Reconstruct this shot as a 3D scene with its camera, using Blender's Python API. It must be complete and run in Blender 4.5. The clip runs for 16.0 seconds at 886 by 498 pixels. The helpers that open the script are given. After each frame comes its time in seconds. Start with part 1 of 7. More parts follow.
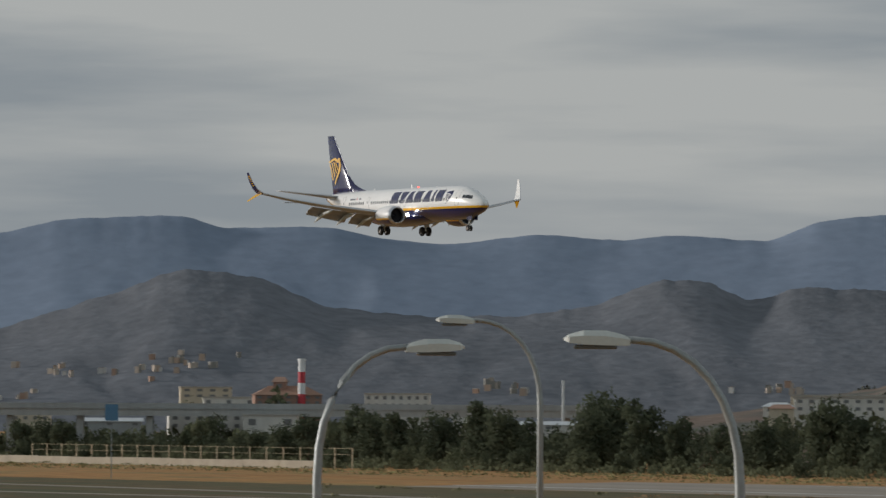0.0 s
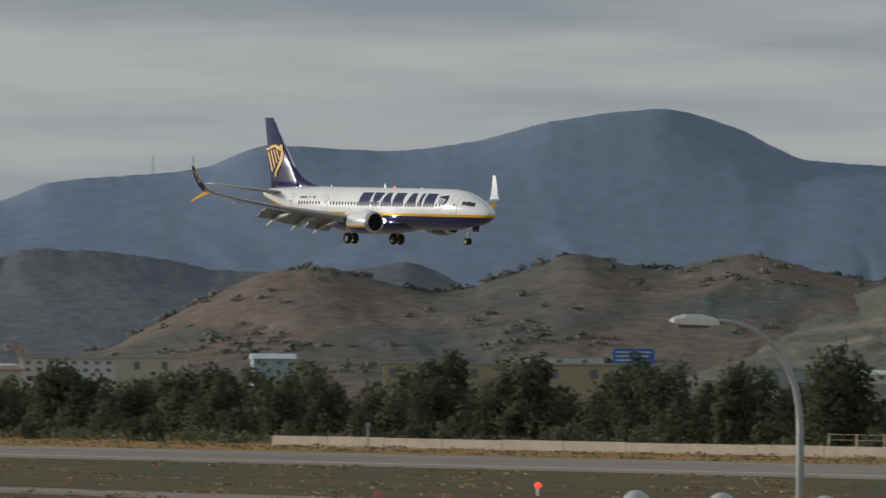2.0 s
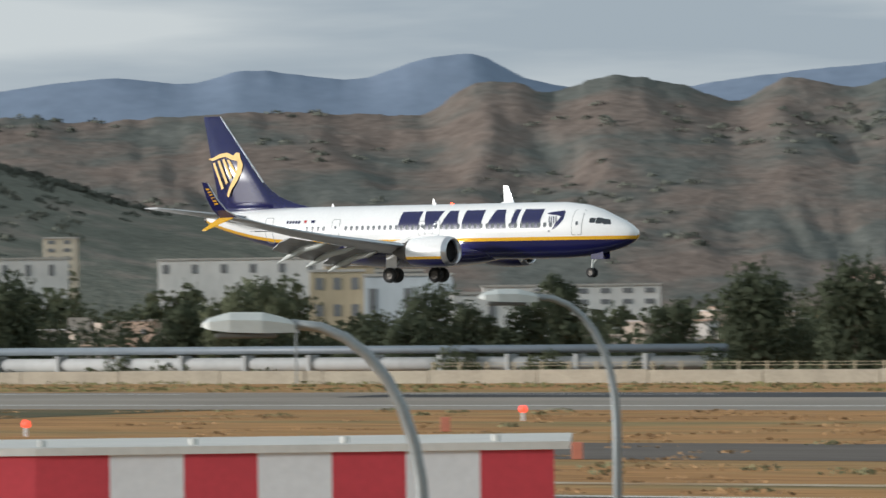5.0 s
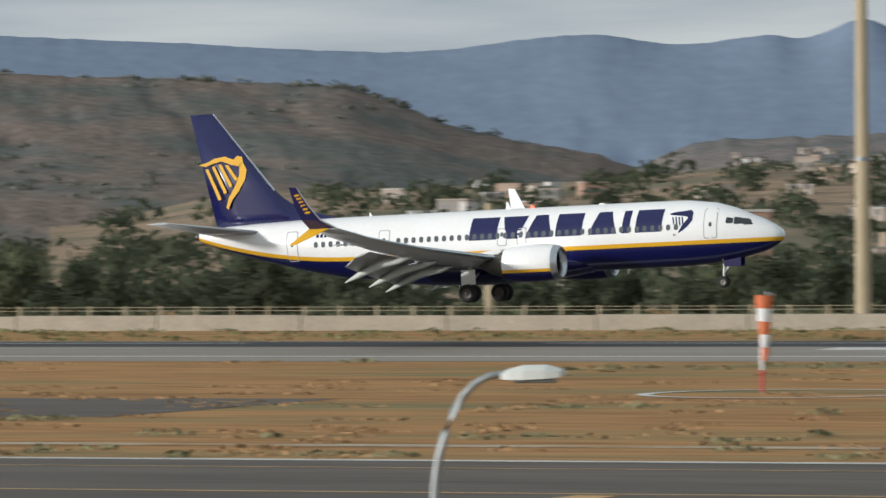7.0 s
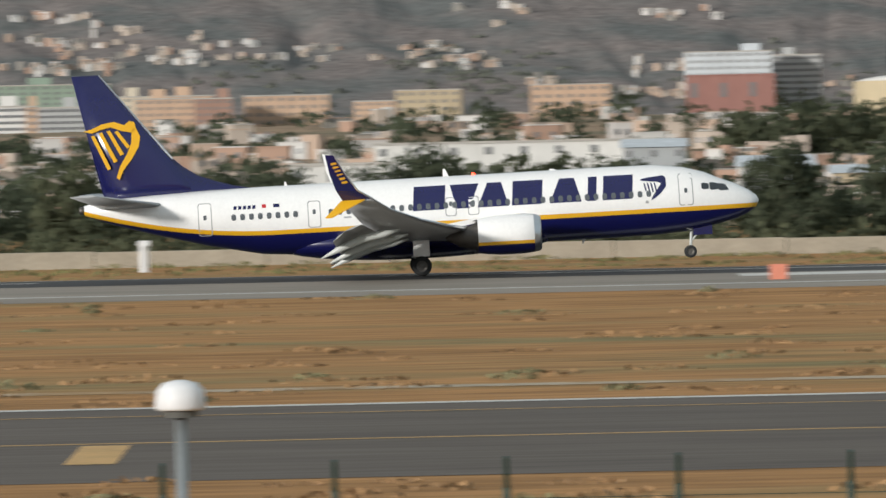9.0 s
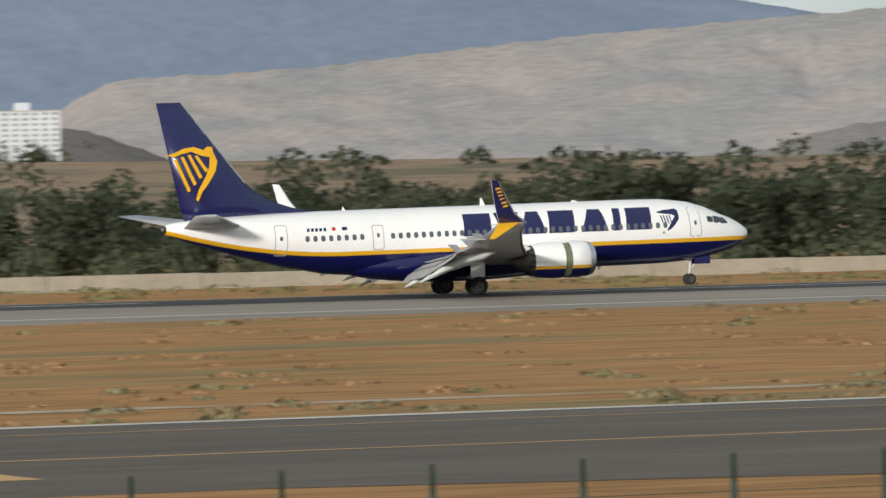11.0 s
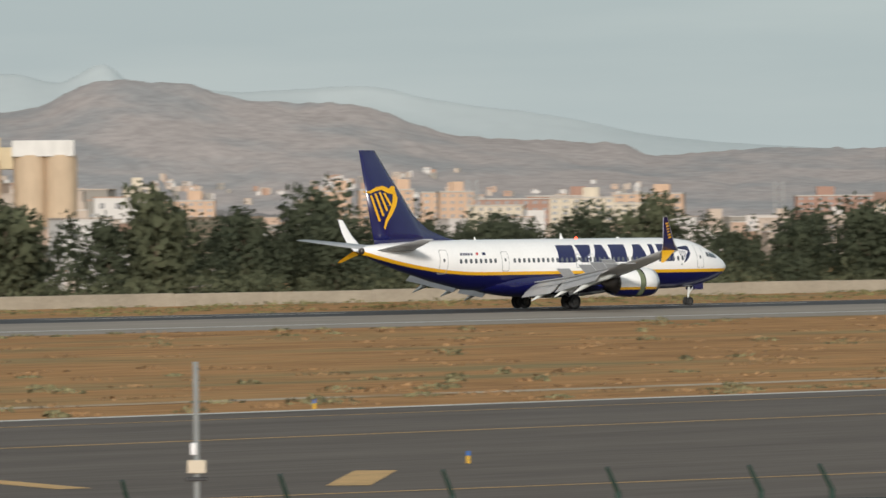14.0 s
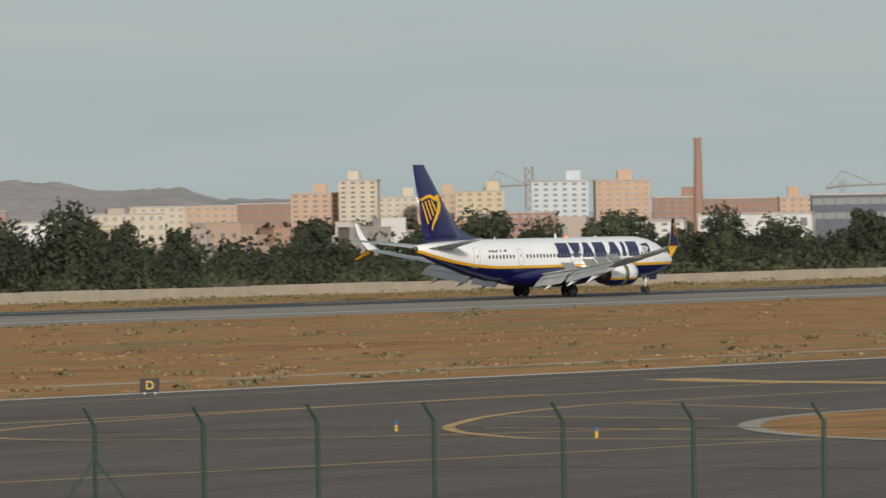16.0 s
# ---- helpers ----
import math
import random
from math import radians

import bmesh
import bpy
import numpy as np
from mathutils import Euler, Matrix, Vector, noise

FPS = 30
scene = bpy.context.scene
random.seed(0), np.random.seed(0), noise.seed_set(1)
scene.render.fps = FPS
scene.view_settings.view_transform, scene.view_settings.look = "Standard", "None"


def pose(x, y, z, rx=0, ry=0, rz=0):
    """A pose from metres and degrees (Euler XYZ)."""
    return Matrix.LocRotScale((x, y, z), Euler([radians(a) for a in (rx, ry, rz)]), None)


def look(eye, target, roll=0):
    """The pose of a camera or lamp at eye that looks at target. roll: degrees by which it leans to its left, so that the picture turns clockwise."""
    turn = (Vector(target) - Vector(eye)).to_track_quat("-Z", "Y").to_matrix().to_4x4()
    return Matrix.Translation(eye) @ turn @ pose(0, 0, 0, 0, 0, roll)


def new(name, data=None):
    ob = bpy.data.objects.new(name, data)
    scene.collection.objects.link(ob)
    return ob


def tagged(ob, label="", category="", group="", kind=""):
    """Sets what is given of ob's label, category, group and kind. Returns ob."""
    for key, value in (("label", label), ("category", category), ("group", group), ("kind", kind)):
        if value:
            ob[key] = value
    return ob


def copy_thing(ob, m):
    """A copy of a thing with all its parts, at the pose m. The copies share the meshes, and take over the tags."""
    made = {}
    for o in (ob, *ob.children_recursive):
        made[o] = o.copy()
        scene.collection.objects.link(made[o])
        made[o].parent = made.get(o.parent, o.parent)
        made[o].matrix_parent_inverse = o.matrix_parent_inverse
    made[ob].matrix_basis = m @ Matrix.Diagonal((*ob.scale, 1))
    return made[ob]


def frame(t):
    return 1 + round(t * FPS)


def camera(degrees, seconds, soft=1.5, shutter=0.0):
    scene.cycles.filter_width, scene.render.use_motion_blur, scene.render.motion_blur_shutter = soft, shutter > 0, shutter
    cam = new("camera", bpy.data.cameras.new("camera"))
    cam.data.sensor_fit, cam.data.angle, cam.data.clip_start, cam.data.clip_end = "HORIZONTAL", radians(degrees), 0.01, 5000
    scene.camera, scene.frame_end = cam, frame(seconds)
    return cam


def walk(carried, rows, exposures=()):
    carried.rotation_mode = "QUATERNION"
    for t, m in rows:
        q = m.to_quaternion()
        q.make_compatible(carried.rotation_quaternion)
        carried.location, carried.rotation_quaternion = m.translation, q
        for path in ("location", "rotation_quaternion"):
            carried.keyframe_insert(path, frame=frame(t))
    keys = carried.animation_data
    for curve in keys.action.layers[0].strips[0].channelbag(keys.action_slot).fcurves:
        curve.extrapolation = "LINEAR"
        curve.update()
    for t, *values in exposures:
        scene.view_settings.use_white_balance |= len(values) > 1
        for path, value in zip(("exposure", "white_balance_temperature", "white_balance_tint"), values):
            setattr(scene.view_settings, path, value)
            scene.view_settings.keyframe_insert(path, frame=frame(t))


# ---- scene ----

# The camera stands on a terrace beside an airfield and pans after a landing airliner.
# x runs along the runway in the landing direction, y away from the camera; z = 0 is the runway's crown.
EYE = (0.0, 0.0, 7.5)
RUNWAY = 377.4          # distance of the runway's centre line
CRAB = 2.6              # degrees of drift angle on the approach
# seconds, pan to the right of +y, tilt up, roll
VIEW = [
    (0.0, -61.109, 1.454, 0.30),
    (0.5, -59.724, 1.337, 0.32),
    (0.7, -59.126, 1.311, 0.33),
    (1.0, -58.202, 1.298, 0.34),
    (1.5, -56.293, 1.187, 0.37),
    (2.0, -54.355, 1.154, 0.39),
    (2.3, -53.173, 1.086, 0.40),
    (2.5, -52.526, 1.053, 0.38),
    (3.0, -50.452, 0.895, 0.34),
    (3.5, -47.908, 0.838, 0.29),
    (4.0, -45.187, 0.744, 0.25),
    (4.3, -43.167, 0.708, 0.22),
    (4.5, -41.792, 0.714, 0.20),
    (5.0, -38.002, 0.375, -0.75),
    (5.2, -36.749, 0.303, -0.75),
    (5.7, -33.008, 0.155, -0.68),
    (6.2, -28.832, -0.007, -0.60),
    (6.8, -24.314, -0.170, -0.52),
    (7.3, -19.591, -0.317, -0.45),
    (7.5, -17.422, -0.384, -0.52),
    (7.8, -13.788, -0.525, -0.63),
    (8.0, -11.463, -0.693, -0.70),
    (8.4, -6.411, -0.893, -1.02),
    (8.5, -5.263, -0.911, -1.10),
    (9.0, 0.528, -0.911, -1.20),
    (9.5, 6.079, -0.737, -1.22),
    (9.9, 10.595, -0.719, -1.24),
    (10.0, 11.763, -0.725, -1.24),
    (10.2, 13.969, -0.708, -1.25),
    (10.7, 18.808, -0.677, -1.21),
    (11.2, 23.212, -0.644, -1.18),
    (11.8, 27.229, -0.610, -1.14),
    (12.3, 30.947, -0.580, -1.10),
    (12.5, 32.490, -0.538, -0.80),
    (13.0, 35.992, -0.535, -1.20),
    (13.3, 37.486, -0.577, -1.20),
    (13.5, 38.640, -0.506, -0.90),
    (13.7, 40.035, -0.432, -0.60),
    (14.0, 42.036, -0.304, -0.55),
    (14.5, 44.946, -0.229, -0.60),
    (15.0, 47.304, -0.266, -0.67),
    (15.2, 48.232, -0.284, -0.70),
    (15.5, 49.598, -0.288, -0.81),
    (16.0, 51.257, -0.272, -1.00),
]
# seconds, x of the main wheels, height of the wheels, pitch
FLIGHT = [
    (0.0, -693.5, 29.11, -0.03),
    (0.5, -655.2, 27.14, -0.74),
    (0.7, -639.8, 26.37, -0.96),
    (1.0, -616.7, 25.21, -1.24),
    (1.5, -577.8, 23.28, -1.55),
    (2.0, -538.2, 21.16, -1.78),
    (2.3, -514.2, 19.84, -1.66),
    (2.5, -498.2, 18.95, -1.65),
    (3.0, -457.7, 16.70, -1.42),
    (3.5, -417.5, 14.51, -0.70),
    (4.0, -377.3, 12.38, -0.44),
    (4.3, -353.5, 11.11, -0.36),
    (4.5, -337.6, 10.27, -0.27),
    (5.0, -297.4, 8.19, -0.05),
    (5.2, -281.4, 7.38, 0.14),
    (5.7, -243.9, 6.05, 0.73),
    (6.2, -205.7, 4.59, 1.36),
    (6.8, -167.7, 3.13, 2.00),
    (7.3, -131.0, 1.80, 2.58),
    (7.5, -115.1, 1.48, 2.73),
    (7.8, -91.3, 1.03, 2.82),
    (8.0, -75.6, 0.76, 2.72),
    (8.4, -44.8, 0.42, 2.29),
    (8.5, -37.1, 0.35, 2.26),
    (9.0, 2.2, 0.03, 2.08),
    (9.5, 39.5, -0.00, 1.27),
    (9.9, 70.5, -0.03, 1.12),
    (10.0, 78.3, -0.03, 1.11),
    (10.2, 93.9, -0.03, 1.15),
    (10.7, 129.1, -0.02, 0.94),
    (11.2, 163.2, -0.01, 0.71),
    (11.8, 196.4, -0.00, 0.49),
    (12.3, 229.4, 0.00, 0.28),
    (12.5, 244.0, -0.01, 0.25),
    (13.0, 280.5, 0.00, 0.10),
    (13.3, 301.7, -0.00, 0.06),
    (13.5, 315.8, -0.01, -0.03),
    (13.7, 329.9, -0.02, -0.07),
    (14.0, 351.1, -0.01, -0.09),
    (14.5, 385.8, -0.03, -0.01),
    (15.0, 419.8, -0.01, -0.05),
    (15.2, 433.2, -0.00, -0.04),
    (15.5, 453.0, -0.01, -0.05),
    (16.0, 485.6, -0.04, -0.00),
]


def aim(pan, tilt, roll):
    a, e = radians(pan), radians(tilt)
    way = Vector((math.sin(a) * math.cos(e), math.cos(a) * math.cos(e), math.sin(e)))
    return look(EYE, Vector(EYE) + way * 100, roll)


cam = camera(7.748, 16.0, soft=1.5, shutter=0.2)
walk(cam, [(t, aim(p, q, r)) for t, p, q, r in VIEW],
     exposures=[(0, -0.66, 6400, 10), (1.5, -0.68, 6350, 10), (2.3, -0.62, 6300, 10), (3.3, -0.1, 6250, 10), (5.0, -0.04, 6050, 8), (7.3, -0.12, 6120, 8), (10.2, -0.1, 6320, 9), (13.0, -0.11, 6450, 10), (16.0, -0.36, 6500, 10)])

# ---- light ----
SUN_AZ, SUN_EL = 222.0, 11.5
world = bpy.data.worlds.new("world")
scene.world = world
world.use_nodes = True
wn, wl = world.node_tree.nodes, world.node_tree.links
wn.clear()
w_out = wn.new("ShaderNodeOutputWorld")
w_bg = wn.new("ShaderNodeBackground")
w_bg.inputs["Strength"].default_value = 0.1
sky = wn.new("ShaderNodeTexSky")
sky.sky_type, sky.sun_disc = "NISHITA", False
sky.sun_elevation, sky.sun_rotation = radians(SUN_EL), radians(SUN_AZ)
sky.air_density, sky.dust_density, sky.ozone_density = 1.0, 1.2, 2.5
w_co = wn.new("ShaderNodeTexCoord")
w_map = wn.new("ShaderNodeMapping")
w_map.inputs["Scale"].default_value = (7, 7, 62)
w_noise = wn.new("ShaderNodeTexNoise")
w_noise.inputs["Scale"].default_value, w_noise.inputs["Detail"].default_value = 1.0, 6
w_ramp = wn.new("ShaderNodeValToRGB")
w_ramp.color_ramp.elements[0].position, w_ramp.color_ramp.elements[0].color = 0.39, (6.6, 6.75, 6.6, 1)
w_ramp.color_ramp.elements[1].position, w_ramp.color_ramp.elements[1].color = 0.60, (4.0, 4.45, 4.8, 1)
# cloud thins out towards the end of the runway
w_sep = wn.new("ShaderNodeSeparateXYZ")
w_rng = wn.new("ShaderNodeMapRange")
w_rng.inputs["From Min"].default_value, w_rng.inputs["From Max"].default_value = -0.9, 0.8
w_rng.inputs["To Min"].default_value, w_rng.inputs["To Max"].default_value = 0.94, 0.85
w_mix = wn.new("ShaderNodeMix")
w_mix.data_type = "RGBA"
wl.new(w_co.outputs["Generated"], w_map.inputs["Vector"])
wl.new(w_map.outputs["Vector"], w_noise.inputs["Vector"])
wl.new(w_noise.outputs["Fac"], w_ramp.inputs["Fac"])
wl.new(w_co.outputs["Generated"], w_sep.inputs["Vector"])
wl.new(w_sep.outputs["X"], w_rng.inputs["Value"])
wl.new(w_rng.outputs["Result"], w_mix.inputs["Factor"])
wl.new(sky.outputs["Color"], w_mix.inputs["A"])
w_clear = wn.new("ShaderNodeMapRange")
w_clear.inputs["From Min"].default_value, w_clear.inputs["From Max"].default_value = 0.0, 0.75
w_clear.inputs["To Min"].default_value, w_clear.inputs["To Max"].default_value = 0.0, 0.85
w_veil = wn.new("ShaderNodeMix")
w_veil.data_type = "RGBA"
w_veil.inputs["B"].default_value = (5.5, 6.5, 6.65, 1)
wl.new(w_sep.outputs["X"], w_clear.inputs["Value"])
wl.new(w_clear.outputs["Result"], w_veil.inputs["Factor"])
wl.new(w_ramp.outputs["Color"], w_veil.inputs["A"])
wl.new(w_veil.outputs["Result"], w_mix.inputs["B"])
wl.new(w_mix.outputs["Result"], w_bg.inputs["Color"])
wl.new(w_bg.outputs["Background"], w_out.inputs["Surface"])
sun_data = bpy.data.lights.new("sun", "SUN")
sun_data.energy, sun_data.angle, sun_data.color = 3.7, radians(4.0), (1.0, 0.935, 0.86)
sun = new("sun", sun_data)
sa, se = radians(SUN_AZ), radians(SUN_EL)
sun.matrix_world = look((math.sin(sa) * math.cos(se) * 50, math.cos(sa) * math.cos(se) * 50, math.sin(se) * 50), (0, 0, 0))


# ---- materials ----
def mat(name, color, rough=0.7, metal=0.0, vary=0.15, scale=3.0, bump=0.0, second=None, spread=(0.4, 0.6), stretch=(1, 1, 1), island=0.0, coat=0.0, shine=0.5):
    """A surface with grain at two scales; second: another colour that breaks through in patches."""
    m = bpy.data.materials.new(name)
    m.use_nodes = True
    n, l = m.node_tree.nodes, m.node_tree.links
    b = n["Principled BSDF"]
    b.inputs["Roughness"].default_value, b.inputs["Metallic"].default_value = rough, metal
    b.inputs["Specular IOR Level"].default_value = shine
    if coat:
        b.inputs["Coat Weight"].default_value, b.inputs["Coat Roughness"].default_value = coat, 0.08
    co = n.new("ShaderNodeTexCoord")
    mp = n.new("ShaderNodeMapping")
    mp.inputs["Scale"].default_value = stretch
    l.new(co.outputs["Object"], mp.inputs["Vector"])
    big = n.new("ShaderNodeTexNoise")
    big.inputs["Scale"].default_value, big.inputs["Detail"].default_value = scale, 5
    fine = n.new("ShaderNodeTexNoise")
    fine.inputs["Scale"].default_value, fine.inputs["Detail"].default_value = scale * 9, 4
    for q in (big, fine):
        l.new(mp.outputs["Vector"], q.inputs["Vector"])
    if second:
        ramp = n.new("ShaderNodeValToRGB")
        ramp.color_ramp.elements[0].position, ramp.color_ramp.elements[1].position = spread
        ramp.color_ramp.elements[0].color, ramp.color_ramp.elements[1].color = (*color, 1), (*second, 1)
        l.new(big.outputs["Fac"], ramp.inputs["Fac"])
        base = ramp.outputs["Color"]
    else:
        rgb = n.new("ShaderNodeRGB")
        rgb.outputs[0].default_value = (*color, 1)
        base = rgb.outputs[0]
    add = n.new("ShaderNodeMath")
    add.operation = "ADD"
    l.new(big.outputs["Fac"], add.inputs[0])
    l.new(fine.outputs["Fac"], add.inputs[1])
    rng = n.new("ShaderNodeMapRange")
    rng.inputs["From Min"].default_value, rng.inputs["From Max"].default_value = 0.6, 1.4
    rng.inputs["To Min"].default_value, rng.inputs["To Max"].default_value = 1 - vary, 1 + vary
    l.new(add.outputs[0], rng.inputs["Value"])
    hsv = n.new("ShaderNodeHueSaturation")
    l.new(base, hsv.inputs["Color"])
    value = rng.outputs["Result"]
    if island:
        geo = n.new("ShaderNodeNewGeometry")
        r2 = n.new("ShaderNodeMapRange")
        r2.inputs["To Min"].default_value, r2.inputs["To Max"].default_value = 1 - island, 1 + island
        l.new(geo.outputs["Random Per Island"], r2.inputs["Value"])
        mul = n.new("ShaderNodeMath")
        mul.operation = "MULTIPLY"
        l.new(value, mul.inputs[0])
        l.new(r2.outputs["Result"], mul.inputs[1])
        value = mul.outputs[0]
    l.new(value, hsv.inputs["Value"])
    l.new(hsv.outputs["Color"], b.inputs["Base Color"])
    if bump:
        bp = n.new("ShaderNodeBump")
        bp.inputs["Strength"].default_value, bp.inputs["Distance"].default_value = 0.6, bump
        l.new(fine.outputs["Fac"], bp.inputs["Height"])
        l.new(bp.outputs["Normal"], b.inputs["Normal"])
    return m


def glow(name, color, strength):
    m = bpy.data.materials.new(name)
    m.use_nodes = True
    b = m.node_tree.nodes["Principled BSDF"]
    b.inputs["Base Color"].default_value = (*color, 1)
    b.inputs["Emission Color"].default_value = (*color, 1)
    b.inputs["Emission Strength"].default_value = strength
    return m


NAVY, GOLD, WHITE = (0.005, 0.006, 0.066), (0.75, 0.40, 0.012), (0.86, 0.85, 0.83)


def livery(name, low, high, bend):
    """White above, a yellow line from low to high, dark blue below; the line rises towards the tail."""
    m = mat(name, WHITE, 0.28, vary=0.05, scale=0.6, coat=0.6)
    n, l = m.node_tree.nodes, m.node_tree.links
    co, sep = n.new("ShaderNodeTexCoord"), n.new("ShaderNodeSeparateXYZ")
    l.new(co.outputs["Object"], sep.inputs["Vector"])

    def calc(op, a, b):
        q = n.new("ShaderNodeMath")
        q.operation = op
        for k, v in enumerate((a, b)):
            if isinstance(v, (int, float)):
                q.inputs[k].default_value = v
            else:
                l.new(v, q.inputs[k])
        return q.outputs[0]

    aft = calc("MAXIMUM", calc("SUBTRACT", -8.0, sep.outputs["X"]), 0.0)
    z = calc("SUBTRACT", sep.outputs["Z"], calc("MULTIPLY", calc("MULTIPLY", aft, aft), bend))
    paint = n["Principled BSDF"].inputs["Base Color"].links[0].from_socket
    for level, color in ((high, GOLD), (low, NAVY)):
        mx = n.new("ShaderNodeMix")
        mx.data_type = "RGBA"
        l.new(calc("LESS_THAN", z, level), mx.inputs["Factor"])
        l.new(paint, mx.inputs["A"])
        mx.inputs["B"].default_value = (*color, 1)
        paint = mx.outputs["Result"]
    l.new(paint, n["Principled BSDF"].inputs["Base Color"])
    return m


M_FUSE = livery("fuselage_paint", 2.72, 2.97, 0.0135)
M_NAC = livery("nacelle_paint", 1.47, 1.66, 0.0)
M_NAVY = mat("navy_paint", NAVY, 0.25, vary=0.08, scale=0.7, coat=0.7)
M_GOLD = mat("yellow_paint", GOLD, 0.35, vary=0.06)
M_WHITE = mat("white_paint", WHITE, 0.3, vary=0.05, coat=0.4)
M_WING = mat("wing_grey", (0.42, 0.43, 0.44), 0.42, vary=0.12, scale=0.8, stretch=(1, 4, 1))
M_FLAP = mat("flap_grey", (0.36, 0.36, 0.36), 0.5, vary=0.15, scale=1.2)
M_SILVER = mat("bare_metal", (0.62, 0.63, 0.65), 0.28, 1.0, vary=0.06)
M_DARKMETAL = mat("exhaust_metal", (0.12, 0.11, 0.10), 0.5, 0.8, vary=0.2)
M_BLACK = mat("black_hollow", (0.015, 0.015, 0.017), 0.6, vary=0.2)
M_CASCADE = mat("reverser_cascade", (0.16, 0.19, 0.11), 0.6, vary=0.25, scale=6)
M_TYRE = mat("tyre_rubber", (0.018, 0.018, 0.018), 0.8, vary=0.2, scale=6)
M_GLASS = mat("cockpit_glass", (0.02, 0.025, 0.03), 0.08, vary=0.05, coat=1.0)
M_PANE = mat("cabin_pane", (0.10, 0.11, 0.12), 0.15, vary=0.2)
M_SEAM = mat("door_seam", (0.38, 0.38, 0.38), 0.5, vary=0.1)
M_LAMP = glow("landing_light", (1.0, 0.95, 0.85), 60)
M_RED = glow("beacon", (1.0, 0.05, 0.02), 8)
M_REDLENS = glow("obstacle_light", (1.0, 0.06, 0.03), 2.2)
M_REDFLAG = mat("red_mark", (0.5, 0.02, 0.03), 0.5)
M_GRASS = mat("dry_grass", (0.42, 0.226, 0.092), 0.95, vary=0.5, scale=0.09, bump=0.2, second=(0.20, 0.16, 0.075), spread=(0.49, 0.68), stretch=(0.22, 1, 1), shine=0.1)
M_ASPHALT = mat("asphalt", (0.142, 0.121, 0.102), 0.95, vary=0.3, scale=0.08, bump=0.02, stretch=(0.25, 2, 1), shine=0.15)
M_RUNWAY = mat("runway_asphalt", (0.305, 0.268, 0.225), 0.95, vary=0.25, scale=0.07, bump=0.02, stretch=(0.15, 2, 1), shine=0.15)
M_RUBBER = mat("rubber_deposit", (0.022, 0.021, 0.021), 0.8, vary=0.25, scale=0.2, stretch=(0.1, 1, 1))
M_CONCRETE = mat("concrete", (0.36, 0.32, 0.26), 0.9, vary=0.2, scale=0.5, bump=0.02)
M_LINE = mat("white_marking", (0.62, 0.60, 0.55), 0.8, vary=0.25, scale=0.6)
M_YELLOW = mat("yellow_marking", (0.56, 0.34, 0.125), 0.8, vary=0.25, scale=0.6)


def leafy(m, share=0.45):
    """Lets part of the light through, as thin leaves do."""
    n, l = m.node_tree.nodes, m.node_tree.links
    b, out = n["Principled BSDF"], n["Material Output"]
    thin, mx = n.new("ShaderNodeBsdfTranslucent"), n.new("ShaderNodeMixShader")
    mx.inputs["Fac"].default_value = share
    l.new(b.inputs["Base Color"].links[0].from_socket, thin.inputs["Color"])
    l.new(b.outputs["BSDF"], mx.inputs[1])
    l.new(thin.outputs["BSDF"], mx.inputs[2])
    l.new(mx.outputs["Shader"], out.inputs["Surface"])
    return m


M_LEAF = leafy(mat("leaf", (0.088, 0.102, 0.064), 0.9, vary=0.3, scale=0.12, island=0.08, shine=0.15))
M_LEAF2 = leafy(mat("olive_leaf", (0.132, 0.144, 0.086), 0.9, vary=0.3, scale=0.12, island=0.08, shine=0.15))
M_BARK = mat("bark", (0.10, 0.075, 0.05), 0.9, vary=0.3, scale=4, bump=0.03)
M_POLE = mat("galvanised_steel", (0.30, 0.32, 0.32), 0.45, 0.5, vary=0.15, scale=2)
M_HEAD = mat("lamp_housing", (0.55, 0.57, 0.54), 0.4, vary=0.1, scale=2)
M_LENS = mat("lamp_lens", (0.10, 0.10, 0.09), 0.25, vary=0.2)
M_POST = mat("green_fence_paint", (0.015, 0.042, 0.032), 0.6, vary=0.2, scale=3)
M_WALL = mat("boundary_wall_render", (0.35, 0.305, 0.235), 0.9, vary=0.22, scale=0.4, bump=0.03)
M_CHECK_R = mat("red_check", (0.52, 0.045, 0.06), 0.6, vary=0.12, scale=0.8)
M_CHECK_W = mat("white_check", (0.72, 0.72, 0.72), 0.6, vary=0.08, scale=0.8)
M_ROOFWHITE = mat("white_roof_sheet", (0.62, 0.60, 0.55), 0.7, vary=0.12, scale=0.5)
# the blue-grey of distant haze is put into the mountains' base colour
M_HILL_FAR_HAZE = mat("haze_blue_mountain", (0.235, 0.285, 0.37), 1.0, vary=0.14, scale=0.008, second=(0.20, 0.245, 0.318), spread=(0.35, 0.65), bump=0.8, shine=0.0)
M_HILL_MID = mat("scrub_hill", (0.245, 0.212, 0.196), 1.0, vary=0.35, scale=0.02, second=(0.14, 0.142, 0.135), spread=(0.4, 0.62), bump=1.5, shine=0.0)
# bluish grey here is haze mixed into the scrub hill's colour
M_HILL_HAZED = mat("haze_grey_hill", (0.19, 0.20, 0.222), 1.0, vary=0.25, scale=0.015, second=(0.145, 0.153, 0.17), spread=(0.4, 0.6), bump=1.5, shine=0.0)
M_HILL_BROWN = mat("dry_hill", (0.215, 0.172, 0.146), 1.0, vary=0.35, scale=0.02, second=(0.125, 0.128, 0.115), spread=(0.44, 0.6), bump=1.5, shine=0.0)
M_HILL_GREEN = mat("wooded_hill", (0.168, 0.17, 0.14), 1.0, vary=0.3, scale=0.03, second=(0.24, 0.205, 0.172), spread=(0.54, 0.7), bump=1.5, shine=0.0)
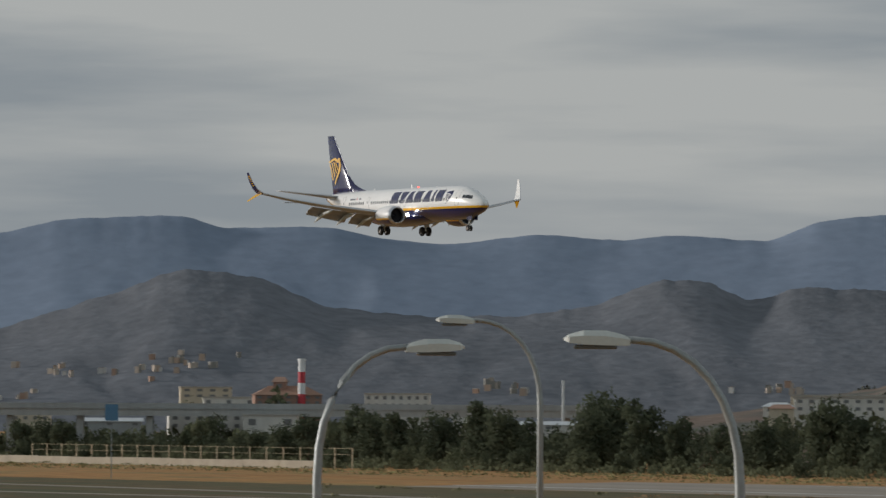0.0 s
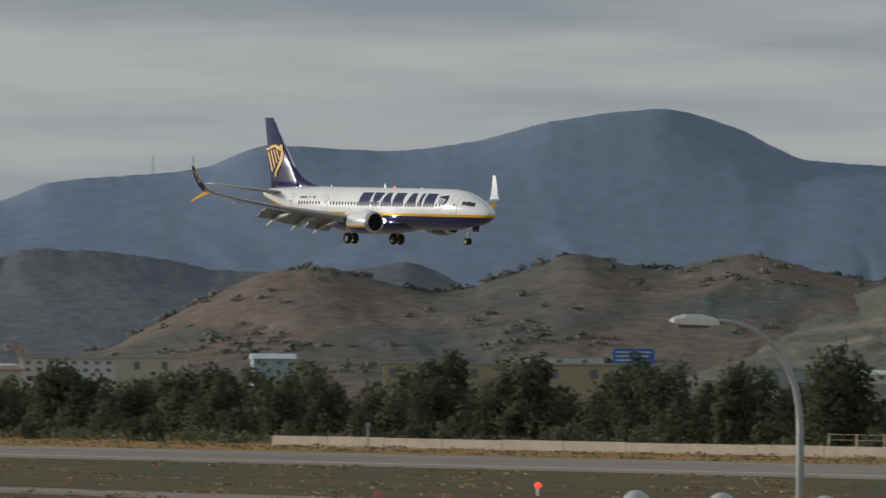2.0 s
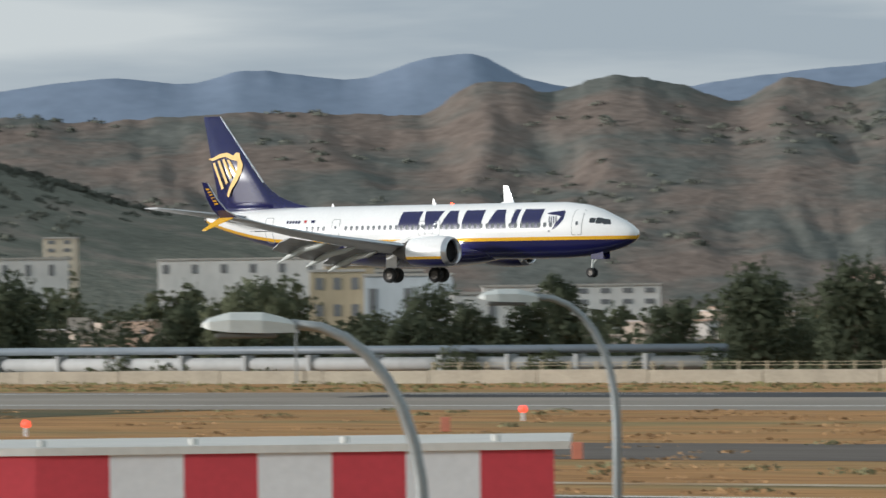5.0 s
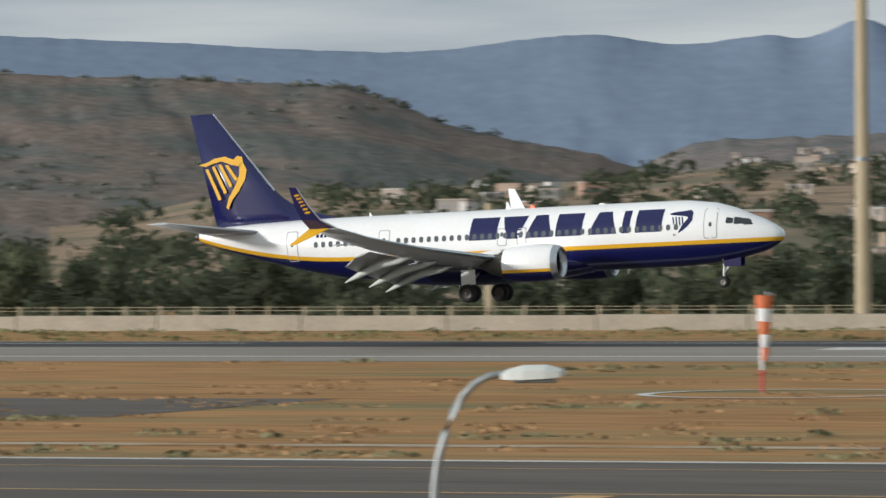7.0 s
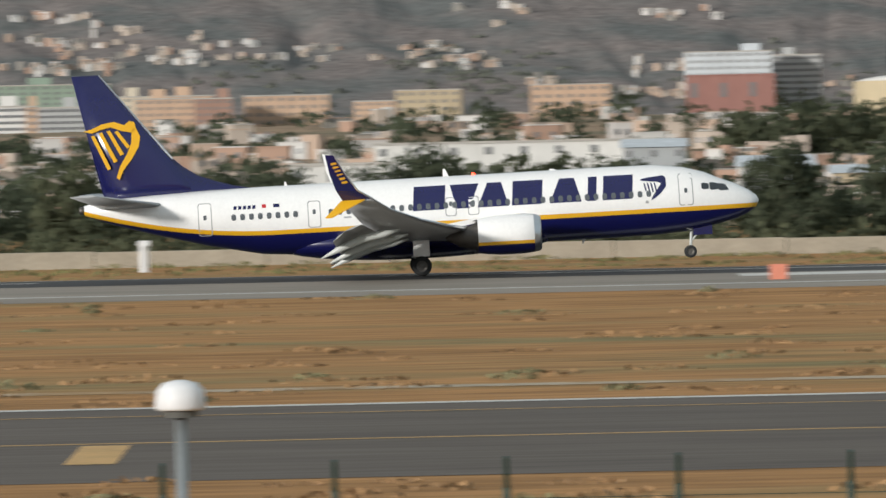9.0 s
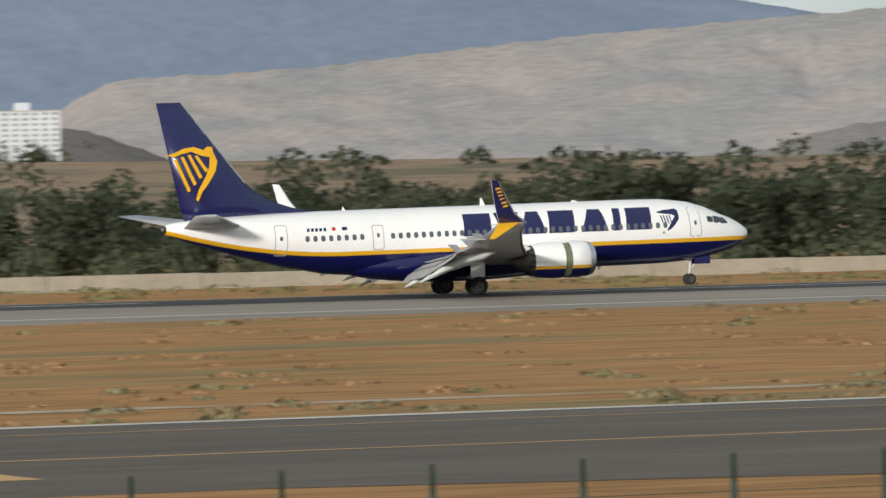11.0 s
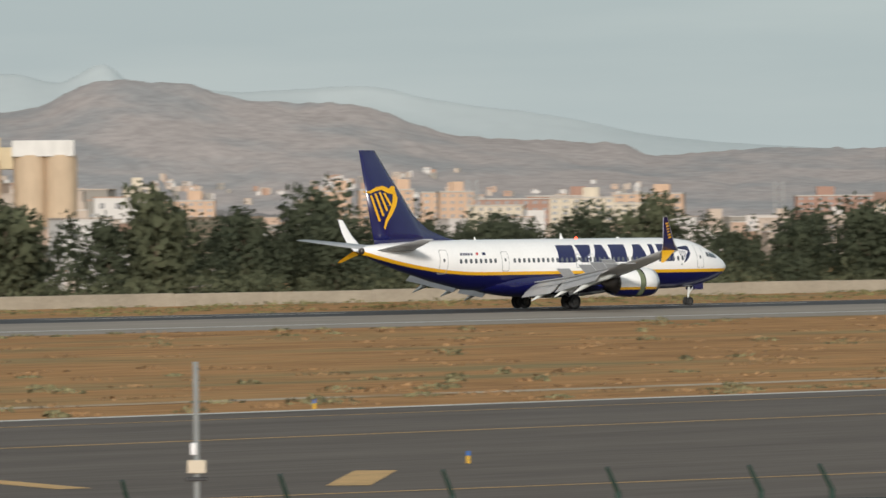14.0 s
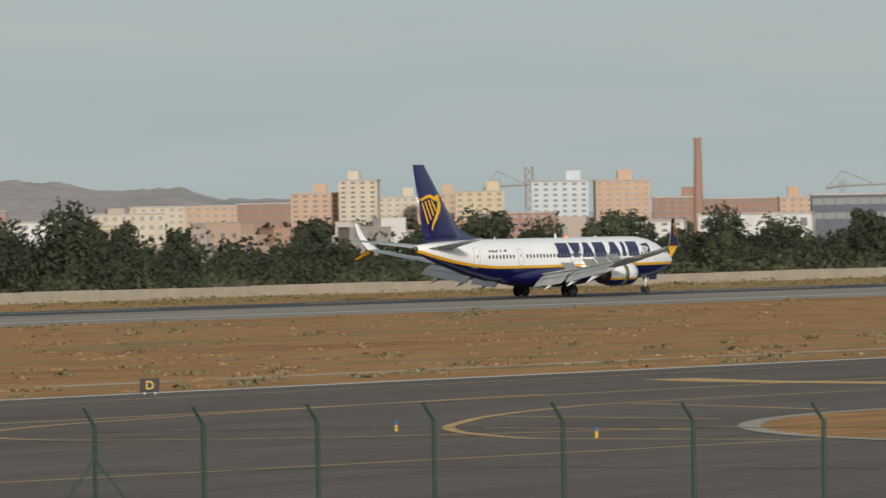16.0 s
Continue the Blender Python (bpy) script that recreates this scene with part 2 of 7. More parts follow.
M_TERRACE = mat("dry_terrace", (0.36, 0.265, 0.185), 1.0, vary=0.3, scale=0.03, second=(0.19, 0.17, 0.12), spread=(0.46, 0.62), stretch=(1, 1, 3), bump=0.5, shine=0.0)


# ---- mesh helpers ----
def mesh_ob(name, verts, faces, mats, parent=None, label="", smooth=False, slots=None):
    me = bpy.data.meshes.new(name)
    me.from_pydata(verts, [], faces)
    for m in (mats if isinstance(mats, (list, tuple)) else [mats]):
        me.materials.append(m)
    if slots is not None:
        me.polygons.foreach_set("material_index", slots)
    if smooth:
        me.polygons.foreach_set("use_smooth", [True] * len(me.polygons))
    me.update()
    ob = new(name, me)
    if parent:
        ob.parent = parent
    if label:
        ob["label"] = label
    return ob


def part(name, bm, material, parent=None, label="", smooth=False):
    bmesh.ops.recalc_face_normals(bm, faces=bm.faces)
    me = bpy.data.meshes.new(name)
    bm.to_mesh(me)
    bm.free()
    me.materials.append(material)
    if smooth:
        me.polygons.foreach_set("use_smooth", [True] * len(me.polygons))
    ob = new(name, me)
    if parent:
        ob.parent = parent
    if label:
        ob["label"] = label
    return ob


def box(bm, x0, x1, y0, y1, z0, z1, bevel=0.0):
    r = bmesh.ops.create_cube(bm, size=1)
    vs = r["verts"]
    for v in vs:
        v.co = Vector(((x0 + x1) / 2 + v.co.x * (x1 - x0), (y0 + y1) / 2 + v.co.y * (y1 - y0), (z0 + z1) / 2 + v.co.z * (z1 - z0)))
    if bevel:
        es = list({e for v in vs for e in v.link_edges})
        bmesh.ops.bevel(bm, geom=es, offset=bevel, segments=2, affect="EDGES", profile=0.5)
    return bm


def B(*a, bevel=0.0):
    return box(bmesh.new(), *a, bevel=bevel)


def tube(bm, path, radii, seg=10, cap=True):
    """Rings of a round tube along a path of points."""
    path = [Vector(p) for p in path]
    rings = []
    for i, p in enumerate(path):
        d = (path[min(i + 1, len(path) - 1)] - path[max(i - 1, 0)]).normalized()
        up = Vector((0, 0, 1)) if abs(d.z) < 0.9 else Vector((1, 0, 0))
        u = d.cross(up).normalized()
        w = d.cross(u).normalized()
        r = radii[i] if isinstance(radii, (list, tuple)) else radii
        rings.append([bm.verts.new(p + (u * math.cos(k / seg * math.tau) + w * math.sin(k / seg * math.tau)) * r) for k in range(seg)])
    for a, b in zip(rings, rings[1:]):
        for k in range(seg):
            bm.faces.new((a[k], a[(k + 1) % seg], b[(k + 1) % seg], b[k]))
    if cap:
        bm.faces.new(rings[0])
        bm.faces.new(rings[-1])
    return bm


def TU(path, radii, seg=10):
    return tube(bmesh.new(), path, radii, seg)


def empty(name, m=None):
    ob = new(name)
    ob.empty_display_size = 0.5
    if m is not None:
        ob.matrix_basis = m
    return ob


def at(az, dist, z=0.0):
    a = radians(az)
    return (dist * math.sin(a), dist * math.cos(a), z)


def facing(az, dist, z=0.0, turn=0.0):
    """A pose at that bearing whose -y side faces the camera."""
    return pose(*at(az, dist, z), 0, 0, -az + turn)


def lie(y):
    """Height of the ground at distance y from the camera's line."""
    return float(np.interp(y, [-300, 150, 235, RUNWAY - 30, RUNWAY, RUNWAY + 30, RUNWAY + 76, 700, 5000],
                           [-1.0, -0.9, -0.85, -0.45, 0.0, -0.45, -0.55, -0.6, -0.6]))


# ---- ground, runway, taxiway ----
def strip(name, x0, x1, y0, y1, lift, material, label, category, kind="structure", step=40.0, ny=None):
    ys = sorted({y0, y1, *[b for b in (150, 235, RUNWAY - 30, RUNWAY, RUNWAY + 30, RUNWAY + 76, 700) if y0 < b < y1]})
    nx = max(1, int((x1 - x0) / step))
    verts = [(x0 + (x1 - x0) * i / nx, y, lie(y) + lift) for y in ys for i in range(nx + 1)]
    faces = [(j * (nx + 1) + i, j * (nx + 1) + i + 1, (j + 1) * (nx + 1) + i + 1, (j + 1) * (nx + 1) + i) for j in range(len(ys) - 1) for i in range(nx)]
    return tagged(mesh_ob(name, verts, faces, material), label, category, kind=kind)


strip("ground", -4800, 4800, -300, 4900, -0.012, M_GRASS, "dry tan grass with green patches across the airfield", "ground", step=200)
runway = strip("runway", -640, 1300, RUNWAY - 30, RUNWAY + 30, 0.0, M_RUNWAY, "worn grey asphalt runway with painted edge lines", "runway")
strip("rubber_streak", -300, 1300, RUNWAY - 6.5, RUNWAY + 26, 0.006, M_RUBBER, "dark rubber streak along the runway centre", "marking")
strip("runway_edge_line", -640, 1300, RUNWAY - 22.9, RUNWAY - 22.0, 0.012, M_LINE, "long white painted line along the runway edge", "marking")
strip("runway_edge_line", -640, 1300, RUNWAY + 22.0, RUNWAY + 22.9, 0.012, M_LINE, "long white painted line along the runway edge", "marking")
for i in range(-12, 20):
    strip("centre_dash", i * 50.0, i * 50.0 + 30, RUNWAY - 0.45, RUNWAY + 0.45, 0.014, M_LINE, "worn white runway centre dash", "marking")
for x0, w in ((-118, 22), (30, 22)):
    strip("aiming_bar", x0 - 10, x0 + 44, RUNWAY - 12, RUNWAY - 8, 0.013, M_LINE, "broad white touchdown bar on the runway", "marking")
taxiway = strip("taxiway", -1400, 1300, 166, 212.5, 0.0, M_ASPHALT, "dark asphalt taxiway beside the runway", "taxiway")
strip("taxiway_edge_line", -1400, 1300, 212.0, 213.2, 0.012, M_LINE, "pale painted line on the far taxiway edge", "marking")
strip("taxiway_line", -1400, 1300, 206.0, 206.35, 0.012, M_YELLOW, "thin yellow line along the taxiway", "marking")
strip("taxiway_line", -1400, 1300, 187.4, 187.9, 0.012, M_YELLOW, "thin yellow line along the taxiway", "marking")
for k in range(-14, 3):
    x = -8.0 + k * 32.2
    strip("shoulder_bar", x - 0.7, x + 0.7, 175.5, 186.5, 0.013, M_YELLOW, "broad faded yellow bar on the taxiway shoulder", "marking")
strip("drain_strip", -1400, 1300, 225.6, 227.9, 0.004, mat("drain_concrete", (0.50, 0.41, 0.30), 0.9, vary=0.35, scale=0.12, shine=0.1, second=(0.36, 0.24, 0.13), spread=(0.48, 0.6)), "narrow pale concrete drain strip in the grass", "strip")
apron_verts = [(60, 166), (105, 152), (128, 138), (135, 110), (135, 40), (420, 40), (420, 166)]
apron = tagged(mesh_ob("apron", [(x, y, lie(y) + 0.004) for x, y in apron_verts], [tuple(range(7))], M_ASPHALT), "dark asphalt connector spreading off the taxiway", "apron", kind="structure")


def ribbon(name, pts, width, lift, material, label, closed=False):
    """A painted line along a smooth curve."""
    pts = [Vector((x, y, 0)) for x, y in pts]
    path = []
    n = len(pts)
    for i in range(n if closed else n - 1):
        p0, p1, p2, p3 = (pts[(i + k) % n] if closed else pts[min(max(i + k, 0), n - 1)] for k in (-1, 0, 1, 2))
        for k in range(8):
            u = k / 8
            path.append(0.5 * (2 * p1 + (p2 - p0) * u + (2 * p0 - 5 * p1 + 4 * p2 - p3) * u * u + (3 * p1 - p0 - 3 * p2 + p3) * u ** 3))
    path.append(path[0] if closed else pts[-1])
    verts = []
    for i, p in enumerate(path):
        d = (path[min(i + 1, len(path) - 1)] - path[max(i - 1, 0)]).normalized()
        o = Vector((-d.y, d.x, 0)) * width / 2
        verts += [(*(p + o).xy, lie(p.y) + lift), (*(p - o).xy, lie(p.y) + lift)]
    faces = [(2 * i, 2 * i + 1, 2 * i + 3, 2 * i + 2) for i in range(len(path) - 1)]
    return tagged(mesh_ob(name, verts, faces, material), label, "marking", kind="structure")


ribbon("curved_taxi_line", [(243, 189), (215, 186), (198, 182), (190, 175), (190, 167), (199, 157), (218, 147), (250, 137), (320, 123)], .5, .016, M_YELLOW, "curved yellow taxi guide line on the apron")
ribbon("curved_taxi_line", [(251, 175.4), (243, 175.8), (232, 176), (226.5, 175), (217, 171.4), (209.6, 167.3), (204.4, 163.9), (200, 159.8), (196.4, 155), (194.7, 151.6), (195.3, 148), (196, 141.4)], .5, .016, M_YELLOW, "curved yellow taxi guide line on the apron")
ribbon("chevron_line", [(225.9, 160.7), (229, 168), (231.6, 175.2)], .5, .017, M_YELLOW, "straight yellow hatch line within the taxi curve")
ribbon("chevron_line", [(214.9, 158.2), (215.4, 164), (215.8, 170.4)], .5, .017, M_YELLOW, "straight yellow hatch line within the taxi curve")
ribbon("chevron_line", [(204.1, 151.4), (204.2, 156), (204.2, 161.8)], .5, .017, M_YELLOW, "straight yellow hatch line within the taxi curve")
ribbon("tan_shoulder", [(266, 199), (262.5, 191.5), (261, 182), (260, 172)], 3.0, .015, M_YELLOW, "broad tan painted shoulder on the taxiway")
ribbon("shoulder_line", [(101.0, 173.5), (99.3, 166), (97.3, 158.8)], 1.2, .017, M_YELLOW, "broad faded yellow bar on the taxiway shoulder")
ribbon("shoulder_line", [(130.9, 172.6), (129, 165), (127.0, 158)], 1.2, .017, M_YELLOW, "broad faded yellow bar on the taxiway shoulder")
ribbon("shoulder_line", [(142.0, 160.9), (138, 157), (133.6, 152.7)], 1.4, .017, M_YELLOW, "broad faded yellow bar on the taxiway shoulder")
ribbon("apron_line", [(120, 150), (150, 146), (190, 141), (240, 136), (300, 132)], .4, .016, M_YELLOW, "faded yellow line across the apron")
isle = [(218.5 + 10.8 * math.cos(a) + 20.8 * math.sin(a), 137 - 14.4 * math.cos(a) + 15.6 * math.sin(a)) for a in (k / 20 * math.tau for k in range(20))]
tagged(mesh_ob("grass_island", [(x, y, lie(y) + .02) for x, y in isle], [tuple(range(20))], M_GRASS), "dry grass island within the apron", "island", kind="structure")
ribbon("island_border", isle, .9, .03, M_CONCRETE, "pale concrete border round the grass island", closed=True)
ribbon("turning_lane", [(-780, 317), (-680, 316), (-600, 312), (-552, 306), (-537, 300), (-553, 294), (-640, 288), (-760, 286)], 5.5, .006, M_RUNWAY, "pale asphalt lane curving through the grass")
ring = [(math.sin(radians(-19.6)) * 308 + 6.5 * math.cos(k / 24 * math.tau), math.cos(radians(-19.6)) * 308 + 6.5 * math.sin(k / 24 * math.tau)) for k in range(24)]
ribbon("windsock_circle", ring, .7, .02, M_LINE, "white painted circle on the grass round the windsock", closed=True)
strip("light_pad", -30, -22.5, 309, RUNWAY - 30, 0.006, mat("pale_concrete", (0.56, 0.52, 0.45), 0.9, vary=0.15, scale=0.5), "pale concrete pad beside the runway", "pad")
for y0, y1 in ((214, 249), (263, RUNWAY - 31)):
    strip("green_field", -1400, -290, y0, y1, 0.002, mat("weedy_grass", (0.155, 0.12, 0.065), 0.95, vary=0.4, scale=0.09, shine=0.1, second=(0.09, 0.09, 0.05), spread=(0.42, 0.6), stretch=(0.3, 1, 1)), "greener weedy grass towards the runway threshold", "grass")
strip("link_taxiway", -275, -122, 256, 281, 0.004, M_ASPHALT, "dark asphalt link between taxiway and runway", "taxiway")
strip("service_road", -1400, -330, 250, 262, 0.004, M_RUNWAY, "grey asphalt road across the grass", "road")


# ---- hills ----
HILLS = {}


def hill_range(name, tops, near, ridge, material, label, az0, az1, rough=0.1, step=0.045, seed=0.0, rows=34, calm=1.0, grip=2, freq=1.0):
    """A range of hills; tops: bearing and elevation of its tops and saddles, which blend into one another."""
    low = math.degrees(math.atan2(-0.7 - EYE[2], near))
    tops = sorted(tops)
    tx, ty = np.array([a for a, _ in tops]), np.array([e for _, e in tops])
    grade = np.diff(ty) / np.diff(tx)
    lean = np.zeros(len(tops))
    for k in range(1, len(tops) - 1):
        if grade[k - 1] * grade[k] > 0:
            lean[k] = 2 * grade[k - 1] * grade[k] / (grade[k - 1] + grade[k])

    def smooth(u):
        u = min(max(u, 0.0), 1.0)
        return u * u * (3 - 2 * u)

    def crest(az):
        if az <= tx[0]:
            el = ty[0] * (1 - 0.12 * min(4.0, tx[0] - az))
        elif az >= tx[-1]:
            el = ty[-1] * (1 - 0.12 * min(4.0, az - tx[-1]))
        else:
            k = int(np.searchsorted(tx, az)) - 1
            h = tx[k + 1] - tx[k]
            u = (az - tx[k]) / h
            el = (ty[k] * (1 + 2 * u) * (1 - u) ** 2 + ty[k + 1] * u * u * (3 - 2 * u)
                  + h * lean[k] * u * (1 - u) ** 2 - h * lean[k + 1] * u * u * (1 - u))
        return el * smooth((az - az0) / 1.8) * smooth((az1 - az) / 1.8)

    broad = {}

    def surface(az, s):
        """Distance and height on the slope, from its foot (s = 0) to its crest (s = 1)."""
        if az not in broad:
            broad[az] = sum(crest(min(max(az + k, az0), az1)) for k in (-2.4, -1.6, -.8, 0, .8, 1.6, 2.4)) / 7
        # spurs run obliquely down from the tops
        drift = (1 - s) * (1.1 * noise.noise((az * .55, s * 1.3, seed)) + .5 * noise.noise((az * 1.7, s * 3, seed + 4)))
        top = crest(min(max(az + drift, az0), az1))
        el = broad[az] + (top - broad[az]) * s ** grip + calm * s ** 10 * (0.02 * noise.noise((az * 7.0, seed, 1.7)) + 0.010 * noise.noise((az * 30.0, seed, 2.7)))
        r1 = noise.fractal((az * freq + 1.4 * s + 2 * drift, s * 2.4, seed * 7), 1.0, 2.0, 5 if freq == 1 else 3)
        fine = noise.noise((az * 6.0, s * 6.0, seed * 3 + 9))
        q = s ** 0.9 * (1 + (rough * (r1 + .55 - 1.3 * abs(r1)) + 0.008 * calm * fine) * (1 - s) ** 0.6)
        dist = near + (ridge - near) * s
        return dist, EYE[2] + dist * math.tan(radians(low + (el - low) * min(max(q, 0.0), 1.0)))

    n = int((az1 - az0) / step) + 1
    verts, faces = [], []
    total = rows + 2
    for i in range(n):
        az = az0 + i * step
        for r in range(rows):
            dist, z = surface(az, r / (rows - 1))
            verts.append(at(az, dist, z))
        verts.append(at(az, ridge + 25, z))
        verts.append(at(az, ridge + 140, -1.0))
    for i in range(n - 1):
        for r in range(total - 1):
            a = i * total + r
            faces.append((a, a + total, a + total + 1, a + 1))
    HILLS[name] = surface
    return tagged(mesh_ob(name, verts, faces, material, smooth=True), label, "hill", kind="structure")


def on_hill(name, az, el):
    """Place on a range where it is seen at that elevation."""
    f, s = HILLS[name], 0.0
    for k in range(60):
        dist, z = f(az, k / 59)
        if math.degrees(math.atan2(z - EYE[2], dist)) >= el:
            return dist, z
    return dist, z


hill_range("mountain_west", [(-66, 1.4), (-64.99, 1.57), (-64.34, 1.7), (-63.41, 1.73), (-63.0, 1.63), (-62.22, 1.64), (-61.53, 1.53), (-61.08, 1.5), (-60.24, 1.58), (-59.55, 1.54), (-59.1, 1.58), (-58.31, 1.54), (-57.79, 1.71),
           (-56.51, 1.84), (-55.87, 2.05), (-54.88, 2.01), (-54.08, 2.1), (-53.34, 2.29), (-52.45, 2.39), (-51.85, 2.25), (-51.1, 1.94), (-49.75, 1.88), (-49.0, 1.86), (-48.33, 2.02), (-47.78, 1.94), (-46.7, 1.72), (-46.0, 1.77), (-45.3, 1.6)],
           4050, 4500, M_HILL_FAR_HAZE, "mountain ridge under the cloud with blue-grey haze painted on", -67.8, -43.4, rough=.04, grip=6, calm=.4, freq=.3, seed=1.0)
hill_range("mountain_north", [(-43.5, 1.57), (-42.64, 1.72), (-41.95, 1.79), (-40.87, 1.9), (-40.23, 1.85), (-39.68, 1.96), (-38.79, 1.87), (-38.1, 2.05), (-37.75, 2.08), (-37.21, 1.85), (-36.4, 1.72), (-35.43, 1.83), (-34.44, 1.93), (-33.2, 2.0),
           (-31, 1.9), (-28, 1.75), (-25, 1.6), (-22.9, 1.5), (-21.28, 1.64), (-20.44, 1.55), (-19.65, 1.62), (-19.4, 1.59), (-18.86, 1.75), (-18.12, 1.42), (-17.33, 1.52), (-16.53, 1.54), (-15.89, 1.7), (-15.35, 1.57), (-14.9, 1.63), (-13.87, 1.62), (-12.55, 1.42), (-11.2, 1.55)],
           4100, 4550, M_HILL_FAR_HAZE, "mountain ridge under the cloud with blue-grey haze painted on", -45.6, -9.4, rough=.04, grip=6, calm=.4, freq=.3, seed=2.0)
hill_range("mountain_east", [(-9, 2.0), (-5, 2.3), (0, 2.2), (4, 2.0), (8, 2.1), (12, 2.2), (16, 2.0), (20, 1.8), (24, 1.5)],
           4250, 4700, M_HILL_FAR_HAZE, "mountain ridge under the cloud with blue-grey haze painted on", -12, 27, rough=.04, grip=6, calm=.4, freq=.3, seed=3.0)
# thick haze over this range is painted as a near-sky tint
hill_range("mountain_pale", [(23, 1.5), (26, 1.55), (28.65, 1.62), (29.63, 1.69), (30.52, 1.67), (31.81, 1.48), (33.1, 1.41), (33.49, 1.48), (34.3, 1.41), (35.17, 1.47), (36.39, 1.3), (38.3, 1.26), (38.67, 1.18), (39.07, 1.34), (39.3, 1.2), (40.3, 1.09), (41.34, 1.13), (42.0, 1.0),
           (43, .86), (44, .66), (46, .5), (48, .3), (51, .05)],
           4350, 4750, mat("haze_paled_mountain", (0.53, 0.58, 0.58), 1.0, vary=0.04, scale=0.006, second=(0.51, 0.56, 0.56), shine=0.0), "mountain outline painted very pale for haze", 22, 54, rough=.04, grip=6, calm=.4, freq=.3, seed=3.5)
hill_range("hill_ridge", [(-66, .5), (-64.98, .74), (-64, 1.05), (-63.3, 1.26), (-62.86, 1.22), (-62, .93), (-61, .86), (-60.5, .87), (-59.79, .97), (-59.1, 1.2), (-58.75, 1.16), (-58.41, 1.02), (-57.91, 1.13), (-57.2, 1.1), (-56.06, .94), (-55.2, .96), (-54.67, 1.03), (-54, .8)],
           2850, 3200, M_HILL_HAZED, "dark scrub-covered hill with painted bluish haze under the mountains", -67.5, -52.5, rough=.06, seed=4.0)
hill_range("hill_brown", [(-57.4, .25), (-56.74, .55), (-55.81, .95), (-55.46, .99), (-54.9, .88), (-54.47, .78), (-53.58, .99), (-53.2, 1.12), (-52.5, 1.0), (-51.7, 1.12), (-51.0, .97), (-50.44, .9), (-49.7, .94), (-48.6, 1.0), (-47.5, .9)],
           1820, 2100, M_HILL_BROWN, "dry brown hill with dark scrub patches", -59, -44.5, seed=5.0)
hill_range("hill_green", [(-51, .75), (-50, 1.02), (-49.06, 1.18), (-48.42, 1.15), (-47.63, 1.31), (-47.3, 1.39), (-46.5, 1.41), (-46.1, 1.58), (-45.41, 1.84), (-44.82, 1.95), (-44.5, 2.0), (-44.22, 1.94), (-43.92, 1.77), (-43.33, 1.53), (-42.83, 1.4), (-42.04, 1.18), (-41.31, .96), (-40.3, .7)],
           1720, 2050, M_HILL_GREEN, "wooded green hill crowned by a ruined tower", -53, -37.8, seed=6.0)
hill_range("hill_plateau", [(-44, 1.1), (-42.84, 1.43), (-42.14, 1.54), (-41.57, 1.57), (-41.2, 1.52), (-39.6, 1.59), (-38.2, 1.55), (-37.66, 1.83), (-37.36, 1.83), (-37.11, 1.74), (-36.45, 1.88), (-35.93, 1.79), (-35.43, 1.64), (-34.94, 1.84), (-34.4, 1.75), (-34, 1.85),
           (-32.5, 1.6), (-30.5, 1.5), (-28, 1.4), (-25.5, 1.3), (-23.5, 1.2), (-22.25, .8), (-21, .6)],
           2150, 2500, M_HILL_BROWN, "brown eroded hills with grey scrub", -46.0, -19.6, seed=7.0)
hill_range("hill_mid", [(-20, .72), (-18.3, .77), (-17.88, .81), (-17.3, .97), (-16.84, .95), (-16.1, 1.09), (-15.6, .98), (-15.2, 1.22), (-14.5, 1.44), (-13.6, 1.3), (-12.94, 1.29), (-11.85, 1.47), (-11, 1.6), (-9, 1.7), (-6.5, 1.6), (-4, 1.5), (-1.5, 1.55), (1.0, 1.45), (3.3, 1.42),
           (5.2, 1.2), (6.3, 1.15), (7.3, 1.27), (7.93, 1.19), (8.66, .92), (9.16, .94), (10.05, .86), (10.54, .9), (11.87, .64), (12.57, .81), (13.26, .66), (14.1, .87), (14.84, .92), (15.67, .64), (17, .55)],
           2550, 3000, M_HILL_MID, "grey-brown scrub hills behind the town", -22, 20, seed=8.0)
# both hill tones are lightened and greyed to paint in the haze
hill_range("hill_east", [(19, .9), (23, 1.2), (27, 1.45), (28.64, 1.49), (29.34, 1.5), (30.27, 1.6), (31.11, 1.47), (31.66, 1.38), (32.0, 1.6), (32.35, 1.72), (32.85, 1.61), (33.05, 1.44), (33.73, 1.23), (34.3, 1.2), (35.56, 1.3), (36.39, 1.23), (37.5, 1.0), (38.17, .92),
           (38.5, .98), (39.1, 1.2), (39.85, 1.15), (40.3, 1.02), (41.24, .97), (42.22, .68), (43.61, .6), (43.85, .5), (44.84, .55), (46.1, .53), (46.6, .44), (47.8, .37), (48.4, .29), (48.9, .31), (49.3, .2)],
           3200, 3600, mat("haze_paled_hill", (0.455, 0.405, 0.38), 1.0, vary=0.22, scale=0.014, second=(0.33, 0.322, 0.316), spread=(0.42, 0.6), bump=1.5, shine=0.0), "limestone hills behind the city, paled by painted haze", 17, 52.5, seed=9.0)
hill_range("hill_foot", [(26, .4), (28.6, .53), (29.5, .74), (30.3, .85), (31.2, .68), (32.2, .4), (32.9, .5), (33.5, .46), (34.6, .32), (36, .42), (37.2, .3), (38.5, .12)],
           2500, 2800, mat("foothill", (0.33, 0.295, 0.275), 1.0, vary=0.25, scale=0.02, second=(0.235, 0.23, 0.222), spread=(0.42, 0.6), bump=1.5, shine=0.0), "grey-brown foothills dotted with houses", 23.5, 41, seed=11.0)
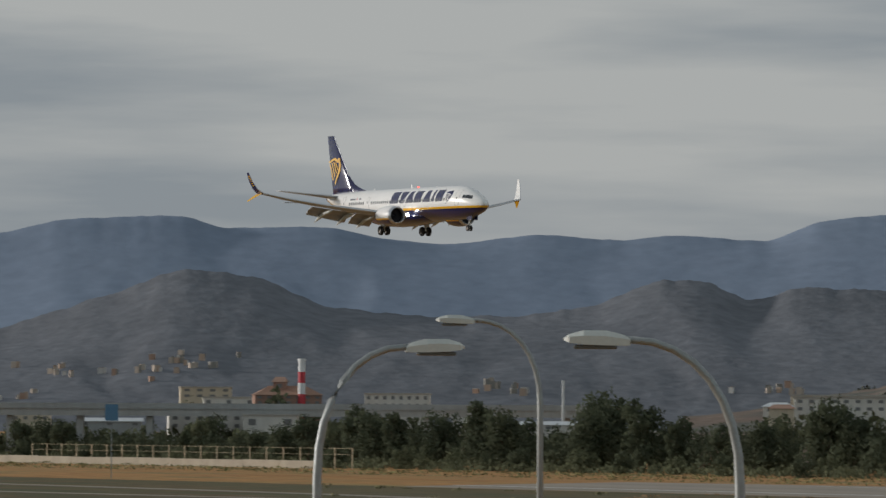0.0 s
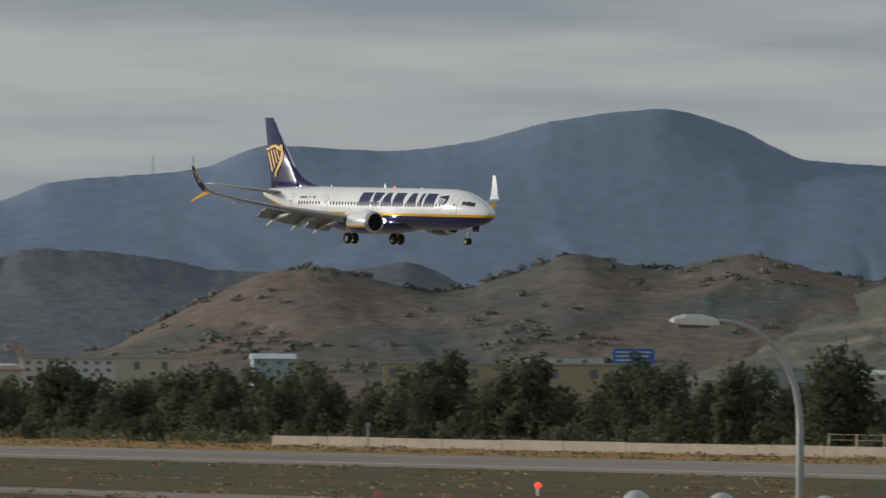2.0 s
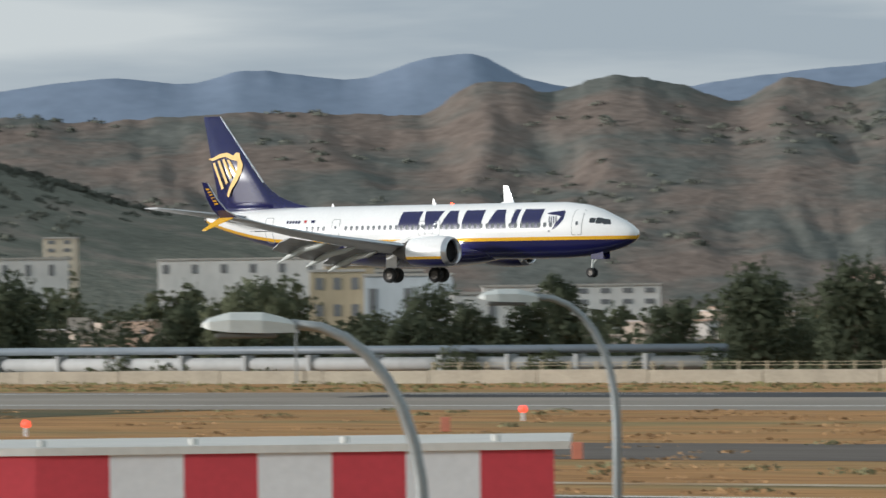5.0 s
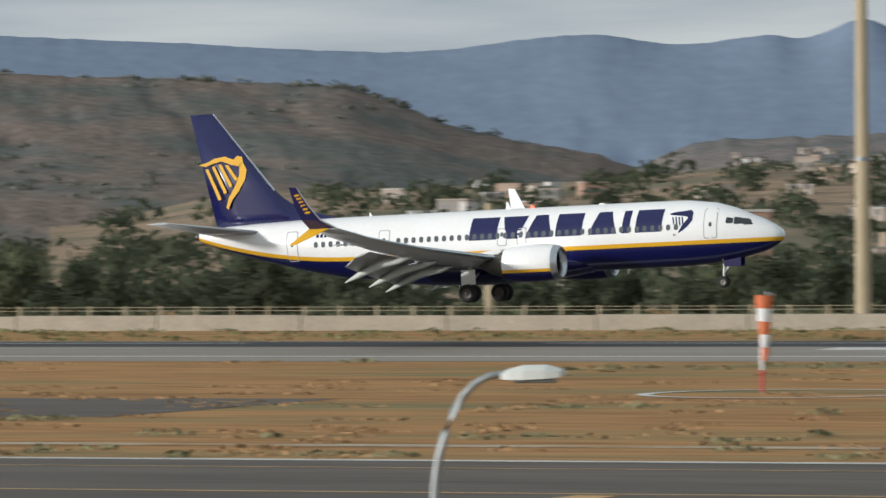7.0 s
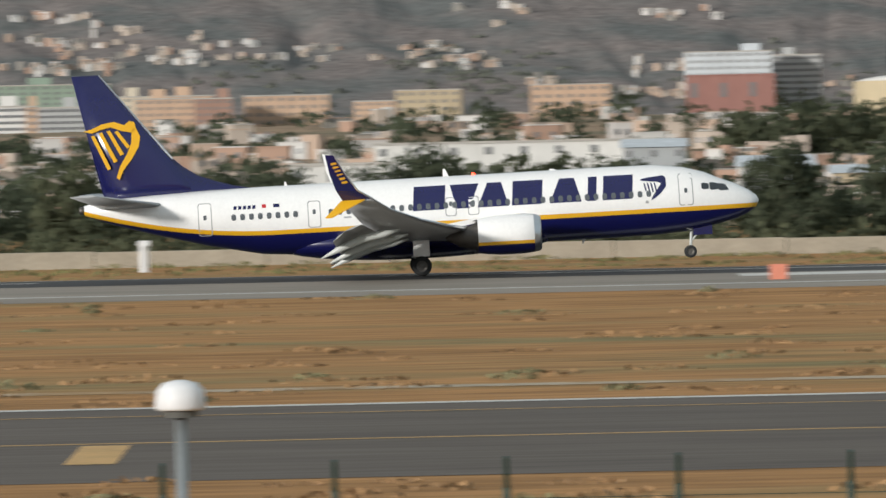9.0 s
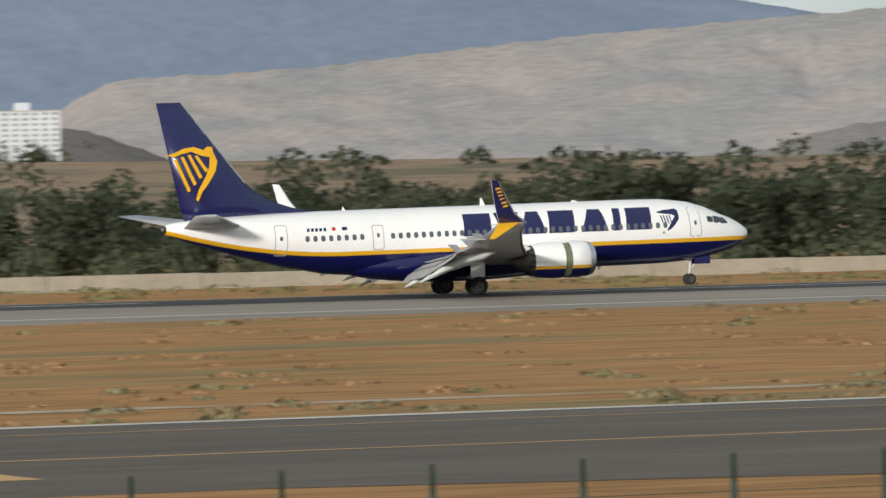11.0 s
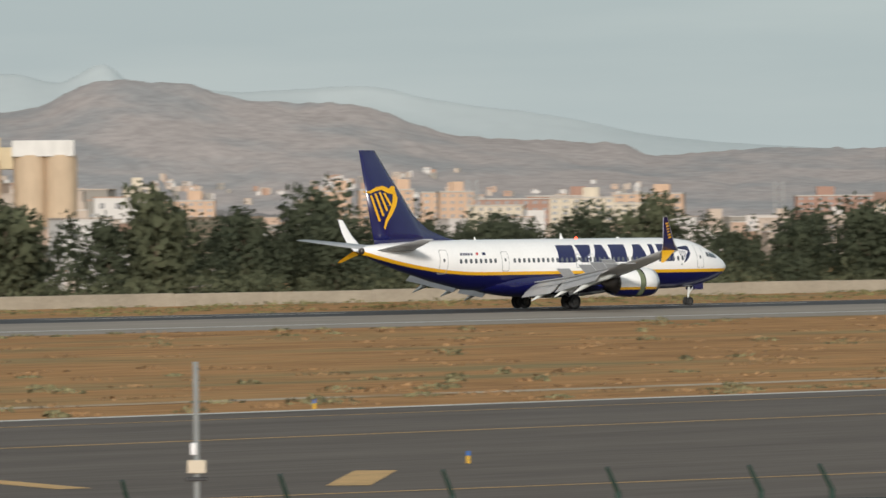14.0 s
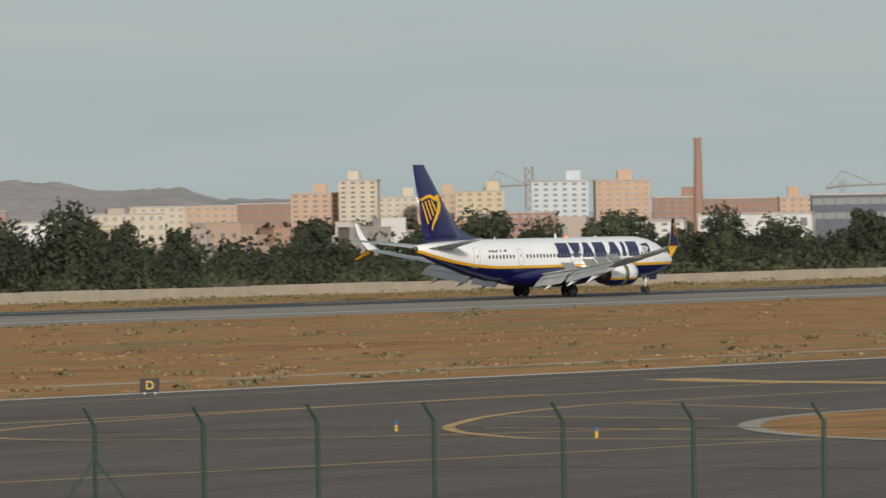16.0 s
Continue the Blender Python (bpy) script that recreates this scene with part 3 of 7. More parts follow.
hill_range("town_slope", [(-24, .3), (-21.3, .36), (-19.5, .5), (-17, .46), (-13.5, .3), (-8, .25), (-3.3, .18), (1.6, .22), (4.4, .24), (6, .38), (8, .46), (10.2, .38), (12.9, .31), (15.7, .21), (20, .15), (25, .1), (28.6, .07), (32.5, .05), (36.4, .07), (38.5, .0)],
           600, 1100, M_TERRACE, "dry tan earth terrace rising behind the tree belt", -26, 40.5, rough=.05, seed=10.0, rows=24, calm=.3)


def on_plain(az, d, d0, d1):
    """Distance and ground height for something on the plain; the terrace lifts it where it rises."""
    if not -25.5 < az < 39.5:
        return d, -.6
    # clear of the tree belt
    least = max(.02, (528 / math.cos(radians(az)) - 600) / 500)
    return HILLS["town_slope"](az, max(least, (d - 600) / 500) if d1 <= 1100 else least + (.97 - least) * (d - d0) / (d1 - d0))


# ---- the airliner (x forward, y to its left, z up from the main wheels' contact) ----
SECTIONS = [(19.70, 3.10, 0.04, 0.04), (19.55, 3.10, 0.33, 0.33), (19.1, 3.10, 0.66, 0.66), (18.4, 3.14, 1.00, 0.98), (17.6, 3.20, 1.26, 1.22), (16.6, 3.31, 1.60, 1.48),
            (15.4, 3.40, 1.86, 1.70), (13.6, 3.45, 2.02, 1.85), (11.0, 3.45, 2.05, 1.88), (4.0, 3.45, 2.05, 1.88), (-6.0, 3.45, 2.05, 1.88), (-9.0, 3.56, 1.94, 1.86),
            (-12.0, 3.86, 1.62, 1.70), (-15.0, 4.21, 1.18, 1.30), (-17.3, 4.49, 0.78, 0.85), (-18.7, 4.66, 0.45, 0.45), (-19.2, 4.70, 0.26, 0.24)]
SX = [s[0] for s in SECTIONS][::-1]


def section(x):
    return [float(np.interp(x, SX, [s[k] for s in SECTIONS][::-1])) for k in (1, 2, 3)]


def skin(x, z, out=0.012):
    """y of the fuselage's right side at x, z."""
    zc, hh, hw = section(x)
    q = max(0.0, 1 - ((z - zc) / hh) ** 2)
    return -(hw * math.sqrt(q) + out)


def patch(name, outline, material, parent, out=0.012, label="", left=False, nz=4):
    """A thin painted or glazed panel on the fuselage side: outline(u) gives x and the z range across it."""
    xs, verts, faces = outline, [], []
    n = len(xs)
    for x, z0, z1, lean in xs:
        for k in range(nz + 1):
            z = z0 + (z1 - z0) * k / nz
            xx = x + lean * k / nz
            y = skin(xx, z, out)
            verts.append((xx, -y if left else y, z))
    for i in range(n - 1):
        for k in range(nz):
            a = i * (nz + 1) + k
            f = (a, a + 1, a + nz + 2, a + nz + 1)
            faces.append(f if left else f[::-1])
    return mesh_ob(name, verts, faces, material, parent, label, smooth=True)


def rect(x0, x1, z0, z1, lean=0.0, n=3):
    return [(x0 + (x1 - x0) * i / n, z0, z1, lean) for i in range(n + 1)]


def rounded(x0, x1, z0, z1, r=0.09):
    """Outline of a rounded pane."""
    return [(x0, z0 + r, z1 - r, 0), (x0 + r * 0.4, z0 + r * 0.3, z1 - r * 0.3, 0), (x0 + r, z0, z1, 0), (x1 - r, z0, z1, 0), (x1 - r * 0.4, z0 + r * 0.3, z1 - r * 0.3, 0), (x1, z0 + r, z1 - r, 0)]


def loft(name, stations, material, parent, label="", vertical=False, slots=None, mats=None):
    """A lifting surface: stations (span, leading x, trailing x, height, thickness)."""
    prof = [(0.0, 0.0), (0.03, 0.55), (0.15, 0.95), (0.35, 1.0), (0.65, 0.7), (1.0, 0.06)]
    ring = prof + [(u, -t * 0.8) for u, t in prof[::-1]]
    verts, faces = [], []
    for s, lx, tx, h, th in stations:
        for u, t in ring:
            x = lx + (tx - lx) * u
            verts.append((x, t * th / 2, s) if vertical else (x, s, h + t * th / 2))
    m = len(ring)
    for i in range(len(stations) - 1):
        for k in range(m):
            faces.append((i * m + k, i * m + (k + 1) % m, (i + 1) * m + (k + 1) % m, (i + 1) * m + k))
    faces.append(tuple(range(m)))
    faces.append(tuple(range((len(stations) - 1) * m, len(stations) * m)))
    ob = mesh_ob(name, verts, faces, material, parent, label, smooth=False)
    bm = bmesh.new()
    bm.from_mesh(ob.data)
    bmesh.ops.recalc_face_normals(bm, faces=bm.faces)
    for f in bm.faces:
        f.smooth = len(f.verts) == 4
    bm.to_mesh(ob.data)
    bm.free()
    return ob


def ring_body(name, rows, cx, cy, cz, material, parent, label="", seg=36, flat=0.0, closed=False):
    """A body of revolution along x: rows (x, radius)."""
    verts, faces = [], []
    for x, r in rows:
        for k in range(seg):
            a = k / seg * math.tau
            dz = r * math.sin(a)
            if flat and dz < 0:
                dz *= 1 - flat
            verts.append((cx + x, cy + r * math.cos(a), cz + dz))
    for i in range(len(rows) - 1):
        for k in range(seg):
            faces.append((i * seg + k, i * seg + (k + 1) % seg, (i + 1) * seg + (k + 1) % seg, (i + 1) * seg + k))
    if closed:
        faces.append(tuple(range(seg)))
        faces.append(tuple(range((len(rows) - 1) * seg, len(rows) * seg)))
    ob = mesh_ob(name, verts, faces, material, parent, label, smooth=True)
    bm = bmesh.new()
    bm.from_mesh(ob.data)
    bmesh.ops.recalc_face_normals(bm, faces=bm.faces)
    bm.to_mesh(ob.data)
    bm.free()
    return ob


def wheel(parent, x, y, z, r, w):
    rows = [(-w * .5, r * .55), (-w * .5, r * .82), (-w * .36, r * .96), (0, r), (w * .36, r * .96), (w * .5, r * .82), (w * .5, r * .55)]
    seg, verts, faces = 28, [], []
    for o, q in rows:
        for k in range(seg):
            a = k / seg * math.tau
            verts.append((q * math.cos(a), o, q * math.sin(a)))
    for i in range(len(rows) - 1):
        for k in range(seg):
            faces.append((i * seg + k, i * seg + (k + 1) % seg, (i + 1) * seg + (k + 1) % seg, (i + 1) * seg + k))
    t = mesh_ob("wheel", verts, faces, M_TYRE, parent, "black rubber tyre", smooth=True)
    t.location = (x, y, z)
    hub_v, hub_f = [], []
    for o, q in ((-w * .42, r * .56), (-w * .3, r * .3), (-w * .36, .02), (w * .36, .02), (w * .3, r * .3), (w * .42, r * .56)):
        for k in range(16):
            a = k / 16 * math.tau
            hub_v.append((q * math.cos(a), o, q * math.sin(a)))
    for i in range(5):
        for k in range(16):
            hub_f.append((i * 16 + k, i * 16 + (k + 1) % 16, (i + 1) * 16 + (k + 1) % 16, (i + 1) * 16 + k))
    mesh_ob("rim", hub_v, hub_f, M_DARKMETAL, t, "dull metal wheel rim")
    return t


MOVING = {}


def airliner():
    """A twin-jet airliner with gear and flaps down."""
    plane = empty("airliner")
    tagged(plane, "white and navy twin-jet airliner with yellow stripe landing", "airplane")
    seg, verts, faces = 56, [], []
    xs = []
    for a, b in zip(SECTIONS, SECTIONS[1:]):
        n = max(1, int(abs(a[0] - b[0]) / 0.9))
        xs += [a[0] + (b[0] - a[0]) * k / n for k in range(n)]
    xs.append(SECTIONS[-1][0])
    # smoothed stations
    for x in xs:
        zc, hh, hw = section(x)
        for k in range(seg):
            t = k / seg * math.tau
            verts.append((x, hw * math.cos(t), zc + hh * math.sin(t)))
    for i in range(len(xs) - 1):
        for k in range(seg):
            faces.append((i * seg + k, i * seg + (k + 1) % seg, (i + 1) * seg + (k + 1) % seg, (i + 1) * seg + k))
    faces.append(tuple(range(seg))[::-1])
    faces.append(tuple(range((len(xs) - 1) * seg, len(xs) * seg)))
    fus = mesh_ob("fuselage", verts, faces, M_FUSE, plane, "white upper and navy lower fuselage with yellow line", smooth=True)
    bm = bmesh.new()
    bm.from_mesh(fus.data)
    bmesh.ops.recalc_face_normals(bm, faces=bm.faces)
    bm.to_mesh(fus.data)
    bm.free()
    ring_body("exhaust_tip", [(-19.5, .12), (-19.45, .2), (-19.15, .255)], 0, 0, 4.71, M_DARKMETAL, plane, "bare metal tail exhaust", seg=20, closed=True)
    # belly fairing
    bm = bmesh.new()
    bmesh.ops.create_uvsphere(bm, u_segments=28, v_segments=16, radius=1)
    for v in bm.verts:
        v.co = Vector((0.2 + v.co.x * 8.4, v.co.y * 2.12, 2.0 + v.co.z * 1.16))
    part("belly_fairing", bm, M_NAVY, fus, "dark blue belly fairing", smooth=True)
    # cabin windows, both sides
    for left in (False, True):
        x = -10.6
        while x < 13.6:
            if not (-6.75 < x < -5.2):
                patch("cabin_window", rounded(x - .135, x + .135, 3.66, 4.02), M_PANE, fus, 0.022, left=left, nz=2)
            x += 0.508
        # doors: grey seam frame with a white leaf over it
        for x0, x1, z0, z1 in ((-12.65, -11.85, 2.85, 4.75), (-6.35, -5.6, 3.0, 4.55), (15.0, 15.85, 3.05, 4.9), (1.55, 2.2, 3.2, 4.3), (2.85, 3.5, 3.2, 4.3)):
            patch("door_frame", rounded(x0, x1, z0, z1, .12), M_SEAM, fus, 0.010, left=left, nz=6)
            d = patch("door", rounded(x0 + .055, x1 - .055, z0 + .055, z1 - .055, .1), M_FUSE, fus, 0.016, left=left, nz=6, label="cabin door in body colours")
            patch("door_window", rounded((x0 + x1) / 2 - .09, (x0 + x1) / 2 + .09, 3.78, 4.05, .05), M_PANE, d, 0.024, left=left, nz=2)
        # brand lettering as plain blocks
        for x0, x1, foot, head in ((-.32, 1.5, 0, 0), (1.75, 3.4, .45, 0), (3.4, 5.2, 0, .5), (5.38, 7.1, 0, 0), (7.55, 9.4, 0, .5), (9.72, 10.22, 0, 0), (10.6, 12.3, 0, 0)):
            v, f = [], []
            for k in range(6):
                u = k / 5
                z = 3.62 + 1.38 * u
                a, b = x0 + foot * (1 - u) + head * u + .14 * u, x1 - foot * (1 - u) - head * u + .14 * u
                for q in range(4):
                    x = a + (b - a) * q / 3
                    y = skin(x, z, .018)
                    v.append((x, -y if left else y, z))
            for k in range(5):
                for q in range(3):
                    e = k * 4 + q
                    f.append((e, e + 4, e + 5, e + 1) if left else (e, e + 1, e + 5, e + 4))
            mesh_ob("title_block", v, f, M_NAVY, fus, "plain navy block of the cabin-side title", smooth=True)
        # emblem: tapering hook with bars
        patch("emblem", [(12.85, 4.62, 4.70, 0), (13.3, 4.55, 4.78, 0), (13.8, 4.5, 4.82, 0), (14.15, 4.35, 4.86, 0), (14.3, 4.2, 4.72, 0)], M_NAVY, fus, 0.018, left=left, label="navy emblem shape")
        patch("emblem", [(13.42, 3.46, 3.56, 0), (13.7, 3.62, 3.98, 0), (14.0, 3.86, 4.36, 0), (14.28, 4.2, 4.6, 0)], M_NAVY, fus, 0.018, left=left)
        for k in range(4):
            patch("emblem_bar", rect(13.1 + k * .2, 13.18 + k * .2, 4.0 - .14 * k + .1 * k, 4.46, -0.1), M_NAVY, fus, 0.018, left=left)
        # registration, kept as bars, and two small flags
        for k in range(5):
            patch("registration_bar", rect(-10.6 + k * .27, -10.42 + k * .27, 4.28, 4.48, .03, 1), M_NAVY, fus, 0.018, left=left, nz=1)
        patch("flag", rect(-8.95, -8.72, 4.3, 4.5, 0, 1), M_REDFLAG, fus, 0.018, left=left, nz=1)
        patch("flag", rect(-8.3, -7.95, 4.3, 4.5, 0, 1), M_NAVY, fus, 0.018, left=left, nz=1)
        # cockpit panes
        for x0, x1, z0, z1, ln in ((16.35, 16.78, 3.92, 4.3, 0), (16.83, 17.3, 3.86, 4.3, 0), (17.35, 17.95, 3.8, 4.22, -.2)):
            patch("cockpit_window", [(x0, z0 + .05, z1 - .02, ln), (x0 + .1, z0, z1, ln), (x1 - .1, z0, z1 - .04, ln), (x1, z0 + .02, z1 - .08, ln)], M_GLASS, fus, 0.015, left=left, label="dark cockpit window")
        patch("service_port", rounded(13.05, 13.25, 3.28, 3.46, .08), M_SEAM, fus, 0.016, left=left, nz=2)
    # fin
    loft("fin", [(5.0, -12.4, -17.9, 0, .55), (6.0, -12.95, -18.15, 0, .5), (7.4, -14.0, -18.45, 0, .44), (12.45, -17.95, -19.5, 0, .22)], M_NAVY, plane, "navy tail fin with yellow emblem", vertical=True)
    fin = bpy.data.objects["fin"]
    # dorsal fillet
    v, f = [], []
    fil = [(-9.6, 5.44, 5.5), (-10.5, 5.4, 5.68), (-11.5, 5.3, 5.98), (-12.5, 5.2, 6.35), (-13.4, 5.2, 6.95), (-14.3, 5.2, 7.8)]
    for x, z0, z1 in fil:
        t = .04 + .16 * (-9.6 - x) / 4.7
        v += [(x, -t, z0), (x, -t * .25, z1), (x, t * .25, z1), (x, t, z0)]
    for i in range(len(fil) - 1):
        for k in range(3):
            f.append((i * 4 + k, i * 4 + k + 1, i * 4 + 5 + k, i * 4 + 4 + k))
    mesh_ob("dorsal_fillet", v, f, M_NAVY, fin, smooth=True)
    # silver leading edge
    part("fin_leading_edge", TU([(-13.95, 0, 7.4), (-17.93, 0, 12.45)], [.07, .04], 8), M_SILVER, fin, "polished metal leading edge")
    # fin emblem: upper sweep, tapering side and bars
    for side in (-1, 1):
        def flat(name, pts, side=side):
            vv = []
            for x, z in pts:
                th = float(np.interp(z, [5.0, 7.4, 12.45], [.55, .44, .22])) / 2
                vv.append((x, side * (th + .012), z))
            return mesh_ob(name, vv, [tuple(range(len(vv)))], M_GOLD, fin)
        flat("fin_emblem", [(-19.0, 9.25), (-18.5, 9.36), (-17.9, 9.62), (-17.2, 9.72), (-16.6, 9.5), (-16.35, 9.72), (-16.02, 9.66), (-15.95, 9.3), (-16.15, 9.05), (-16.7, 9.15), (-17.4, 9.42), (-18.0, 9.3), (-18.5, 9.12)])
        flat("fin_emblem", [(-16.2, 9.2), (-15.95, 9.3), (-15.72, 8.8), (-15.85, 8.2), (-16.3, 7.5), (-16.8, 6.9), (-17.05, 6.35), (-17.2, 6.5), (-17.0, 7.1), (-16.5, 7.9), (-16.25, 8.5)])
        for k, (xa, za, zb) in enumerate(((-18.55, 8.95, 6.95), (-18.1, 9.1, 7.35), (-17.65, 9.2, 7.75), (-17.2, 9.15, 8.15))):
            flat("fin_emblem_bar", [(xa, za), (xa + .2, za + .05), (xa + .95 - .06 * k + .1, zb + .1), (xa + .9 - .06 * k - .05, zb)])
    # tailplanes
    for s in (-1, 1):
        loft("tailplane", [(s * .6, -14.4, -18.2, 4.75, .36), (s * 2.0, -15.3, -18.5, 4.93, .32), (s * 7.15, -18.3, -19.75, 5.55, .14)], M_WING, plane, "grey tailplane")
    # wings
    for s in (-1, 1):
        stations = [(s * 1.2, 4.9, -3.0, 2.05, .95), (s * 2.2, 4.3, -3.0, 2.15, .85), (s * 5.6, 2.15, -2.75, 2.55, .58), (s * 10.6, -.1, -3.4, 3.22, .38), (s * 14.8, -1.85, -4.0, 3.95, .26), (s * 17.8, -2.8, -4.4, 4.6, .16)]
        wing = loft("wing", stations, M_WING, plane, "grey metal wing with deployed flaps")
        part("leading_edge", TU([(4.35, s * 2.2, 2.13), (2.2, s * 5.6, 2.53), (-.05, s * 10.6, 3.2), (-1.8, s * 14.8, 3.93), (-2.75, s * 17.8, 4.58)], [.2, .13, .09, .07, .05], 8), M_SILVER, wing, "polished slat edge")
        # split winglet
        up = [(x + .7, y + .6, z + .35) for x, y, z in ((-3.45, 17.2, 4.25), (-4.25, 17.62, 4.75), (-4.85, 17.95, 5.6), (-5.5, 18.2, 6.75), (-5.95, 18.24, 6.8), (-5.75, 18.0, 5.7), (-5.45, 17.66, 4.8), (-5.1, 17.2, 4.2))]
        for inner in (False, True):
            o = -0.03 if inner else 0.03
            vv = [(x, s * (y + o), z) for x, y, z in up]
            mesh_ob("winglet_skin", vv, [(0, 1, 6, 7), (1, 2, 5, 6), (2, 3, 4, 5)], M_WHITE if inner else M_NAVY, wing, "white winglet inner face" if inner else "navy winglet outer face")
        part("winglet_edge", TU([(x, s * y, z) for x, y, z in up[:4]], [.06, .05, .045, .03], 8), M_SILVER, wing)
        for k in range(6):
            q = .2 + k * .105
            z = 5.1 + q * 2.0
            x = -4.02 - q * 1.05
            mesh_ob("winglet_block", [(x - .16, s * (18.32 + q * .5 + .05), z), (x + .16, s * (18.32 + q * .5 + .05), z + .05), (x + .11, s * (18.38 + q * .5 + .05), z + .17), (x - .2, s * (18.38 + q * .5 + .05), z + .12)], [(0, 1, 2, 3)], M_GOLD, wing)
        low = [(x + .7, y + .6, z + .35) for x, y, z in ((-3.9, 17.3, 4.22), (-4.9, 17.75, 3.75), (-5.75, 18.1, 3.35), (-6.1, 18.1, 3.35), (-5.6, 17.7, 3.8), (-5.2, 17.25, 4.2))]
        lv = [(x, s * y, z + o) for o in (.03, -.03) for x, y, z in low]
        lf = [(0, 1, 4, 5), (1, 2, 3, 4), (6, 7, 10, 11), (7, 8, 9, 10), (0, 1, 7, 6), (1, 2, 8, 7), (2, 3, 9, 8)]
        mesh_ob("lower_winglet", lv, lf, M_GOLD, wing, "yellow lower winglet blade")
        # flaps: two drooped segments behind the wing
        for a, b, n in ((2.3, 5.4, 0), (5.9, 10.9, 1)):
            def tr(y):
                return float(np.interp(y, [2.2, 5.6, 10.5, 14.5], [-3.0, -2.75, -3.65, -4.45])), float(np.interp(y, [2.2, 5.6, 10.5, 14.5], [2.12, 2.5, 3.1, 3.7]))
            for seg_i, (c0, c1, d0, d1) in enumerate(((.45, -.95, -.02, -.5), (-.85, -1.75, -.5, -1.2))):
                vv, ff = [], []
                for y in (a, b):
                    tx, tz = tr(y)
                    sc = 1.0 - .25 * n * (y > 8)
                    vv += [(tx + c0 * sc, s * y, tz + d0 * sc), (tx + (c0 + c1) / 2 * sc, s * y, tz + ((d0 + d1) / 2 + .09) * sc), (tx + c1 * sc, s * y, tz + d1 * sc), (tx + (c0 + c1) / 2 * sc, s * y, tz + ((d0 + d1) / 2 - .08) * sc)]
                for k in range(4):
                    ff.append((k, (k + 1) % 4, 4 + (k + 1) % 4, 4 + k))
                ff += [(0, 1, 2, 3), (4, 5, 6, 7)]
                mesh_ob("flap", vv, ff, M_FLAP, wing, "drooped grey flap panel")
        part("aileron", B(-4.35, -3.95, min(s * 11.3, s * 14.4), max(s * 11.3, s * 14.4), 3.58, 3.64), M_WING, wing)
        # flap track fairings
        for y in (3.9, 6.6, 9.3):
            tx, tz = float(np.interp(y, [2.2, 5.6, 10.5], [-3.0, -2.75, -3.65])), float(np.interp(y, [2.2, 5.6, 10.5], [2.0, 2.38, 2.98]))
            part("track_fairing", TU([(tx + 2.2, s * y, tz - .12), (tx + 1.3, s * y, tz - .32), (tx + .1, s * y, tz - .5), (tx - 1.2, s * y, tz - 1.0), (tx - 2.3, s * y, tz - 1.5)], [.05, .2, .25, .2, .03], 10), M_HEAD, wing, "pale flap track fairing", smooth=True)
        # spoilers, raised after touchdown
        for k, y in enumerate((4.2, 6.8, 8.4, 10.0)):
            tx, tz = float(np.interp(y, [2.2, 5.6, 10.5], [-3.0, -2.75, -3.65])), float(np.interp(y, [2.2, 5.6, 10.5], [2.12, 2.5, 3.1]))
            sp = part("spoiler", B(-.95, 0, -.72, .72, -.02, .02), M_WING, wing, "hinged grey spoiler panel")
            sp.location = (tx + 1.5, s * y, tz + .2)
            MOVING.setdefault("spoiler", []).append((sp, (tx + 1.5, s * y, tz + .2)))
        # engine
        cy, cz = s * 4.85, 1.98
        eng = empty("engine")
        eng.parent = plane
        eng["label"] = "white and navy turbofan with silver intake lip"
        ring_body("intake_cowl", [(5.2, 1.2), (5.9, 1.19), (6.45, 1.13)], 0, cy, cz, M_NAC, eng, "white cowl with yellow line and navy underside", flat=.08)
        ring_body("intake_lip", [(6.45, 1.135), (6.75, 1.06), (6.86, .97), (6.8, .9), (6.4, .86)], 0, cy, cz, M_SILVER, eng, "silver intake lip", flat=.08)
        ring_body("intake_duct", [(6.4, .865), (5.7, .84), (5.7, .3), (6.05, .02)], 0, cy, cz, M_BLACK, eng, "dark intake with spinner", flat=.0)
        ring_body("cascade", [(5.25, 1.08), (4.2, 1.05)], 0, cy, cz, M_CASCADE, eng, "olive reverser cascade behind the cowl")
        rows = [(5.2, 1.2), (4.5, 1.19), (3.8, 1.12), (3.25, 1.02)]
        sl = ring_body("reverser_sleeve", rows, 0, cy, cz, M_NAC, eng, "sliding rear cowl of the engine", flat=.08)
        bm = bmesh.new()
        for k in range(18):
            a0, a1 = k / 18 * math.tau, (k + 1) / 18 * math.tau
            am = (a0 + a1) / 2
            q = [bm.verts.new((3.26, cy + 1.02 * math.cos(a0), cz + 1.02 * math.sin(a0) * (.92 if math.sin(a0) < 0 else 1))),
                 bm.verts.new((3.26, cy + 1.02 * math.cos(a1), cz + 1.02 * math.sin(a1) * (.92 if math.sin(a1) < 0 else 1))),
                 bm.verts.new((2.95, cy + .97 * math.cos(am), cz + .97 * math.sin(am) * (.92 if math.sin(am) < 0 else 1)))]
            bm.faces.new(q)
        part("chevron_rim", bm, M_DARKMETAL, sl, "serrated dark nozzle rim")
        MOVING.setdefault("sleeve", []).append(sl)
        ring_body("core_nozzle", [(4.2, .8), (3.0, .72), (2.1, .5), (2.05, .42), (1.4, .05)], 0, cy, cz, M_DARKMETAL, eng, "dark exhaust nozzle and plug")
        v = [(5.9, cy - .12, 3.1), (5.9, cy + .12, 3.1), (1.2, cy + .2, 2.5), (1.2, cy - .2, 2.5), (4.8, cy - .16, 3.32), (4.8, cy + .16, 3.32), (1.2, cy + .22, 2.75), (1.2, cy - .22, 2.75)]
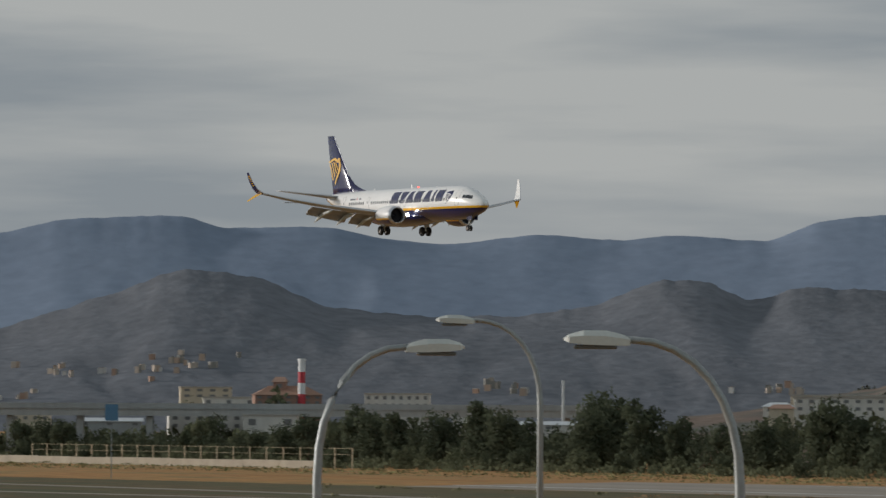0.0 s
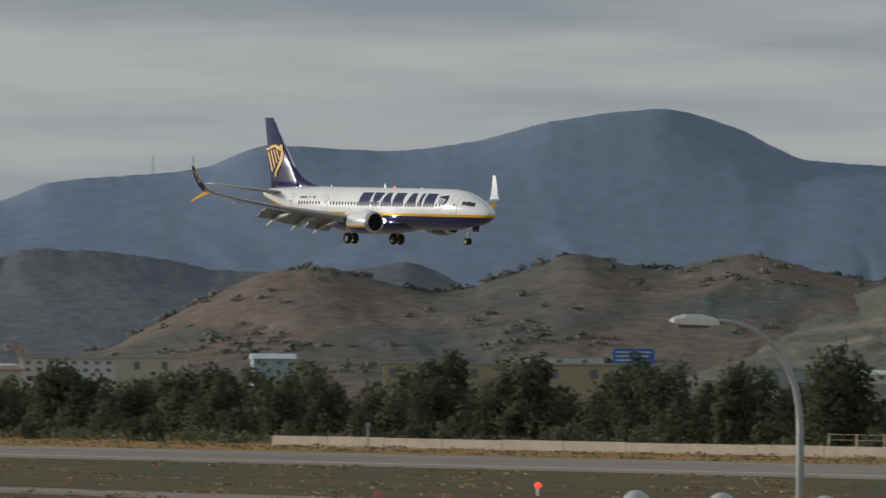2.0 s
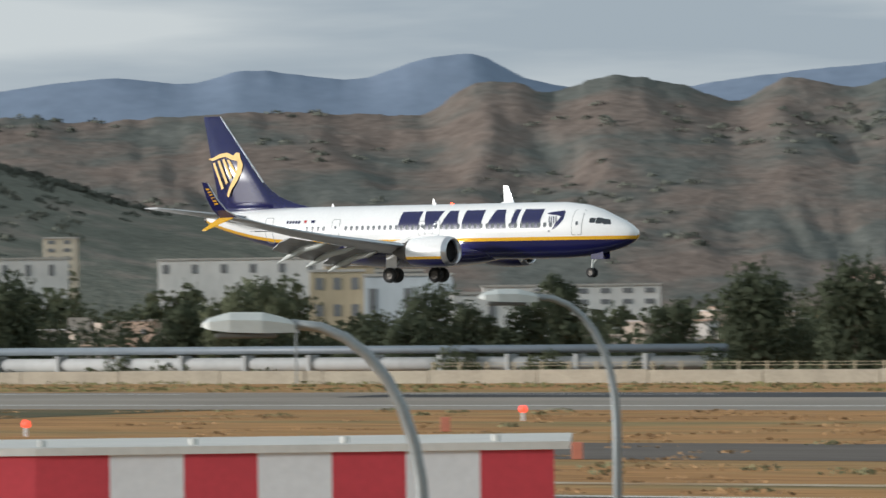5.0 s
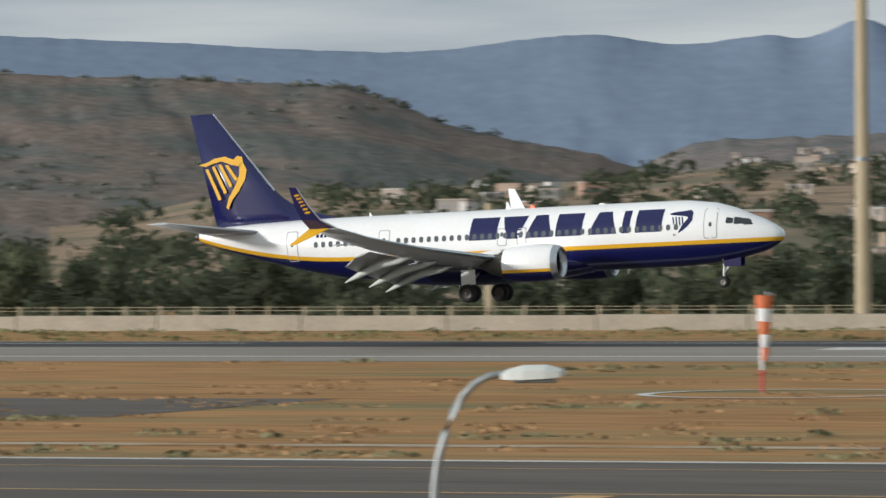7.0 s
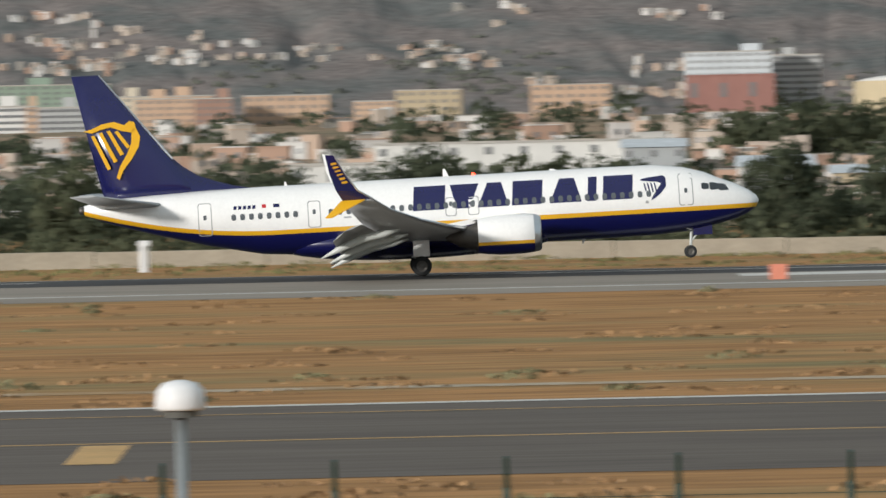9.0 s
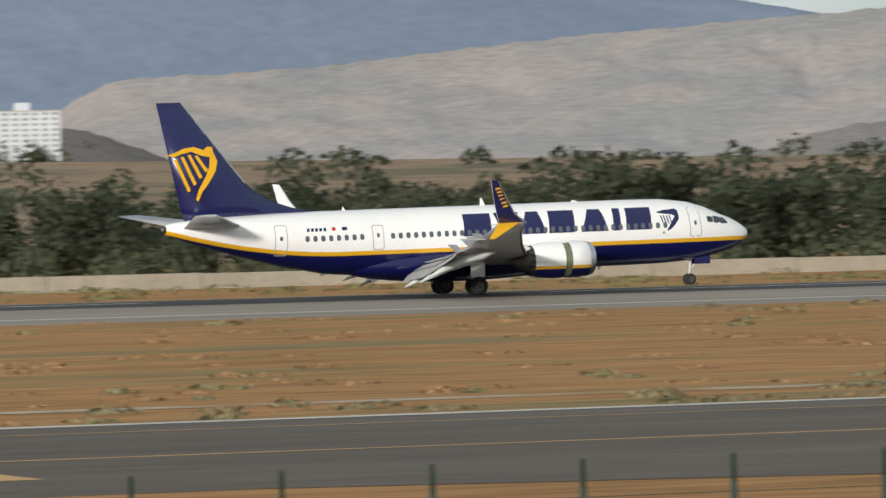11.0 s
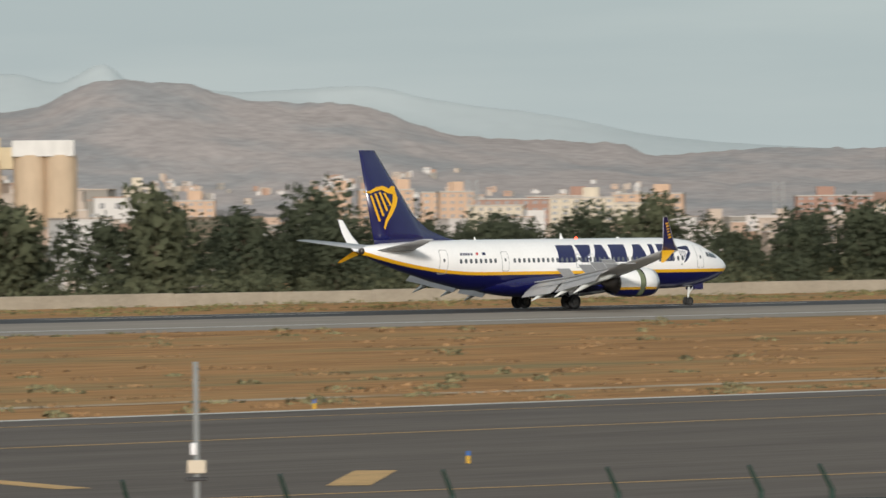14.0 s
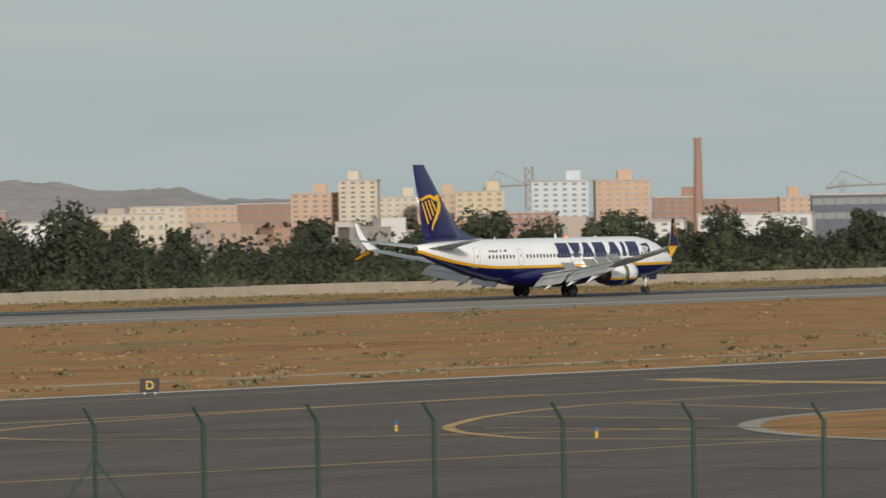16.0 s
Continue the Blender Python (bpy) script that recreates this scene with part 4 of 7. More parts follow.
        mesh_ob("pylon", v, [(0, 1, 2, 3), (4, 5, 6, 7), (0, 1, 5, 4), (1, 2, 6, 5), (2, 3, 7, 6), (3, 0, 4, 7)], M_WHITE, eng)
        # main gear
        leg = part("main_gear", TU([(.1, s * 2.86, 2.3), (.03, s * 2.86, 1.3), (0, s * 2.86, .57)], [.16, .13, .1], 12), M_HEAD, plane, "pale landing gear strut")
        part("axle", TU([(0, s * 2.86 - .5, .57), (0, s * 2.86 + .5, .57)], .09, 10), M_DARKMETAL, leg)
        part("side_brace", TU([(.05, s * 2.8, 1.25), (.35, s * 1.6, 2.0)], .07, 8), M_HEAD, leg)
        part("drag_brace", TU([(0, s * 2.86, .95), (-.55, s * 2.86, 1.1), (-.1, s * 2.86, 1.6)], .05, 8), M_HEAD, leg)
        part("gear_door", B(-.45, .5, s * 3.12 - .03, s * 3.12 + .03, 1.1, 2.05, bevel=.02), M_WHITE, leg, "pale gear door plate")
        for o in (-.43, .43):
            wheel(leg, 0, s * 2.86 + o, .57, .57, .4)
        MOVING.setdefault("main_gear", []).append(leg)
        # landing light in the wing root
        bm = bmesh.new()
        bmesh.ops.create_cone(bm, cap_ends=True, segments=16, radius1=.2, radius2=.2, depth=.05, matrix=Matrix.Translation((4.72, s * 2.3, 2.18)) @ Matrix.Rotation(radians(90), 4, "Y") @ Matrix.Rotation(radians(0), 4, "X"))
        part("landing_light", bm, M_LAMP, wing, "lit landing light in the wing root")
    # nose gear
    leg = part("nose_gear", TU([(15.75, 0, 1.75), (15.65, 0, .95), (15.6, 0, .36)], [.1, .09, .06], 12), M_HEAD, plane, "pale nose gear strut")
    part("axle", TU([(15.6, -.28, .36), (15.6, .28, .36)], .05, 8), M_DARKMETAL, leg)
    part("drag_brace", TU([(15.62, 0, .9), (16.5, 0, 1.85)], .05, 8), M_HEAD, leg)
    for o in (-.2, .2):
        wheel(leg, 15.6, o, .36, .36, .2)
    for s in (-1, 1):
        part("nose_gear_door", B(15.8, 16.9, s * .42 - .02, s * .42 + .02, 1.3, 1.85, bevel=.015), M_NAVY, leg, "navy nose gear door")
    # antennas and beacons
    for x, z, hh, w in ((1.9, 5.48, .45, .35), (-7.4, 5.46, .25, .2), (8.2, 5.48, .1, .5)):
        mesh_ob("antenna", [(x, -.03, z), (x, .03, z), (x - w, .03, z), (x - w, -.03, z), (x - w * .6, 0, z + hh), (x - w * .95, 0, z + hh)], [(0, 1, 4), (1, 2, 5, 4), (2, 3, 5), (3, 0, 4, 5)], M_WHITE, fus, "white blade antenna")
    for x, z0, z1 in ((9.6, 1.42, 1.1), (-1.6, 1.06, .75)):
        mesh_ob("antenna", [(x, -.03, z0), (x, .03, z0), (x - .25, .03, z0), (x - .25, -.03, z0), (x - .2, 0, z1)], [(0, 1, 4), (1, 2, 4), (2, 3, 4), (3, 0, 4)], M_WHITE, fus, "white blade antenna")
    for x, z in ((3.3, 5.53), (2.6, 1.0)):
        bm = bmesh.new()
        bmesh.ops.create_uvsphere(bm, u_segments=10, v_segments=8, radius=.1, matrix=Matrix.Translation((x, 0, z)))
        part("beacon", bm, M_RED, fus, "red anti-collision beacon")
    return plane


PLANE = airliner()


def motions():
    rows = []
    for t, x, z, p in FLIGHT:
        yaw = float(np.interp(t, [0, 2, 4, 5.2, 8, 9.5, 11, 16], [.8, 1.2, 2.2, CRAB, 1, .6, 0, 0]))
        hang = float(np.interp(t, [0, 8.4, 9.0, 10.0, 16], [.22, .22, .1, 0, 0]))
        rows.append((t, pose(x, RUNWAY, z + hang, 0, -p, yaw)))
    walk(PLANE, rows)
    for leg in MOVING["main_gear"]:
        walk(leg, [(t, pose(0, 0, -h)) for t, h in ((0, .22), (8.4, .22), (9.0, .1), (10.0, 0), (16, 0))])
    for sp, (x, y, z) in MOVING["spoiler"]:
        walk(sp, [(t, pose(x, y, z, 0, a, 0)) for t, a in ((0, 0), (9.1, 0), (9.9, 8), (11.0, 42), (16, 42))])
    for sl in MOVING["sleeve"]:
        walk(sl, [(t, pose(x, 0, 0)) for t, x in ((0, 0), (10.2, 0), (11.4, -.6), (16, -.6))])

# ---- trees ----
def rounded_shading(ob, normals):
    """Shades the leaves of a crown by the clump that they belong to."""
    ob.data.polygons.foreach_set("use_smooth", [True] * len(ob.data.polygons))
    ob.data.normals_split_custom_set_from_vertices(normals)


def leaf_quad(verts, faces, normals, p, u, w, s, out, width):
    """One leaf spray at p with its outer side towards out."""
    n = u.cross(w)
    if n.dot(out) < 0:
        w, n = -w, -n
    b = len(verts)
    verts += [p - u * s, p - w * s * width, p + u * s, p + w * s * width]
    if (verts[b + 1] - verts[b]).cross(verts[b + 2] - verts[b]).dot(out) < 0:
        faces.append((b, b + 3, b + 2, b + 1))
    else:
        faces.append((b, b + 1, b + 2, b + 3))
    m = (out * .68 + n.normalized() * .32).normalized()
    normals += [m, m, m, m]


def tree_proto(name, label, h, spread, bare, n, leaf, material, seed, taper=0.0, lobes=9):
    """A tapered trunk with limbs and a crown of leaf sprays gathered in lobes; hidden far below, copied into place."""
    rnd = random.Random(seed)
    root = empty(name)
    tagged(root, label, "tree", kind="")
    bm = bmesh.new()
    tube(bm, [(0, 0, -.3), (rnd.uniform(-.1, .1), rnd.uniform(-.1, .1), h * .35), (rnd.uniform(-.3, .3), rnd.uniform(-.3, .3), h * .75)], [h * .028, h * .02, h * .008], 7)
    centres = []
    for k in range(lobes):
        u = (k + .5) / lobes
        z = h * (bare + (.93 - bare) * u)
        r = spread * (1 - taper * u) * (.75 + .25 * math.sin(math.pi * u)) * rnd.uniform(.45, 1.0)
        a = k * 2.4 + rnd.uniform(-.5, .5)
        c = Vector((math.cos(a) * r * .62, math.sin(a) * r * .62, z))
        centres.append((c, max(.5, spread * rnd.uniform(.38, .62) * (1 - taper * u * .7))))
        tube(bm, [(0, 0, z * .7), (c.x * .6, c.y * .6, z * .9), (c.x, c.y, z)], [h * .012, h * .008, h * .004], 5)
    part("trunk", bm, M_BARK, root, "grey-brown trunk and limbs")
    verts, faces, normals = [], [], []
    for i in range(n):
        c, r = centres[rnd.randrange(lobes)]
        d = Vector((rnd.gauss(0, 1), rnd.gauss(0, 1), rnd.gauss(0, .85))).normalized()
        p = c + d * r * rnd.uniform(.55, 1.08)
        if p.z < h * bare * .6:
            p.z = h * bare * rnd.uniform(.6, 1)
        u = Vector((rnd.gauss(0, 1), rnd.gauss(0, 1), rnd.gauss(0, 1))).normalized()
        w = u.cross(d + Vector((.01, 0, 0))).normalized()
        s = leaf * rnd.uniform(.6, 1.3)
        leaf_quad(verts, faces, normals, p, u, w, s, d, .55)
    rounded_shading(mesh_ob("crown", verts, faces, material, root, "uneven crown of small leaves"), normals)
    return root


PROTO = [
    tree_proto("tree", "bushy dark green tree in the boundary belt", 7.0, 2.9, .12, 1500, .3, M_LEAF, 1),
    tree_proto("tree", "rounded olive-green tree in the boundary belt", 6.0, 2.6, .1, 1400, .28, M_LEAF2, 2),
    tree_proto("tree", "tall ragged dark tree in the boundary belt", 9.5, 2.9, .1, 1900, .32, M_LEAF, 3, taper=.35, lobes=13),
    tree_proto("tree", "broad dark green tree in the boundary belt", 8.0, 3.6, .14, 1900, .33, M_LEAF, 4, lobes=12),
    tree_proto("cypress", "tall slender dark cypress-like tree", 15.0, 1.9, .05, 2200, .34, M_LEAF, 5, taper=.6, lobes=20),
]
SHRUB = [
    tree_proto("shrub", "low grey-green shrub behind the boundary wall", 2.6, 2.3, .02, 700, .24, M_LEAF2, 11, lobes=8),
    tree_proto("shrub", "low dark green shrub behind the boundary wall", 3.4, 2.6, .02, 800, .26, M_LEAF, 12, lobes=8),
]
for o in SHRUB:
    o["category"] = "shrub"


def plant(proto, x, y, s, turn):
    m = pose(x, y, lie(y) - .05, 0, 0, turn) @ Matrix.Diagonal((s, s, s * 1.0, 1))
    c = copy_thing(proto, m)
    c.scale = (s, s, s)
    return c


def belt(bands, seed):
    """Trees along the far side of the runway; bands: (bearing from, to, mean tree height, trees per 100 m of x, depth)."""
    rnd = random.Random(seed)
    for a0, a1, hgt, dens, y0, y1 in bands:
        x0, x1 = math.tan(radians(a0)) * 475, math.tan(radians(a1)) * 475
        n = max(1, int((x1 - x0) / 100 * dens * 1.15))
        for k in range(n):
            x = x0 + (x1 - x0) * (k + rnd.uniform(.1, .9)) / n
            y = rnd.uniform(y0, y1)
            p = PROTO[rnd.choice((0, 0, 1, 2, 3, 3))]
            base = {0: 7.0, 1: 6.0, 2: 9.5, 3: 8.0}[PROTO.index(p)]
            plant(p, x, y, hgt / base * rnd.uniform(.75, 1.2), rnd.uniform(0, 360))


BANDS = [(-66, -62.2, 6.5, 9, 474, 500), (-62.2, -59.7, 9.0, 10, 474, 492), (-59.7, -55.5, 8.5, 13, 474, 496), (-55.5, -49.5, 9.5, 13, 472, 492), (-49.5, -45.6, 8.0, 14, 472, 490),
      (-45.6, -42.6, 10.5, 13, 474, 490), (-42.6, -39.0, 9.0, 13, 474, 492), (-38.6, -37.4, 8.0, 18, 472, 486), (-36.3, -32.5, 8.5, 14, 474, 490), (-32.5, -24, 6.0, 14, 474, 490), (-24, -12, 4.6, 17, 474, 492),
      (-11.0, -8.8, 5.5, 15, 474, 490), (-8.8, -4.3, 5.0, 18, 474, 488), (-4.3, -1.8, 7.0, 15, 474, 490), (-1.8, 7.0, 6.6, 16, 474, 490), (7.0, 16, 6.2, 15, 474, 490), (16, 31, 8.0, 17, 474, 492),
      (31, 38, 8.2, 17, 474, 494), (38, 41.6, 9.0, 17, 474, 494), (41.6, 48.5, 8.2, 15, 474, 500), (48.5, 56, 7.0, 15, 474, 505)]
belt(BANDS, 7)
for az, d, s in ((-46.18, 676, 1.02), (-45.98, 678, 1.08)):
    x, y, _ = at(az, d)
    plant(PROTO[4], x, y, s, az * 7)


def foliage_mass(name, places, leaf, per, material, label, category):
    """Uncountable low growth as one object; places: x, y, z, radius, height."""
    r = random.Random(name)
    verts, faces, normals = [], [], []
    for x, y, z, rad, hgt in places:
        heart = Vector((x, y, z + hgt * .3))
        for k in range(per):
            a, q = r.uniform(0, math.tau), math.sqrt(r.random())
            h = hgt * (1 - q * q * .6) * r.random() ** .5
            p = Vector((x + math.cos(a) * q * rad, y + math.sin(a) * q * rad, z + h))
            u = Vector((r.gauss(0, 1), r.gauss(0, .6), r.gauss(0, .8))).normalized()
            w = u.cross(Vector((r.gauss(0, 1), -1, r.gauss(0, .5)))).normalized()
            sz = leaf * r.uniform(.6, 1.4)
            leaf_quad(verts, faces, normals, p, u, w, sz, (p - heart + Vector((0, 0, .01))).normalized(), .6)
    ob = mesh_ob(name, verts, faces, material)
    rounded_shading(ob, normals)
    return tagged(ob, label, category, kind="stuff")


r0 = random.Random(5)
foliage_mass("undergrowth", [(x, r0.uniform(457, 474), -.6, r0.uniform(1.5, 3), r0.uniform(.8, 2.2) * (1.9 if x > 190 else 1.6 if x > -120 else 1.0)) for x in np.linspace(-1010, 740, 1500)], .3, 30, M_LEAF2, "rough green undergrowth behind the boundary wall", "undergrowth")
woods = []
for k in range(4200):
    y = 508 + 900 * r0.random() ** 1.4
    az = r0.uniform(-67, 58)
    if -25.5 < az < 39.5:
        if r0.random() < (.9 if 8 < az < 20 else .25):
            continue
        d, g = on_plain(az, y, 508, 1408)
        y = d * math.cos(radians(az))
    else:
        g = -.7
    woods.append((y * math.tan(radians(az)), y, g - .2, r0.uniform(2.5, 5), r0.uniform(2.5, 6) * (1 + y / 2500) * (.62 if -25.5 < az < 39.5 else 1)))
foliage_mass("far_woods", woods, .55, 60, M_LEAF, "distant dark trees scattered between the buildings", "woods")
thicket = []
r1 = random.Random(15)
for a0, a1, hgt, dens, y0, y1 in BANDS:
    x0, x1 = math.tan(radians(a0)) * 482, math.tan(radians(a1)) * 482
    n = int((x1 - x0) / (1.3 if a0 > 15 or a0 < -49 else 1.9))
    for k in range(n):
        thicket.append((x0 + (x1 - x0) * (k + r1.random()) / n, r1.uniform(y0 + 2, y1 + 8), -.6, r1.uniform(1.6, 3.2), hgt * (r1.uniform(.75, 1.08) if 15 < a0 < 47 else r1.uniform(.5, .9))))
foliage_mass("tree_thicket", thicket, .27, 240, M_LEAF, "dense dark thicket filling the tree belt", "thicket")
tufts = []
for k in range(750):
    y = r0.choice((r0.uniform(229, 250), r0.uniform(330, 346), r0.uniform(229, 346), r0.uniform(214, 224), r0.uniform(120, 164)))
    x = r0.uniform(-1.9, 1.5) * y
    if x > 55 and y < 165:
        continue
    tufts.append((x, y, lie(y) - .02, r0.uniform(.4, 1.3), r0.uniform(.12, .4)))
foliage_mass("grass_tufts", tufts, .12, 34, mat("green_tuft", (0.19, 0.175, 0.09), 0.9, vary=.3, island=.4), "green and grey tufts scattered in the dry grass", "grass")
dry = []
for k in range(2600):
    y = r0.uniform(214, 347) if k % 3 else r0.uniform(115, 165)
    x = r0.uniform(-1.7, 1.4) * y
    if x > 55 and y < 165:
        continue
    dry.append((x, y, lie(y) - .03, r0.uniform(.6, 2.2), r0.uniform(.08, .22)))
foliage_mass("dry_grass_tufts", dry, .11, 22, mat("dry_tuft", (0.285, 0.172, 0.082), 0.95, vary=.3, island=.45), "taller dry straw tufts in the grass", "grass")
foliage_mass("wall_foot_grass", [(x, r0.uniform(409, 452), -.52, r0.uniform(1, 3), r0.uniform(.1, .4)) for x in np.linspace(-1010, 740, 2200)], .16, 16, mat("verge_grass", (0.16, 0.15, 0.06), 0.95, vary=.3, island=.4), "green-brown verge grass before the boundary wall", "grass")


def hill_scrub(name, az0, az1, el0, el1, n, seed, lumps, size, material, label):
    """Dark bushes and small trees in drifts on a hillside, as one object."""
    r = random.Random(seed)
    drifts = [(r.uniform(az0, az1), r.uniform(el0, el1)) for k in range(lumps)]
    out = []
    for k in range(n):
        a, e = r.choice(drifts)
        az, el = a + r.gauss(0, .35), e + r.gauss(0, .08)
        d, z = on_hill(name, az, max(el0 - .1, el))
        x, y, _ = at(az, d)
        out.append((x, y, z - 1, r.uniform(.6, 1.3) * size, r.uniform(.5, 1.1) * size))
    return foliage_mass("hill_scrub", out, size * .22, 34, material, label, "scrub")


# scrub tone is drawn towards the hill colours, so haze lies in the paint
M_SCRUB = mat("hazy_scrub", (0.135, 0.14, 0.112), 0.95, vary=0.25, scale=0.05, island=0.15)
hill_scrub("hill_green", -48, -41, .35, 2.0, 1300, 31, 120, 3.2, M_SCRUB, "dark scrub and pines covering the hillside")
hill_scrub("hill_brown", -57, -47, .15, 1.2, 260, 32, 32, 3.0, M_SCRUB, "dark bushes in drifts on the dry hill")
hill_scrub("hill_plateau", -43, -22.5, .3, 1.6, 600, 33, 80, 3.2, M_SCRUB, "grey-green scrub on the eroded hills")
hill_scrub("hill_mid", -19, 18, .2, .75, 600, 34, 80, 3.6, M_SCRUB, "dark trees among the hillside houses")
rnd = random.Random(21)
for k in range(150):
    x = -1000 + k * 11.6 + rnd.uniform(-4, 4)
    plant(SHRUB[rnd.randrange(2)], x, rnd.uniform(460, 470), rnd.uniform(.6, 1.1), rnd.uniform(0, 360))
for o in PROTO + SHRUB:
    # the originals stand at the back of the belt too
    o.matrix_basis = pose(-420 + 23 * (PROTO + SHRUB).index(o), 497, lie(497) - .05)


# ---- boundary wall ----
def boundary_wall():
    w = empty("boundary_wall")
    tagged(w, "low beige concrete boundary wall beyond the runway", "wall", kind="structure")
    y = RUNWAY + 76
    for k in range(150):
        x0 = -980 + k * 12.0
        if -868 < x0 < -672 or -508 < x0 < -438:
            continue
        part("wall_panel", B(x0 + .04, x0 + 11.96, y - .12, y + .12, -.7, .6 + .04 * math.sin(k * 1.7), bevel=.03), M_WALL, w)
    return w


boundary_wall()


# ---- perimeter fence beside the terrace ----
def fence_post():
    p = empty("fence_post")
    tagged(p, "dark green steel fence post with angled top", "fence post", "posts of the perimeter fence")
    part("shaft", TU([(0, 0, -.2), (0, 0, 2.65), (0, 0, 2.8)], .062, 8), M_POST, p)
    part("angled_arm", TU([(0, 0, 2.78), (-.2, 0, 3.05), (-.38, 0, 3.3)], [.05, .045, .04], 8), M_POST, p)
    return p


POST = fence_post()


def fence(bearings, reach, lean, lift=0.0):
    """Posts at those bearings; reach, lean: distance and sideways lean of the arm, given along the bearing."""
    line = []
    for az in bearings:
        d = float(np.interp(az, *reach))
        x, y, _ = at(az, d)
        k = float(np.interp(az, *lean))
        a, b = radians(az), -math.sqrt(1 - k * k)
        dx, dy = k * math.cos(a) + b * math.sin(a), -k * math.sin(a) + b * math.cos(a)
        copy_thing(POST, pose(x, y, lie(y) + lift, 0, 0, math.degrees(math.atan2(-dy, -dx))))
        line.append((x, y, lie(y) + lift))
    for z in (.4, 1.5, 2.6):
        wire = part("fence_wire", TU([(x, y, g + z) for x, y, g in line], .006, 4), M_POST)
        tagged(wire, "thin wire strung along the perimeter fence", "wire", kind="structure")


LEAN = ([26, 29.5, 34, 39, 42, 47, 56], [0, .4, 0, -.35, -.5, -.75, -.85])
fence([-12.52 + 1.507 * k for k in range(12)] + [5.58 + 1.32 * k for k in range(18)] + [29.45, 30.75] + [39.27 - 1.39 * k for k in range(5, -1, -1)], ([-10, 10, 20, 29, 32, 39.3], [107, 107, 114, 122, 124, 127.5]), LEAN)
fence([40.66, 42.1, 43.55, 44.8, 45.42, 46.22, 47.17], ([40, 42, 47], [129, 131, 133]), LEAN)
fence([48.18, 49.13, 50.13, 51.15, 52.28, 53.42, 54.56, 55.7], ([48, 51, 54.5, 56], [182, 182, 176, 174]), LEAN)
POST.matrix_basis = pose(-23, 111.8, lie(111), 0, 0, 90)
for dx in (-1.3, 1.3):
    tagged(part("corner_strut", TU([(*at(48.18, 182)[:2], lie(121) + 1.9), (*at(48.18 + dx * .35, 181.4)[:2], lie(121) - .1)], .04, 8), M_POST), "slanting dark green strut bracing the fence corner", "strut")


# ---- street lamps in front of the airfield ----
def street_lamp(az, dist, top, reach, turn, head=.97, end_on=False):
    """A curved-arm lamp; reach: metres from pole to the far end of its head; turn: degrees from square to the view."""
    root = empty("street_lamp", facing(az, dist, 0, turn))
    tagged(root, "galvanised street lamp with curved arm and flat head", "street lamp", "street lamps along the terminal road")
    g = -3.0
    s = 1 if reach > 0 else -1
    r = abs(reach) - head
    pts = [(0, 0, g), (0, 0, top - 2.4)]
    for k in range(1, 9):
        a = k / 8 * math.pi / 2
        pts.append((s * r * (1 - max(math.cos(a), 0) ** .91), 0, top - 2.4 + 2.25 * math.sin(a) ** .91))
    part("pole", TU(pts, [.1, .08] + [.07 - .002 * k for k in range(8)], 12), M_POLE, root, "grey tapering pole with curved arm", smooth=True)
    x0, x1 = s * (r - .05), s * (r + head)
    v, f = [], []
    rows = [(0, .07, .05, -.06), (.12, .11, .10, -.07), (.35, .16, .15, -.08), (.7, .17, .14, -.08), (.92, .13, .07, -.06), (1.0, .05, .01, -.03)]
    for u, w, hi, lo in rows:
        x = x0 + (x1 - x0) * u
        z = top - .18 + .04 * u
        v += [(x, -w, z + lo), (x, -w, z + hi * .4), (x, -w * .5, z + hi), (x, w * .5, z + hi), (x, w, z + hi * .4), (x, w, z + lo)]
    for i in range(5):
        for k in range(6):
            f.append((i * 6 + k, i * 6 + (k + 1) % 6, i * 6 + 6 + (k + 1) % 6, i * 6 + 6 + k))
    f += [tuple(range(6)), tuple(range(30, 36))]
    hd = mesh_ob("lamp_head", v, f, M_HEAD, root, "pale flat lamp housing", smooth=False)
    xm0, xm1 = sorted((x0 + (x1 - x0) * .2, x0 + (x1 - x0) * .85))
    part("lens", B(xm0, xm1, -.12, .12, top - .30, top - .235, bevel=.02), M_LENS, hd, "dark glass under the lamp head")
    return root


street_lamp(-58.50, 100, 8.82, -2.7, 0)
street_lamp(-60.25, 172, 10.15, -2.75, 0)
street_lamp(-62.20, 112, 8.82, 2.55, 10)
street_lamp(-51.22, 135, 8.92, -2.72, 8)
street_lamp(-48.77, 100, 7.65, 2.9, -5)
street_lamp(-38.2, 71.5, 7.32, -2.4, 0)
street_lamp(-36.5, 112, 7.55, -2.35, 8)
street_lamp(-22.65, 102, 5.3, 2.1, -10)
street_lamp(-15.6, 132, 5.25, -1.45, 30)
def hooded_lamp():
    root = empty("hooded_lamp", facing(-1.8, 65, lie(65)))
    tagged(root, "hooded pale lamp on a thick grey post", "lamp")
    part("post", TU([(0, 0, -.1), (0, 0, 5.9)], [.075, .06], 14), M_POLE, root, smooth=True)
    bm = bmesh.new()
    tube(bm, [(0, 0, 5.84), (0, 0, 5.87), (0, 0, 6.04), (0, 0, 6.11), (0, 0, 6.14)], [.235, .258, .235, .17, .06], 20)
    part("hood", bm, M_CHECK_W, root, "white enamelled hood", smooth=True)
    part("lens", TU([(0, 0, 5.77), (0, 0, 5.83)], .18, 16), M_LENS, root)


hooded_lamp()
street_lamp(12.0, 120, 3.0, 1.05, 30)
street_lamp(33.5, 100, 2.85, 1.2, 20)

